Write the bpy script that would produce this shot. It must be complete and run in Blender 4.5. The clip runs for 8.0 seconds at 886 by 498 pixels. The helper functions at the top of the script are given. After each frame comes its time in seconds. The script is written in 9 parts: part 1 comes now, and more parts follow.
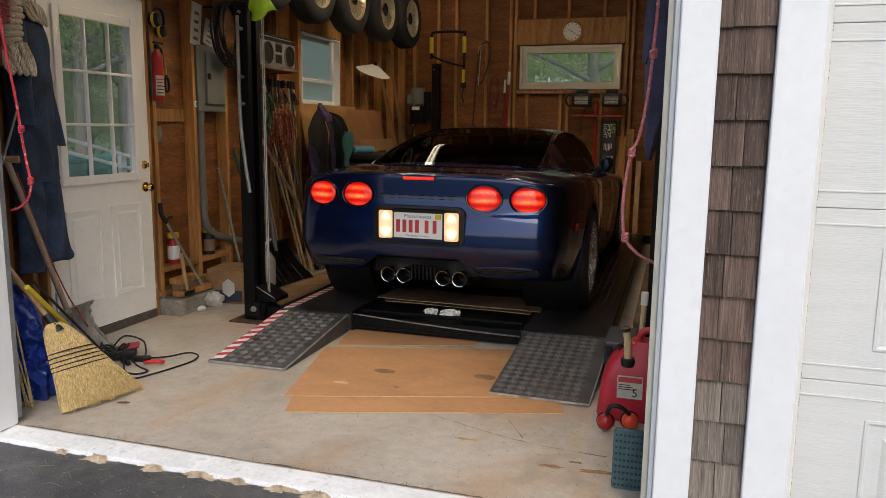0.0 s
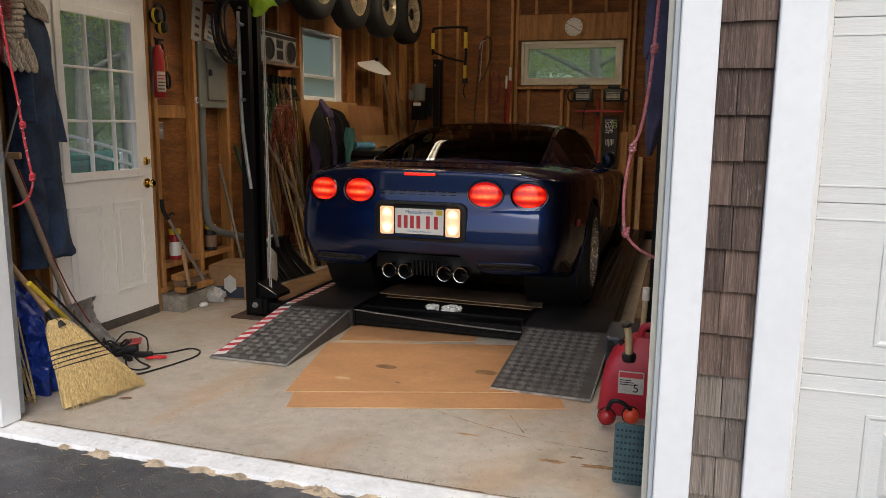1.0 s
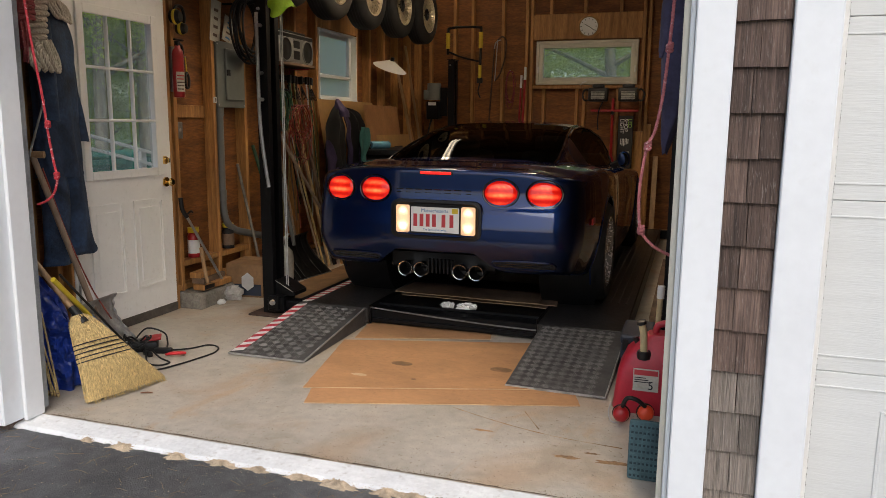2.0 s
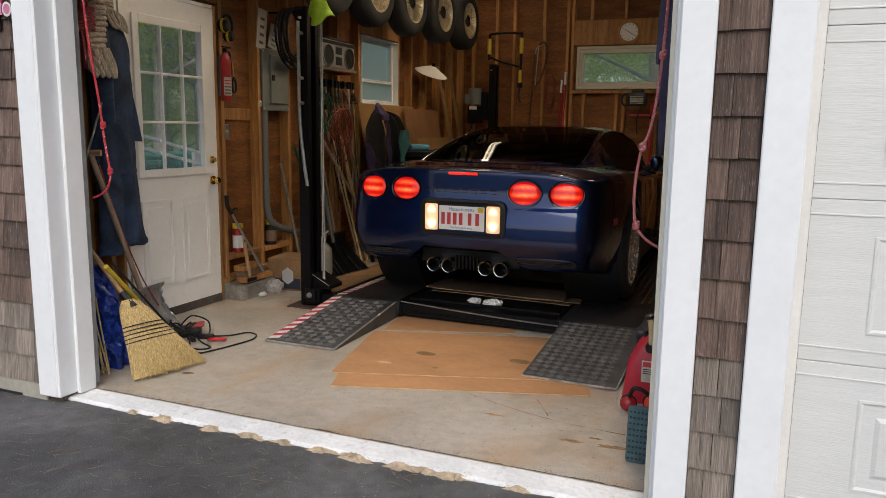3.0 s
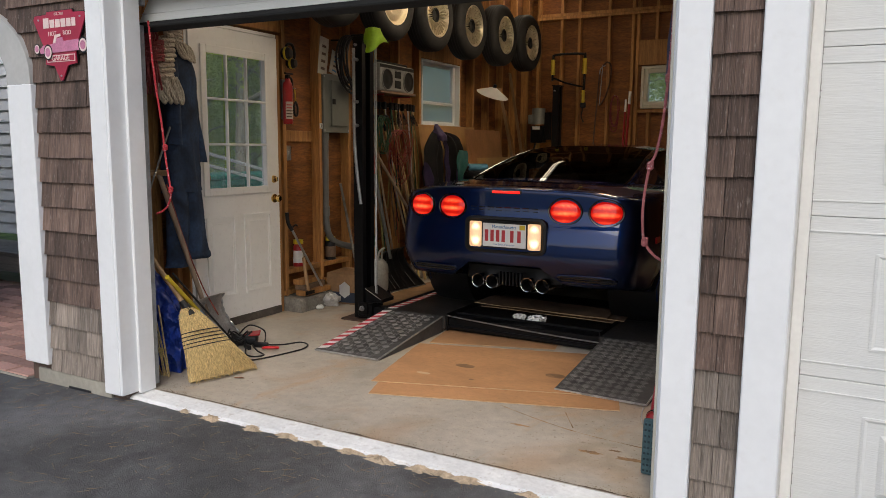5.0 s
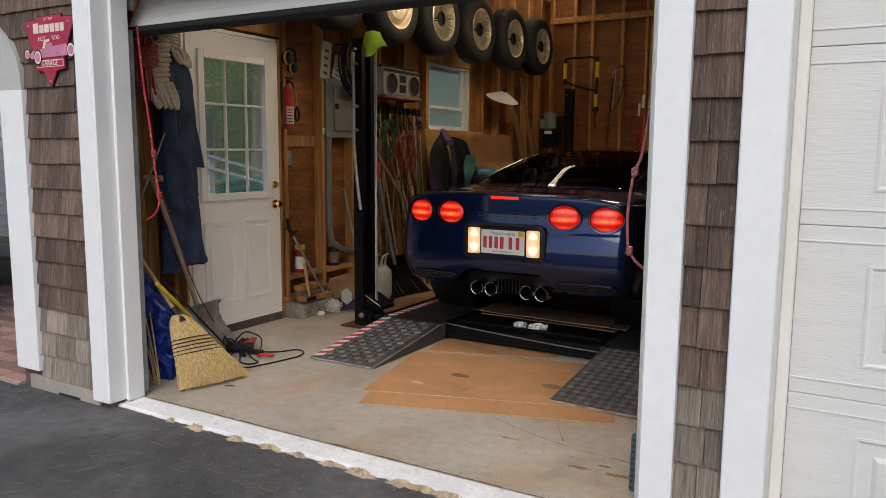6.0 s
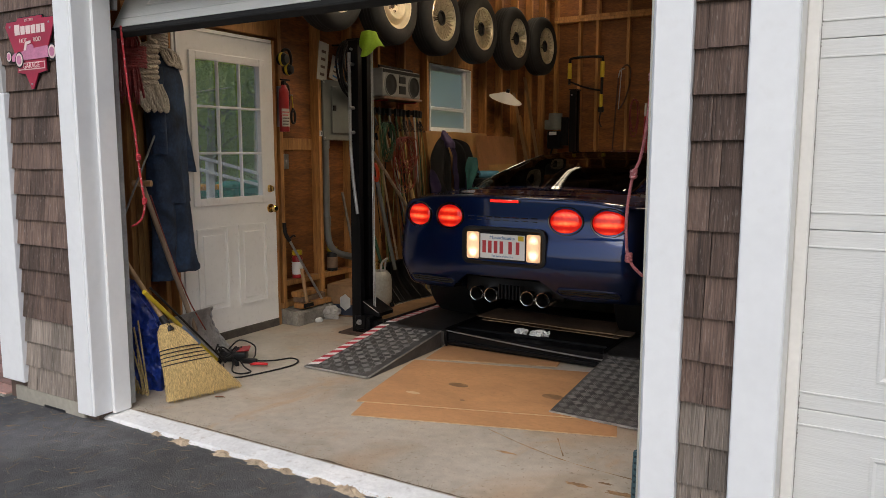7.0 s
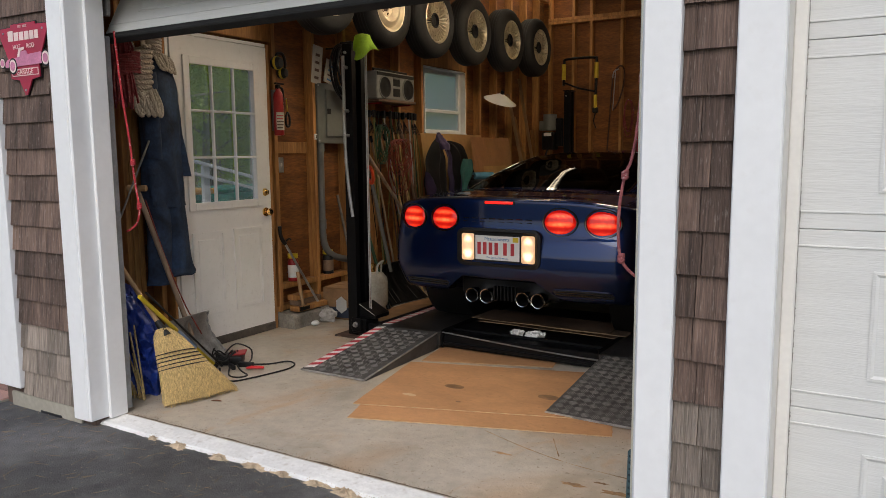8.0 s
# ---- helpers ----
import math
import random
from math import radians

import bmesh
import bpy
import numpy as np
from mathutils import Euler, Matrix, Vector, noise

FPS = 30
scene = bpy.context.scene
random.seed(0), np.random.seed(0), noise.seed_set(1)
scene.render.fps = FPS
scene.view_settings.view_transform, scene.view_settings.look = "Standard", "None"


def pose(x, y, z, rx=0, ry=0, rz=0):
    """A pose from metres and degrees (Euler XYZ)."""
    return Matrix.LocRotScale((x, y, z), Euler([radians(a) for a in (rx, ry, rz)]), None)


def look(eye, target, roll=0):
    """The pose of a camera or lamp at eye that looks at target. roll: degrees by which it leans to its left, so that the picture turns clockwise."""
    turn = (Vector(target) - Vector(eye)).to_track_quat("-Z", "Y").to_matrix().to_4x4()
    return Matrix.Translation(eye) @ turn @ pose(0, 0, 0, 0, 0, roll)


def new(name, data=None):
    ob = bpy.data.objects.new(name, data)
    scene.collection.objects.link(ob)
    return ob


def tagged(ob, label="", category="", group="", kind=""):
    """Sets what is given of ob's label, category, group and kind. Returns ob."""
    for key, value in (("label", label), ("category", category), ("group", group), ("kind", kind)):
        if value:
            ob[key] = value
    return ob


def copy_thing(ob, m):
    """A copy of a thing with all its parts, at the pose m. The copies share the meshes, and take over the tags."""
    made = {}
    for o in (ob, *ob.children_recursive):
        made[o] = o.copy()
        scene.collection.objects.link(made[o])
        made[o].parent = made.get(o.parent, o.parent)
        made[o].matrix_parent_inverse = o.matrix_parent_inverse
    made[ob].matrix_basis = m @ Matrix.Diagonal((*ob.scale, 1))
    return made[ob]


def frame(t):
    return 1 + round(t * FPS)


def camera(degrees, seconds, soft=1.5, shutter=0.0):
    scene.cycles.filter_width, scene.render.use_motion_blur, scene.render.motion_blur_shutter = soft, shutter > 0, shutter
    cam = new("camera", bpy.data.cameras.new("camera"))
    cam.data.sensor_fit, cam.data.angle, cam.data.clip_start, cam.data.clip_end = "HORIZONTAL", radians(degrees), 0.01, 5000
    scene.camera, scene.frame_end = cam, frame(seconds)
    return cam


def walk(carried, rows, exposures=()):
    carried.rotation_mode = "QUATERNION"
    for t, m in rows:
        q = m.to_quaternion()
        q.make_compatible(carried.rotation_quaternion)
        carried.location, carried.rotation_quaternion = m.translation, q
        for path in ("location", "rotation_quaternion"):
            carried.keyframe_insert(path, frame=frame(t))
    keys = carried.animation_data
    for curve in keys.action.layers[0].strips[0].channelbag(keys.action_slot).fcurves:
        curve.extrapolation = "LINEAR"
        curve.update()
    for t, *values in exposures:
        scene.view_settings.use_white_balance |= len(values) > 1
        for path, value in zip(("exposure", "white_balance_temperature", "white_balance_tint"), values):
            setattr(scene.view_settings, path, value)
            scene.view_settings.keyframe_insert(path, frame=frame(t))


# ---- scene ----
cam = camera(61.1, 8.0, soft=0.55)
PATH = [
    (0, (0.04, 0.075, 1.31), (-0.539, 1.963, 0.992), 0.7),
    (0.5, (0.043, 0.073, 1.309), (-0.537, 1.96, 0.985), 0.7),
    (1, (0.044, 0.074, 1.308), (-0.539, 1.958, 0.98), 0.6),
    (1.5, (0.042, 0.074, 1.308), (-0.548, 1.957, 0.977), 0.5),
    (1.7, (0.039, 0.069, 1.306), (-0.558, 1.949, 0.976), 0.55),
    (2.8, (0.186, -0.095, 1.302), (-0.53, 1.745, 0.979), 0.6),
    (3, (0.261, -0.116, 1.295), (-0.485, 1.713, 0.976), 0.8),
    (3.5, (0.399, -0.144, 1.299), (-0.424, 1.652, 0.988), 1.0),
    (4, (0.43, -0.148, 1.299), (-0.449, 1.624, 1.001), 1.0),
    (4.5, (0.473, -0.156, 1.302), (-0.444, 1.599, 1.017), 0.7),
    (4.7, (0.5, -0.162, 1.303), (-0.428, 1.588, 1.024), 0.58),
    (5.8, (0.648, -0.08, 1.299), (-0.342, 1.639, 1.042), 0.41),
    (6, (0.651, -0.004, 1.306), (-0.349, 1.709, 1.047), 0.4),
    (6.5, (0.642, 0.138, 1.299), (-0.376, 1.84, 1.043), 0.3),
    (7, (0.64, 0.155, 1.308), (-0.381, 1.855, 1.054), 0.0),
    (7.5, (0.65, 0.154, 1.312), (-0.369, 1.857, 1.061), -0.2),
    (8, (0.657, 0.151, 1.312), (-0.358, 1.856, 1.062), -0.5),
]
walk(cam, [(t, look(eye, target, roll)) for t, eye, target, roll in PATH], [(0.0, 0.60), (1.5, 0.60), (3.5, 0.48), (8.0, 0.37)])

# ---- light ----
world = bpy.data.worlds.new("sky")
scene.world = world
world.use_nodes = True
wn = world.node_tree.nodes
wl = world.node_tree.links
sky = wn.new("ShaderNodeTexSky")
sky.sky_type = "NISHITA"
sky.sun_disc = False
sky.sun_elevation = radians(42)
sky.sun_rotation = radians(160)
sky.dust_density = 2.4
sky.air_density = 1.0
sky.ozone_density = 1.0
wl.new(sky.outputs[0], wn["Background"].inputs[0])
wn["Background"].inputs[1].default_value = 0.12
sun_data = bpy.data.lights.new("sun", "SUN")
sun_data.energy = 0.85
sun_data.angle = radians(40)
sun_data.color = (0.96, 0.98, 1.0)
sun = new("sun", sun_data)
sun.matrix_world = look((3.2, -9, 8.4), (0, 0, 0))


# ---- materials ----
def mat(name, col, rough=0.6, metal=0.0, var=0.2, scale=6.0, bump=0.0, bump_scale=60.0, stretch=(1, 1, 1), grain=None,
        col2=None, coat=0.0, spec=0.5, rand=0.0, spots=0.0, spot_scale=30.0, spot_col=(0.02, 0.015, 0.01), rough_var=0.1):
    """Two scales of tone, fine relief, and an own shade for each object."""
    m = bpy.data.materials.new(name)
    m.use_nodes = True
    n, l = m.node_tree.nodes, m.node_tree.links
    b = n["Principled BSDF"]
    b.inputs["Metallic"].default_value = metal
    b.inputs["Coat Weight"].default_value = coat
    b.inputs["Coat Roughness"].default_value = 0.03
    b.inputs["Specular IOR Level"].default_value = spec
    tc = n.new("ShaderNodeTexCoord")
    info = n.new("ShaderNodeObjectInfo")
    mul = n.new("ShaderNodeVectorMath")
    mul.operation = "MULTIPLY_ADD"
    l.new(info.outputs["Random"], mul.inputs[0])
    mul.inputs[1].default_value = (7.3, 5.1, 9.7)
    l.new(tc.outputs["Object"], mul.inputs[2])
    mp = n.new("ShaderNodeMapping")
    mp.inputs["Scale"].default_value = stretch
    l.new(mul.outputs[0], mp.inputs["Vector"])

    mg = n.new("ShaderNodeMapping")
    mg.inputs["Scale"].default_value = grain or stretch
    l.new(mul.outputs[0], mg.inputs["Vector"])

    def noise_node(s, detail=4.0, distort=0.0, along=mp):
        q = n.new("ShaderNodeTexNoise")
        q.inputs["Scale"].default_value = s
        q.inputs["Detail"].default_value = detail
        q.inputs["Distortion"].default_value = distort
        l.new(along.outputs[0], q.inputs["Vector"])
        return q

    big = noise_node(scale, 5.0, 0.6)
    fine = noise_node(scale * 9, 4.0, 0.0, mg)
    if col2 is None:
        col2 = tuple(c * (1 - 1.6 * var) for c in col)
    ramp = n.new("ShaderNodeValToRGB")
    ramp.color_ramp.elements[0].position, ramp.color_ramp.elements[1].position = 0.32, 0.68
    ramp.color_ramp.elements[0].color, ramp.color_ramp.elements[1].color = (*col2, 1), (*col, 1)
    l.new(big.outputs["Fac"], ramp.inputs[0])
    hsv = n.new("ShaderNodeHueSaturation")
    l.new(ramp.outputs[0], hsv.inputs["Color"])
    ma = n.new("ShaderNodeMapRange")
    ma.inputs["From Min"].default_value, ma.inputs["From Max"].default_value = 0.3, 0.7
    ma.inputs["To Min"].default_value, ma.inputs["To Max"].default_value = 1 - var * 0.7, 1 + var * 0.5
    l.new(fine.outputs["Fac"], ma.inputs["Value"])
    mr = n.new("ShaderNodeMath")
    mr.operation = "MULTIPLY_ADD"
    l.new(info.outputs["Random"], mr.inputs[0])
    mr.inputs[1].default_value, mr.inputs[2].default_value = rand, 1 - rand / 2
    mm = n.new("ShaderNodeMath")
    mm.operation = "MULTIPLY"
    l.new(mr.outputs[0], mm.inputs[0])
    l.new(ma.outputs[0], mm.inputs[1])
    l.new(mm.outputs[0], hsv.inputs["Value"])
    colour = hsv.outputs[0]
    if spots:
        sp = noise_node(spot_scale, 3.0)
        sr = n.new("ShaderNodeMapRange")
        sr.inputs["From Min"].default_value, sr.inputs["From Max"].default_value = 0.60, 0.72
        sr.inputs["To Max"].default_value = spots
        l.new(sp.outputs["Fac"], sr.inputs["Value"])
        mx = n.new("ShaderNodeMix")
        mx.data_type = "RGBA"
        l.new(sr.outputs[0], mx.inputs["Factor"])
        l.new(colour, mx.inputs["A"])
        mx.inputs["B"].default_value = (*spot_col, 1)
        colour = mx.outputs["Result"]
    l.new(colour, b.inputs["Base Color"])
    rr = n.new("ShaderNodeMapRange")
    rr.inputs["To Min"].default_value, rr.inputs["To Max"].default_value = max(0.02, rough - rough_var), min(1, rough + rough_var)
    l.new(fine.outputs["Fac"], rr.inputs["Value"])
    l.new(rr.outputs[0], b.inputs["Roughness"])
    if bump:
        bn = noise_node(bump_scale, 3.0, 0.0, mg)
        bp = n.new("ShaderNodeBump")
        bp.inputs["Strength"].default_value = bump
        bp.inputs["Distance"].default_value = 0.01
        l.new(bn.outputs["Fac"], bp.inputs["Height"])
        l.new(bp.outputs[0], b.inputs["Normal"])
    return m


def glow(name, col, strength, rough=0.2, base=None):
    m = bpy.data.materials.new(name)
    m.use_nodes = True
    b = m.node_tree.nodes["Principled BSDF"]
    b.inputs["Base Color"].default_value = (*(base or col), 1)
    b.inputs["Roughness"].default_value = rough
    b.inputs["Emission Color"].default_value = (*col, 1)
    b.inputs["Emission Strength"].default_value = strength
    return m


def thin_glass(name, tint, rough=0.0, gloss=1.0):
    m = bpy.data.materials.new(name)
    m.use_nodes = True
    n, l = m.node_tree.nodes, m.node_tree.links
    n.remove(n["Principled BSDF"])
    tr, gl, lw, mx = n.new("ShaderNodeBsdfTransparent"), n.new("ShaderNodeBsdfGlossy"), n.new("ShaderNodeLayerWeight"), n.new("ShaderNodeMixShader")
    tr.inputs[0].default_value = (*tint, 1)
    gl.inputs["Roughness"].default_value = rough
    lw.inputs["Blend"].default_value = 0.5
    p5, ma = n.new("ShaderNodeMath"), n.new("ShaderNodeMath")
    p5.operation, ma.operation = "POWER", "MULTIPLY_ADD"
    p5.inputs[1].default_value = 4.0
    ma.inputs[1].default_value, ma.inputs[2].default_value = 0.9 * gloss, 0.045 * gloss
    l.new(lw.outputs["Facing"], p5.inputs[0])
    l.new(p5.outputs[0], ma.inputs[0])
    l.new(ma.outputs[0], mx.inputs[0])
    l.new(tr.outputs[0], mx.inputs[1])
    l.new(gl.outputs[0], mx.inputs[2])
    l.new(mx.outputs[0], n["Material Output"].inputs[0])
    return m


M = {}
M["asphalt"] = mat("asphalt", (0.145, 0.143, 0.144), 0.75, var=0.42, scale=1.6, bump=0.8, bump_scale=180, spots=0.9, spot_scale=170, spot_col=(0.22, 0.21, 0.20), spec=0.4)
M["concrete"] = mat("concrete", (0.485, 0.435, 0.365), 0.46, var=0.20, scale=2.2, bump=0.22, bump_scale=70, col2=(0.40, 0.355, 0.29), rough_var=0.14)


def stain(m, tint, amount, scale, lo, hi, stretch=(1, 1, 1), detail=6.0):
    """Soft blotches of another tone over a material's own colour."""
    n, l = m.node_tree.nodes, m.node_tree.links
    b = n["Principled BSDF"]
    src = b.inputs["Base Color"].links[0].from_socket
    tc, mp, nz = n.new("ShaderNodeTexCoord"), n.new("ShaderNodeMapping"), n.new("ShaderNodeTexNoise")
    mp.inputs["Scale"].default_value = stretch
    l.new(tc.outputs["Object"], mp.inputs["Vector"])
    l.new(mp.outputs[0], nz.inputs["Vector"])
    nz.inputs["Scale"].default_value, nz.inputs["Detail"].default_value = scale, detail
    nz.inputs["Distortion"].default_value = 0.8
    mr, mx = n.new("ShaderNodeMapRange"), n.new("ShaderNodeMix")
    mr.inputs["From Min"].default_value, mr.inputs["From Max"].default_value, mr.inputs["To Max"].default_value = lo, hi, amount
    mx.data_type = "RGBA"
    l.new(nz.outputs["Fac"], mr.inputs["Value"])
    l.new(mr.outputs[0], mx.inputs["Factor"])
    l.new(src, mx.inputs["A"])
    mx.inputs["B"].default_value = (*tint, 1)
    l.new(mx.outputs["Result"], b.inputs["Base Color"])


stain(M["concrete"], (0.41, 0.25, 0.13), 0.65, 1.5, 0.50, 0.70)
stain(M["concrete"], (0.46, 0.27, 0.12), 0.5, 4.2, 0.58, 0.70, (1, 0.45, 1), 8.0)
stain(M["concrete"], (0.25, 0.205, 0.15), 0.6, 3.4, 0.56, 0.72)
stain(M["concrete"], (0.56, 0.52, 0.46), 0.5, 2.1, 0.56, 0.70)
stain(M["concrete"], (0.20, 0.15, 0.105), 0.6, 55.0, 0.655, 0.70, detail=2.0)
stain(M["asphalt"], (0.17, 0.165, 0.16), 0.35, 0.9, 0.52, 0.72)
M["strip_paint"] = mat("white_threshold_paint", (0.86, 0.86, 0.845), 0.6, var=0.10, scale=5, bump=0.3, bump_scale=50, spots=0.5, spot_scale=30, spot_col=(0.50, 0.46, 0.41))
M["sand"] = mat("sandy_debris", (0.64, 0.50, 0.345), 0.95, var=0.3, scale=30, bump=0.6, bump_scale=200)
M["found"] = mat("foundation_concrete", (0.36, 0.335, 0.28), 0.85, var=0.15, scale=4, bump=0.3, bump_scale=80)
M["kerb"] = mat("rough_kerb_concrete", (0.30, 0.275, 0.235), 0.9, var=0.3, scale=7, bump=0.8, bump_scale=60, spots=0.6, spot_scale=22, spot_col=(0.14, 0.115, 0.09))
M["trim"] = mat("white_trim_paint", (0.80, 0.81, 0.82), 0.42, var=0.03, scale=3, bump=0.03, bump_scale=30, spots=0.10, spot_scale=26, spot_col=(0.62, 0.60, 0.56))
# trim white darkened to grey for the shade on the arch board
M["arch_shaded"] = mat("shaded_white_paint", (0.47, 0.465, 0.45), 0.55, var=0.08, scale=4, bump=0.05, bump_scale=30)
M["gdoor"] = mat("white_embossed_steel", (0.65, 0.655, 0.64), 0.42, var=0.03, scale=4, bump=0.15, bump_scale=40, stretch=(0.45, 1, 6))
M["whitedoor"] = mat("white_door_paint", (0.87, 0.86, 0.84), 0.4, var=0.03, scale=2.5, bump=0.03, bump_scale=40, spots=0.45, spot_scale=40, spot_col=(0.70, 0.68, 0.65))
M["shingle"] = mat("weathered_cedar", (0.178, 0.118, 0.092), 0.85, var=0.62, scale=6, bump=0.9, bump_scale=50, stretch=(0.5, 1, 0.5), grain=(0.5, 1, 0.11), rand=0.75, col2=(0.078, 0.051, 0.040), spots=0.5, spot_scale=58, spot_col=(0.36, 0.31, 0.27))
M["shingle_low"] = mat("greyed_cedar", (0.30, 0.246, 0.205), 0.9, var=0.60, scale=6, bump=0.9, bump_scale=50, stretch=(0.5, 1, 0.5), grain=(0.5, 1, 0.11), rand=0.6, col2=(0.20, 0.165, 0.135), spots=0.45, spot_scale=40, spot_col=(0.46, 0.42, 0.37))
M["ply"] = mat("plywood", (0.27, 0.100, 0.023), 0.7, var=0.55, scale=2.2, bump=0.15, bump_scale=30, stretch=(1, 1, 5), col2=(0.135, 0.044, 0.009), spots=0.45, spot_scale=9, spot_col=(0.13, 0.05, 0.02))
M["stud"] = mat("pine_stud", (0.50, 0.245, 0.075), 0.65, var=0.38, scale=5, bump=0.12, bump_scale=40, stretch=(4, 4, 0.35), col2=(0.27, 0.12, 0.034), rand=0.35, spots=0.5, spot_scale=6, spot_col=(0.22, 0.10, 0.035))
M["joist"] = mat("ceiling_wood", (0.24, 0.12, 0.045), 0.7, var=0.3, scale=5, stretch=(0.4, 4, 4), rand=0.3, bump=0.1)
M["black_metal"] = mat("black_painted_steel", (0.004, 0.004, 0.005), 0.42, var=0.25, scale=4, bump=0.05, bump_scale=30, spec=0.22)
M["runway"] = mat("black_runway_steel", (0.040, 0.038, 0.037), 0.34, var=0.4, scale=5, bump=0.12, bump_scale=60, spots=0.5, spot_scale=24, spot_col=(0.07, 0.055, 0.04))
M["runway_rib"] = mat("scuffed_runway_rib", (0.13, 0.12, 0.11), 0.42, var=0.5, scale=24, spots=0.6, spot_scale=40, spot_col=(0.03, 0.028, 0.026))
M["tread"] = mat("treadplate_steel", (0.095, 0.091, 0.087), 0.55, metal=0.2, var=0.35, scale=5, bump=0.1, bump_scale=60, spots=0.3, spot_scale=14, spot_col=(0.09, 0.07, 0.055))
# bars in a lighter grey than the plate between them
M["tread_bar"] = mat("treadplate_light_bars", (0.205, 0.197, 0.187), 0.6, metal=0.0, var=0.3, scale=9)
M["edge_steel"] = mat("bright_worn_steel", (0.46, 0.45, 0.43), 0.4, metal=0.4, var=0.3, scale=20)
M["card"] = mat("cardboard", (0.53, 0.272, 0.12), 0.85, var=0.12, scale=3.0, bump=0.1, bump_scale=50, stretch=(1, 1.5, 1), spots=0.5, spot_scale=45, spot_col=(0.30, 0.16, 0.07))
M["carton"] = mat("brown_carton", (0.30, 0.17, 0.08), 0.85, var=0.2, scale=5, spots=0.3, spot_scale=14, spot_col=(0.13, 0.075, 0.04))
# carton brown darkened for the shadow under the car
M["card_shaded"] = mat("shaded_brown_cardboard", (0.17, 0.105, 0.065), 0.88, var=0.25, scale=5, spots=0.4, spot_scale=14, spot_col=(0.09, 0.055, 0.035))
M["card_edge"] = mat("cardboard_edge", (0.60, 0.42, 0.24), 0.9, var=0.15, scale=20)
M["galv"] = mat("galvanised_steel", (0.52, 0.53, 0.54), 0.4, metal=0.85, var=0.2, scale=12)
M["grey_box"] = mat("grey_enamel", (0.17, 0.18, 0.165), 0.45, var=0.1, scale=5)
M["pvc"] = mat("grey_pvc", (0.17, 0.175, 0.17), 0.5, var=0.1, scale=6)
M["chrome"] = mat("chrome", (0.82, 0.82, 0.83), 0.10, metal=1.0, var=0.04, scale=6, rough_var=0.05)
M["brass"] = mat("polished_brass", (0.72, 0.48, 0.16), 0.16, metal=1.0, var=0.06, scale=9, rough_var=0.06)
M["rubber"] = mat("tyre_rubber", (0.012, 0.012, 0.012), 0.75, var=0.3, scale=10, bump=0.1)
M["black_plastic"] = mat("black_plastic", (0.009, 0.009, 0.010), 0.45, var=0.2, scale=9, spec=0.35)
M["paint"] = mat("navy_metallic_paint", (0.005, 0.0185, 0.082), 0.34, metal=0.9, var=0.0, scale=3, coat=1.0, rough_var=0.0)
M["paint"].node_tree.nodes["Principled BSDF"].inputs["Specular Tint"].default_value = (0.04, 0.07, 0.22, 1)
M["carglass"] = thin_glass("dark_car_glass", (0.10, 0.105, 0.10), 0.0, 0.30)
M["pane"] = thin_glass("window_glass", (0.90, 0.93, 0.91))


def hazy_glass(name, haze):
    """Glass mixed with a pale haze that scatters the daylight behind it."""
    m = thin_glass(name, (0.97, 0.98, 0.97))
    n, l = m.node_tree.nodes, m.node_tree.links
    mx, tl = n.new("ShaderNodeMixShader"), n.new("ShaderNodeBsdfTranslucent")
    tl.inputs[0].default_value = (0.78, 0.81, 0.74, 1)
    last = n["Mix Shader"]
    mx.inputs[0].default_value = haze
    l.new(last.outputs[0], mx.inputs[1])
    l.new(tl.outputs[0], mx.inputs[2])
    l.new(mx.outputs[0], n["Material Output"].inputs[0])
    return m


# the haze also lifts the brightness of panes and of the dim yard
M["pane_haze"] = hazy_glass("hazy_window_glass", 0.55)
M["pane_haze_low"] = hazy_glass("faintly_hazy_window_glass", 0.22)
M["pane_door"] = hazy_glass("hazy_door_glass", 0.15)
M["cabin"] = mat("black_cabin_trim", (0.02, 0.02, 0.022), 0.8, var=0.2, scale=8)
M["seat"] = mat("grey_leather", (0.10, 0.10, 0.10), 0.6, var=0.2, scale=10)
M["chmsl"] = glow("lit_red_stop_lamp", (0.9, 0.015, 0.01), 1.1, base=(0.5, 0.01, 0.01))


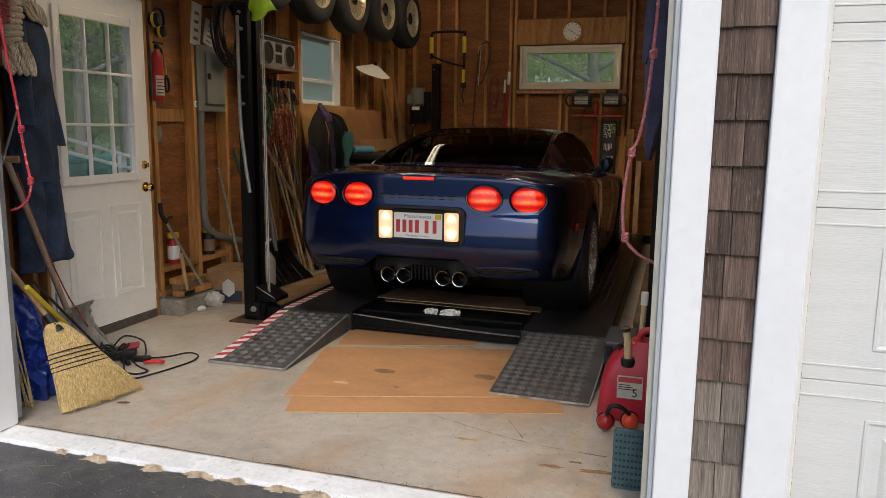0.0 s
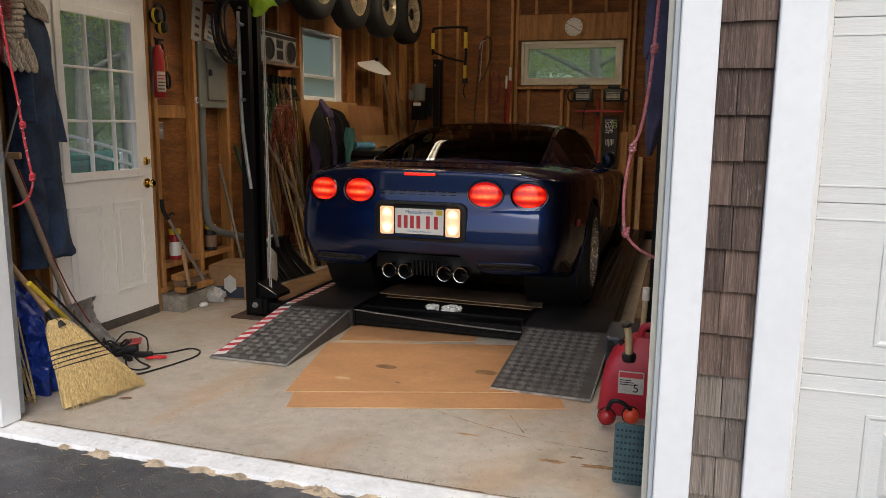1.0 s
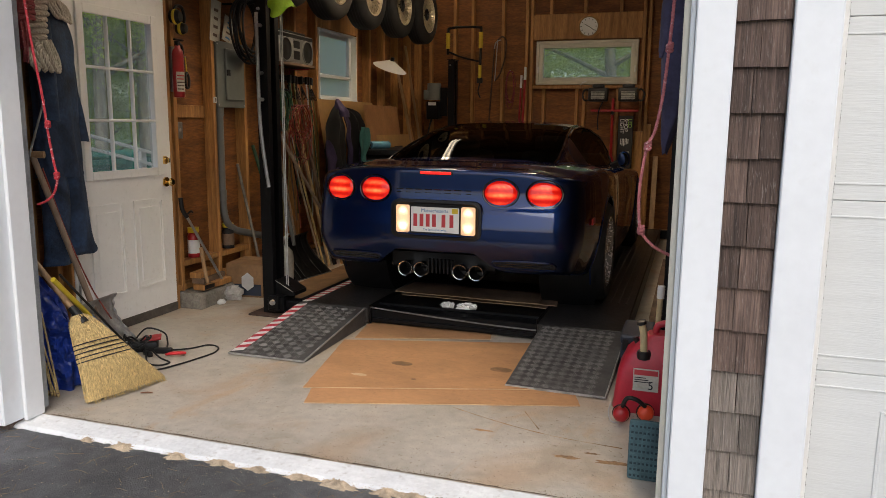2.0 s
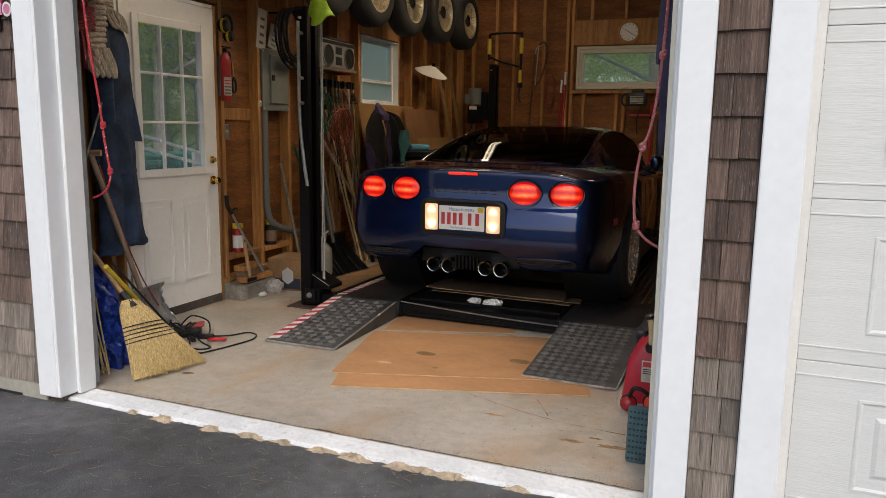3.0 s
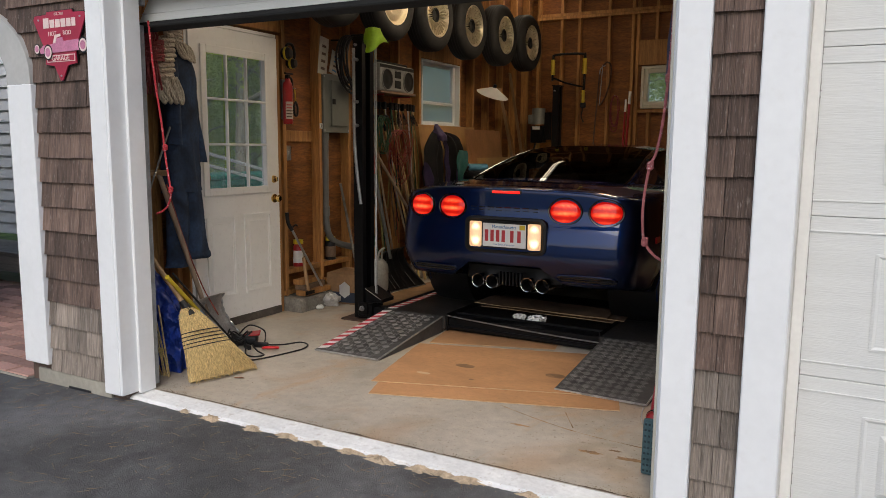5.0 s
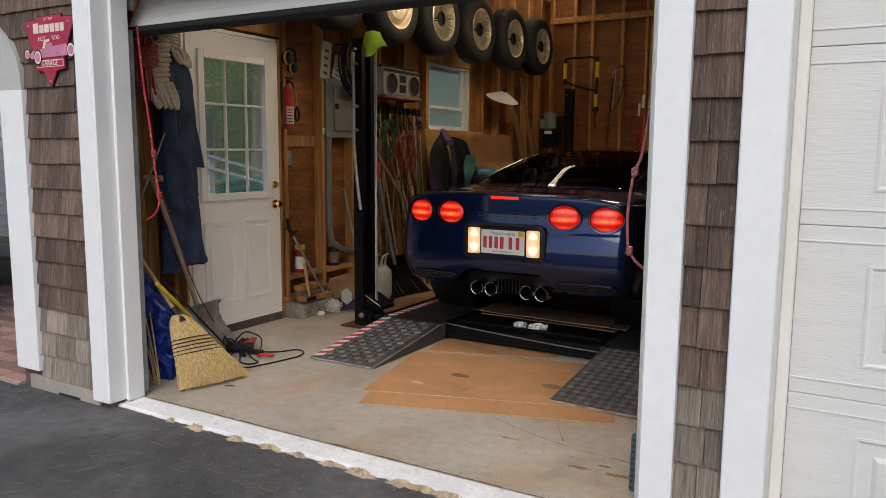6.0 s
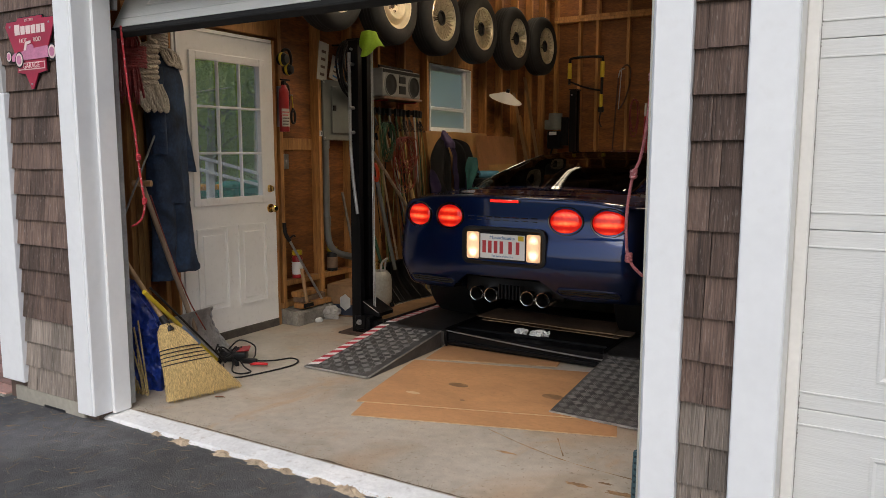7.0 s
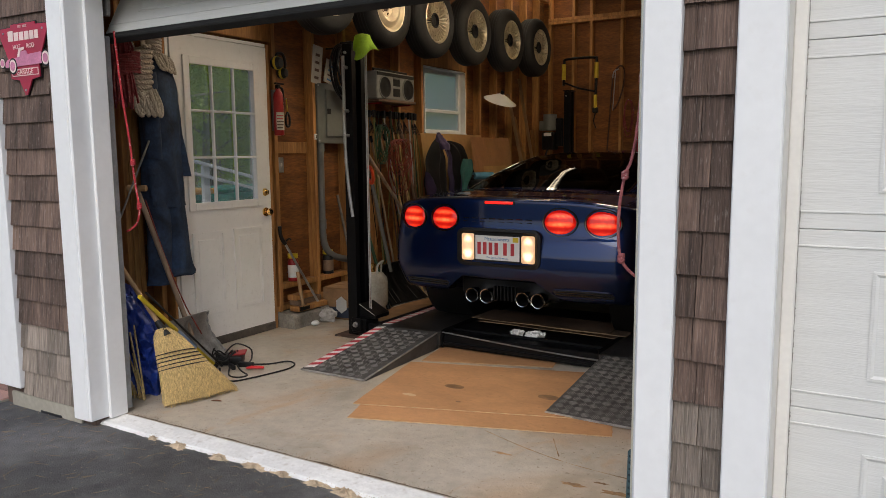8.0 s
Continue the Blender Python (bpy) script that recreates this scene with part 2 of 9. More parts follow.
def lens_glow(name, dim, bright, low, high, stripes, base):
    """A lamp lens: brightest before the bulb, in moulded horizontal bands."""
    m = bpy.data.materials.new(name)
    m.use_nodes = True
    n, l = m.node_tree.nodes, m.node_tree.links
    b = n["Principled BSDF"]
    b.inputs["Base Color"].default_value = (*base, 1)
    b.inputs["Roughness"].default_value = 0.12
    tc, sep = n.new("ShaderNodeTexCoord"), n.new("ShaderNodeSeparateXYZ")
    l.new(tc.outputs["Generated"], sep.inputs[0])

    def mth(op, a, b_=None, c=None):
        q = n.new("ShaderNodeMath")
        q.operation = op
        for i, v in enumerate((a, b_, c)):
            if v is None:
                continue
            if isinstance(v, (int, float)):
                q.inputs[i].default_value = v
            else:
                l.new(v, q.inputs[i])
        return q.outputs[0]

    dx = mth("POWER", mth("ABSOLUTE", mth("MULTIPLY_ADD", sep.outputs["X"], 2.0, -1.0)), 2.0)
    dz = mth("POWER", mth("ABSOLUTE", mth("MULTIPLY_ADD", sep.outputs["Z"], 2.0, -1.0)), 2.0)
    fall = mth("MAXIMUM", mth("SUBTRACT", 1.0, mth("ADD", dx, dz)), 0.0)
    wave = mth("MULTIPLY_ADD", mth("SINE", mth("MULTIPLY", sep.outputs["Z"], stripes * math.tau)), 0.5, 0.5)
    nz = n.new("ShaderNodeTexNoise")
    nz.inputs["Scale"].default_value = 7.0
    l.new(tc.outputs["Generated"], nz.inputs["Vector"])
    k = mth("MULTIPLY", mth("MULTIPLY", fall, mth("MULTIPLY_ADD", mth("POWER", wave, 1.5), 0.85, 0.15)), mth("MULTIPLY_ADD", nz.outputs["Fac"], 1.1, 0.45))
    mx = n.new("ShaderNodeMix")
    mx.data_type = "RGBA"
    l.new(k, mx.inputs["Factor"])
    mx.inputs["A"].default_value, mx.inputs["B"].default_value = (*dim, 1), (*bright, 1)
    l.new(mx.outputs["Result"], b.inputs["Emission Color"])
    l.new(mth("MULTIPLY_ADD", k, high - low, low), b.inputs["Emission Strength"])
    return m


M["brake"] = lens_glow("lit_red_lens", (0.62, 0.001, 0.002), (1.0, 0.10, 0.030), 0.42, 2.0, 3.0, (0.25, 0.003, 0.003))
M["reverse"] = lens_glow("lit_warm_lens", (0.80, 0.46, 0.20), (1.0, 0.84, 0.62), 0.45, 2.6, 1.4, (0.6, 0.5, 0.4))
M["plate_white"] = mat("white_reflective_sheet", (0.78, 0.78, 0.76), 0.45, var=0.02, scale=9)
M["red_ink"] = mat("dark_red_ink", (0.50, 0.04, 0.05), 0.5, var=0.05, scale=9)
M["blue_ink"] = mat("blue_ink", (0.06, 0.20, 0.42), 0.5, var=0.05, scale=9)
M["black_ink"] = mat("black_ink", (0.015, 0.015, 0.018), 0.6, var=0.05, scale=9)
M["white_ink"] = mat("white_ink", (0.80, 0.80, 0.78), 0.6, var=0.04, scale=9)
M["faded_ink"] = mat("faded_brown_ink", (0.10, 0.06, 0.045), 0.6, var=0.1, scale=9)
M["old_white"] = mat("yellowed_white_sheet", (0.52, 0.49, 0.42), 0.55, var=0.15, scale=12, spots=0.4, spot_scale=30, spot_col=(0.3, 0.24, 0.17))
M["yellow"] = mat("yellow_plastic", (0.70, 0.52, 0.03), 0.45, var=0.12, scale=8)
M["red_paint"] = mat("red_enamel", (0.36, 0.010, 0.014), 0.35, var=0.12, scale=6)
M["tape_red"] = mat("red_tape", (0.55, 0.03, 0.05), 0.5, var=0.15, scale=20)
M["tape_white"] = mat("white_tape", (0.84, 0.80, 0.77), 0.5, var=0.15, scale=20)


# ---- building helpers ----
def crumbs(name, material, label, category, places):
    """Many tiny flattened lumps in one mesh: places of (x, y, z, r, squash)."""
    verts, faces = [], []
    for x, y, z, r, q in places:
        i = len(verts)
        verts += [(x + r, y, z), (x, y + r * q, z), (x - r * 0.9, y, z), (x, y - r * q, z), (x, y, z + r * 0.7), (x, y, z - r * 0.3)]
        faces += [(i, i + 1, i + 4), (i + 1, i + 2, i + 4), (i + 2, i + 3, i + 4), (i + 3, i, i + 4), (i + 1, i, i + 5), (i + 2, i + 1, i + 5), (i + 3, i + 2, i + 5), (i, i + 3, i + 5)]
    me = bpy.data.meshes.new(name)
    me.from_pydata(verts, [], faces)
    me.materials.append(material)
    return tagged(new(name, me), label, category, kind="stuff")



def finish(bm, name, material, smooth=False):
    me = bpy.data.meshes.new(name)
    bm.normal_update()
    bm.to_mesh(me)
    bm.free()
    me.materials.append(material)
    if smooth:
        me.polygons.foreach_set("use_smooth", [True] * len(me.polygons))
        me.set_sharp_from_angle(angle=radians(smooth if smooth > 1 else 40))
    return me


def attach(ob, parent):
    ob.parent = parent
    p = parent.parent
    base = parent.matrix_basis.copy()
    if p:
        base = p.matrix_basis @ parent.matrix_parent_inverse @ base
    ob.matrix_parent_inverse = base.inverted()
    return ob


def part(name, bm, material, parent, label="", smooth=False):
    ob = new(name, finish(bm, name, material, smooth))
    attach(ob, parent)
    return tagged(ob, label=label) if label else ob


def thing(name, at, label, category, group=""):
    e = new(name)
    e.empty_display_size = 0.1
    e.matrix_basis = Matrix.Translation(at)
    return tagged(e, label, category, group)


def solid(name, bm, material, label, category, group="", kind="", smooth=False):
    return tagged(new(name, finish(bm, name, material, smooth)), label, category, group, kind)


def box(bm, x0, x1, y0, y1, z0, z1, bevel=0.0, m=None, segs=1):
    r = bmesh.ops.create_cube(bm, size=1.0)
    vs = r["verts"]
    for v in vs:
        v.co = Vector((x0 + (v.co.x + 0.5) * (x1 - x0), y0 + (v.co.y + 0.5) * (y1 - y0), z0 + (v.co.z + 0.5) * (z1 - z0)))
    if bevel:
        es = list({e for v in vs for e in v.link_edges})
        r2 = bmesh.ops.bevel(bm, geom=es, offset=bevel, segments=segs, affect="EDGES", profile=0.5)
        vs = list({v for f in r2["faces"] for v in f.verts} | {v for v in vs if v.is_valid})
    if m is not None:
        bmesh.ops.transform(bm, matrix=m, verts=vs)
    return vs


def B(x0, x1, y0, y1, z0, z1, bevel=0.0, m=None, segs=1):
    bm = bmesh.new()
    box(bm, x0, x1, y0, y1, z0, z1, bevel, m, segs)
    return bm


def rod(bm, a, b, r, seg=10, r2=None, caps=True):
    a, b = Vector(a), Vector(b)
    d = b - a
    q = d.to_track_quat("Z", "Y").to_matrix().to_4x4()
    return bmesh.ops.create_cone(bm, cap_ends=caps, segments=seg, radius1=r, radius2=r if r2 is None else r2, depth=d.length,
                                 matrix=Matrix.Translation((a + b) / 2) @ q)["verts"]


def R(a, b, r, seg=10, r2=None):
    bm = bmesh.new()
    rod(bm, a, b, r, seg, r2)
    return bm


def smooth_path(pts, n=6):
    """Catmull-Rom through the given points."""
    pts = [Vector(p) for p in pts]
    out = []
    for i in range(len(pts) - 1):
        p0, p1, p2, p3 = pts[max(i - 1, 0)], pts[i], pts[i + 1], pts[min(i + 2, len(pts) - 1)]
        for k in range(n):
            t = k / n
            out.append(0.5 * (2 * p1 + (p2 - p0) * t + (2 * p0 - 5 * p1 + 4 * p2 - p3) * t * t + (3 * p1 - p0 - 3 * p2 + p3) * t ** 3))
    out.append(pts[-1])
    return out


def tube(bm, pts, r, seg=8, closed=False):
    """A round section swept along points; r is a number or a function of 0..1."""
    pts = [Vector(p) for p in pts]
    n = len(pts)
    rings = []
    up = Vector((0.13, 0.31, 0.94)).normalized()
    for i, p in enumerate(pts):
        d = (pts[(i + 1) % n] - pts[i - 1]) if closed else (pts[min(i + 1, n - 1)] - pts[max(i - 1, 0)])
        d.normalize()
        s = d.cross(up)
        if s.length < 1e-3:
            s = d.orthogonal()
        s.normalize()
        u = s.cross(d)
        up = u
        rr = r(i / max(n - 1, 1)) if callable(r) else r
        rings.append([bm.verts.new(p + (s * math.cos(k * math.tau / seg) + u * math.sin(k * math.tau / seg)) * rr) for k in range(seg)])
    for i in range(n if closed else n - 1):
        a, b = rings[i], rings[(i + 1) % n]
        for k in range(seg):
            bm.faces.new((a[k], a[(k + 1) % seg], b[(k + 1) % seg], b[k]))
    if not closed:
        bm.faces.new(rings[0][::-1])
        bm.faces.new(rings[-1])
    return bm


def T(pts, r, seg=8, n=6, closed=False):
    bm = bmesh.new()
    return tube(bm, smooth_path(pts, n) if n else pts, r, seg, closed)


def lathe(bm, profile, seg=24, m=None):
    """Profile of (radius, height) turned about z."""
    m = m or Matrix()
    rings = []
    for r, z in profile:
        if r < 1e-5:
            rings.append([bm.verts.new(m @ Vector((0, 0, z)))])
        else:
            rings.append([bm.verts.new(m @ Vector((r * math.cos(k * math.tau / seg), r * math.sin(k * math.tau / seg), z))) for k in range(seg)])
    for a, b in zip(rings, rings[1:]):
        for k in range(seg):
            k2 = (k + 1) % seg
            if len(a) == 1 and len(b) == 1:
                continue
            if len(a) == 1:
                bm.faces.new((a[0], b[k2], b[k]))
            elif len(b) == 1:
                bm.faces.new((a[k], a[k2], b[0]))
            else:
                bm.faces.new((a[k], a[k2], b[k2], b[k]))
    return bm


def L(profile, seg=24, m=None):
    return lathe(bmesh.new(), profile, seg, m)


def grid(bm, rows, closed=False):
    """Faces over rows of points; returns the vertices."""
    vs = [[bm.verts.new(p) for p in row] for row in rows]
    for a, b in zip(vs, vs[1:]):
        k = len(a)
        for i in range(k if closed else k - 1):
            j = (i + 1) % k
            bm.faces.new((a[i], a[j], b[j], b[i]))
    return vs


def wallbox(bm, axis, at, thick, lo, hi, z0, z1, holes):
    """A wall of thickness along axis, from lo to hi, with openings (a, b, za, zb) through it."""
    def put(a, b, c, d):
        if b - a > 1e-4 and d - c > 1e-4:
            if axis == "x":
                box(bm, at, at + thick, a, b, c, d)
            else:
                box(bm, a, b, at, at + thick, c, d)
    cur = lo
    for a, b, c, d in sorted(holes):
        put(cur, a, z0, z1)
        put(a, b, z0, c)
        put(a, b, d, z1)
        cur = b
    put(cur, hi, z0, z1)


def text(name, body, size, m, material, parent, label="", align="CENTER", depth=0.0008):
    cu = bpy.data.curves.new(name, "FONT")
    cu.body, cu.size, cu.extrude = body, size, depth
    cu.align_x, cu.align_y = align, "CENTER"
    tmp = new(name, cu)
    me = bpy.data.meshes.new_from_object(tmp.evaluated_get(bpy.context.evaluated_depsgraph_get()))
    bpy.data.objects.remove(tmp)
    bpy.data.curves.remove(cu)
    me.transform(m)
    me.materials.clear()
    me.materials.append(material)
    ob = new(name, me)
    attach(ob, parent)
    return tagged(ob, label=label) if label else ob


# ---- ground and drive ----
M["grass"] = mat("rough_lawn", (0.14, 0.21, 0.055), 0.9, var=0.4, scale=2.5, bump=0.6, bump_scale=60)
M["brick"] = mat("clay_paver", (0.42, 0.225, 0.18), 0.85, var=0.3, scale=8, rand=0.7, bump=0.3, bump_scale=60, col2=(0.32, 0.20, 0.165))
M["siding"] = mat("white_clapboard", (0.78, 0.79, 0.79), 0.5, var=0.04, scale=3)
M["deck"] = mat("grey_decking", (0.26, 0.24, 0.21), 0.85, var=0.25, scale=4, stretch=(0.3, 4, 4), bump=0.2)
bm = bmesh.new()
box(bm, -400, 400, -400, 400, -0.4, -0.06)
ground = solid("ground", bm, M["grass"], "mown green lawn round the house", "ground", kind="structure")
bm = bmesh.new()
box(bm, -12, 9, -22, 2.514, -0.3, -0.022)
solid("road", bm, M["asphalt"], "dark grey asphalt driveway scattered with pine needles", "driveway", kind="structure")

X0, XS = -3.47, -3.43
YB = 9.70
ZC = 3.37
bm = bmesh.new()
box(bm, X0, 3.6, 2.515, YB + 0.04, -0.3, 0.0)
floor = solid("floor", bm, M["concrete"], "smooth grey concrete garage floor with stains and dust", "floor", kind="structure")
# sloping white-painted threshold
bm = bmesh.new()
n = 260
rows = []
for i in range(n + 1):
    x = -2.75 + 2.80 * i / n
    w = 0.008 * noise.noise((x * 7, 0, 0)) + 0.009 * noise.noise((x * 29, 3, 0)) + 0.005 * noise.noise((x * 83, 6, 0))
    rows.append([(x, 2.393 + w, -0.06), (x, 2.395 + w, -0.017), (x, 2.408 + w * 0.7, -0.008), (x, 2.513 + 0.3 * w, 0.003), (x, 2.524 + 0.3 * w, -0.002)])
grid(bm, rows)
bmesh.ops.reverse_faces(bm, faces=bm.faces[:])
solid("trim_threshold", bm, M["strip_paint"], "white-painted concrete threshold with flaking edge", "threshold", kind="structure")

# ---- left wall with door and window ----
DY0, DY1, DZ0, DZ1 = 3.47, 4.33, 0.06, 2.095
WY0, WY1, WZ0, WZ1 = 6.53, 7.36, 1.52, 2.18
bm = bmesh.new()
wallbox(bm, "x", X0, XS - X0, 2.45, YB, 0.0, ZC, [(DY0 - 0.03, DY1 + 0.03, 0.0, DZ1 + 0.03), (WY0, WY1, WZ0, WZ1)])
wall_w = solid("wall_west", bm, M["ply"], "plywood sheathing between bare studs, knotty and orange-brown", "wall", kind="structure")


def plank(name, x0, x1, y0, y1, z0, z1, parent, material="stud", bevel=0.003, label=""):
    return part(name, B(x0, x1, y0, y1, z0, z1, bevel), M[material], parent, label)


SX = -3.341
for y in (2.66, 3.09, 3.135, 3.175, 3.325, 3.425, 4.405, 4.857, 5.264, 5.67, 6.076, 6.482, 7.372, 7.70, 8.10, 8.51, 8.92, 9.32):
    plank("stud", XS, SX + random.uniform(-0.004, 0.002), y, y + 0.038, 0.09, ZC - 0.09, wall_w)
plank("sill_plate", XS, SX, 2.5, DY0 - 0.04, 0.045, 0.085, wall_w)
plank("sill_plate", XS, SX, DY1 + 0.04, YB - 0.1, 0.12, 0.158, wall_w)
plank("top_plate", XS, SX, 2.5, YB, ZC - 0.09, ZC - 0.01, wall_w)
plank("header", XS, SX - 0.004, DY0 - 0.07, DY1 + 0.07, DZ1 + 0.05, DZ1 + 0.24, wall_w)
plank("window_header", XS, SX - 0.002, WY0 - 0.01, WY1 + 0.01, WZ1 + 0.01, WZ1 + 0.2, wall_w)
plank("window_stool", XS, SX, WY0 - 0.01, WY1 + 0.01, WZ0 - 0.048, WZ0 - 0.006, wall_w)
for y in (6.80, 7.08):
    plank("stud", XS, SX - 0.003, y, y + 0.038, 0.16, WZ0 - 0.05, wall_w)
plank("blocking", XS, XS + 0.018, 4.446, 4.855, 1.33, 1.42, wall_w)
plank("blocking", XS, SX - 0.006, 7.74, 8.09, 1.42, 1.46, wall_w)
bm = bmesh.new()
rows = []
for i in range(131):
    y = DY1 + 0.045 + (9.6 - DY1 - 0.045) * i / 130
    e, f = noise.noise((y * 7, 1, 0)), noise.noise((y * 23, 4, 0))
    rows.append([(-3.45, y, -0.004), (-3.45, y, 0.115), (-3.30, y, 0.113 + 0.004 * f), (-3.20 + 0.010 * e, y, 0.106 + 0.012 * e), (-3.18 + 0.014 * e + 0.006 * f, y, 0.085 + 0.010 * f), (-3.175 + 0.012 * f, y, 0.04), (-3.165 + 0.016 * e, y, -0.004)])
vs = grid(bm, rows)
bm.faces.new(vs[0])
bmesh.ops.recalc_face_normals(bm, faces=bm.faces)
solid("foundation_curb", bm, M["kerb"], "rough concrete kerb under the wooden wall", "kerb", kind="structure")

# door
M["darkseal"] = mat("dark_threshold", (0.11, 0.095, 0.08), 0.7, var=0.3, scale=10)
door = thing("door_1", (-3.35, 3.9, 0.06), "white nine-lite entry door with two raised panels", "door")
tagged(door, kind="structure")
GY0, GY1, GZ0, GZ1 = 3.605, 4.195, 0.995, 1.925
bm = bmesh.new()
wallbox(bm, "x", -3.375, 0.045, DY0, DY1, DZ0, DZ1, [(GY0, GY1, GZ0, GZ1)])
bmesh.ops.remove_doubles(bm, verts=bm.verts, dist=1e-5)
part("door_slab", bm, M["whitedoor"], door)
bm = bmesh.new()
for a, b, c, d in ((GY0 - 0.045, GY0 + 0.008, GZ0 - 0.045, GZ1 + 0.045), (GY1 - 0.008, GY1 + 0.045, GZ0 - 0.045, GZ1 + 0.045),
                   (GY0 + 0.008, GY1 - 0.008, GZ0 - 0.045, GZ0 + 0.008), (GY0 + 0.008, GY1 - 0.008, GZ1 - 0.008, GZ1 + 0.045)):
    box(bm, -3.329, -3.317, a, b, c, d, 0.003)
part("lite_frame", bm, M["whitedoor"], door)
for k in (1, 2):
    y = GY0 + (GY1 - GY0) * k / 3
    part("muntin", B(-3.345, -3.319, y - 0.008, y + 0.008, GZ0 + 0.004, GZ1 - 0.004, 0.004), M["whitedoor"], door)
    z = GZ0 + (GZ1 - GZ0) * k / 3
    part("muntin", B(-3.344, -3.3185, GY0 + 0.004, GY1 - 0.004, z - 0.008, z + 0.008, 0.004), M["whitedoor"], door)
for i in range(3):
    for j in range(3):
        a, c = GY0 + (GY1 - GY0) * i / 3, GZ0 + (GZ1 - GZ0) * j / 3
        p = part("pane", B(-3.356, -3.352, a + 0.011, a + (GY1 - GY0) / 3 - 0.011, c + 0.011, c + (GZ1 - GZ0) / 3 - 0.011), M["pane_door"], door)
        p.visible_shadow = False
for a, b in ((3.575, 3.855), (3.945, 4.225)):
    bm = bmesh.new()
    for (e, h, x) in ((0.0, 0.016, -3.321), (0.016, 0.03, -3.327)):
        box(bm, -3.331, x, a + e, a + h, 0.22 + e, 0.80 - e)
        box(bm, -3.331, x, b - h, b - e, 0.22 + e, 0.80 - e)
        box(bm, -3.331, x - 0.0005, a + h, b - h, 0.22 + e, 0.22 + h)
        box(bm, -3.331, x - 0.0005, a + h, b - h, 0.80 - h, 0.80 - e)
    box(bm, -3.331, -3.3245, a + 0.05, b - 0.05, 0.27, 0.75, 0.003)
    part("raised_panel", bm, M["whitedoor"], door)
for z, r in ((1.046, 0.028), (0.900, 0.032)):
    q = pose(-3.33, 4.272, z, 0, 90, 0)
    if z > 1:
        part("deadbolt", L([(0, 0.022), (0.016, 0.021), (0.024, 0.014), (r, 0.005), (r, -0.002)], 20, q), M["brass"], door, "brass deadbolt rose", True)
        part("thumb_turn", B(-3.306, -3.292, 4.266, 4.278, z - 0.016, z + 0.016, 0.003), M["brass"], door, "brass thumb turn")
    else:
        part("door_knob", L([(0, 0.062), (0.018, 0.060), (0.027, 0.05), (0.027, 0.042), (0.014, 0.03), (0.012, 0.014), (r, 0.009), (r + 0.001, -0.002)], 20, q), M["brass"], door, "polished brass knob", True)
for z in (0.3, 1.1, 1.9):
    part("hinge", R((-3.327, DY0 - 0.004, z - 0.045), (-3.327, DY0 - 0.004, z + 0.045), 0.006), M["galv"], door)
jamb = thing("door_frame", (-3.4, 3.9, 0), "plain wooden door lining with dark sill", "door frame")
tagged(jamb, kind="structure")
part("jamb", B(-3.46, -3.338, DY0 - 0.028, DY0 - 0.004, 0.06, DZ1 + 0.026, 0.002), M["whitedoor"], jamb, "white-painted hinge jamb")
part("jamb", B(-3.46, -3.332, DY1 + 0.004, DY1 + 0.034, 0.0, DZ1 + 0.026, 0.002), M["stud"], jamb)
part("head", B(-3.46, -3.336, DY0 - 0.004, DY1 + 0.004, DZ1 + 0.004, DZ1 + 0.028, 0.002), M["whitedoor"], jamb)
part("sill", B(-3.46, -3.325, DY0 - 0.004, DY1 + 0.004, 0.0, 0.056, 0.004), M["darkseal"], jamb, "dark worn sill")

# left window
M["vinyl"] = mat("white_vinyl", (0.76, 0.77, 0.76), 0.4, var=0.04, scale=4)
win = thing("window_1", (-3.44, 6.95, WZ0), "white single-hung window set deep between studs", "window")
tagged(win, kind="structure")
part("liner", B(-3.46, -3.335, WY0, WY0 + 0.012, WZ0 + 0.012, WZ1 - 0.012), M["vinyl"], win)
part("liner", B(-3.46, -3.335, WY1 - 0.012, WY1, WZ0 + 0.012, WZ1 - 0.012), M["vinyl"], win)
part("liner", B(-3.46, -3.335, WY0, WY1, WZ1 - 0.012, WZ1), M["vinyl"], win)
part("window_sill", B(-3.46, -3.325, WY0, WY1, WZ0, WZ0 + 0.012), M["vinyl"], win)


def sash(parent, x, y0, y1, z0, z1, w, name="sash", glass="pane_haze"):
    bm = bmesh.new()
    box(bm, x - 0.014, x + 0.014, y0, y0 + w, z0, z1, 0.003)
    box(bm, x - 0.014, x + 0.014, y1 - w, y1, z0, z1, 0.003)
    box(bm, x - 0.013, x + 0.013, y0 + w - 0.001, y1 - w + 0.001, z0, z0 + w, 0.003)
    box(bm, x - 0.013, x + 0.013, y0 + w - 0.001, y1 - w + 0.001, z1 - w, z1, 0.003)
    part(name, bm, M["vinyl"], parent)
    p = part("pane", B(x - 0.002, x + 0.002, y0 + w, y1 - w, z0 + w, z1 - w), M[glass], parent)
    p.visible_shadow = False


sash(win, -3.435, WY0 + 0.012, WY1 - 0.012, WZ0 + 0.22, WZ1 - 0.012, 0.035, "upper_sash")
sash(win, -3.405, WY0 + 0.014, WY1 - 0.014, WZ0 + 0.013, WZ0 + 0.25, 0.032, "lower_sash")
part("side_stop", B(-3.42, -3.39, WY1 - 0.07, WY1 - 0.013, WZ0 + 0.25, WZ1 - 0.013, 0.003), M["vinyl"], win)

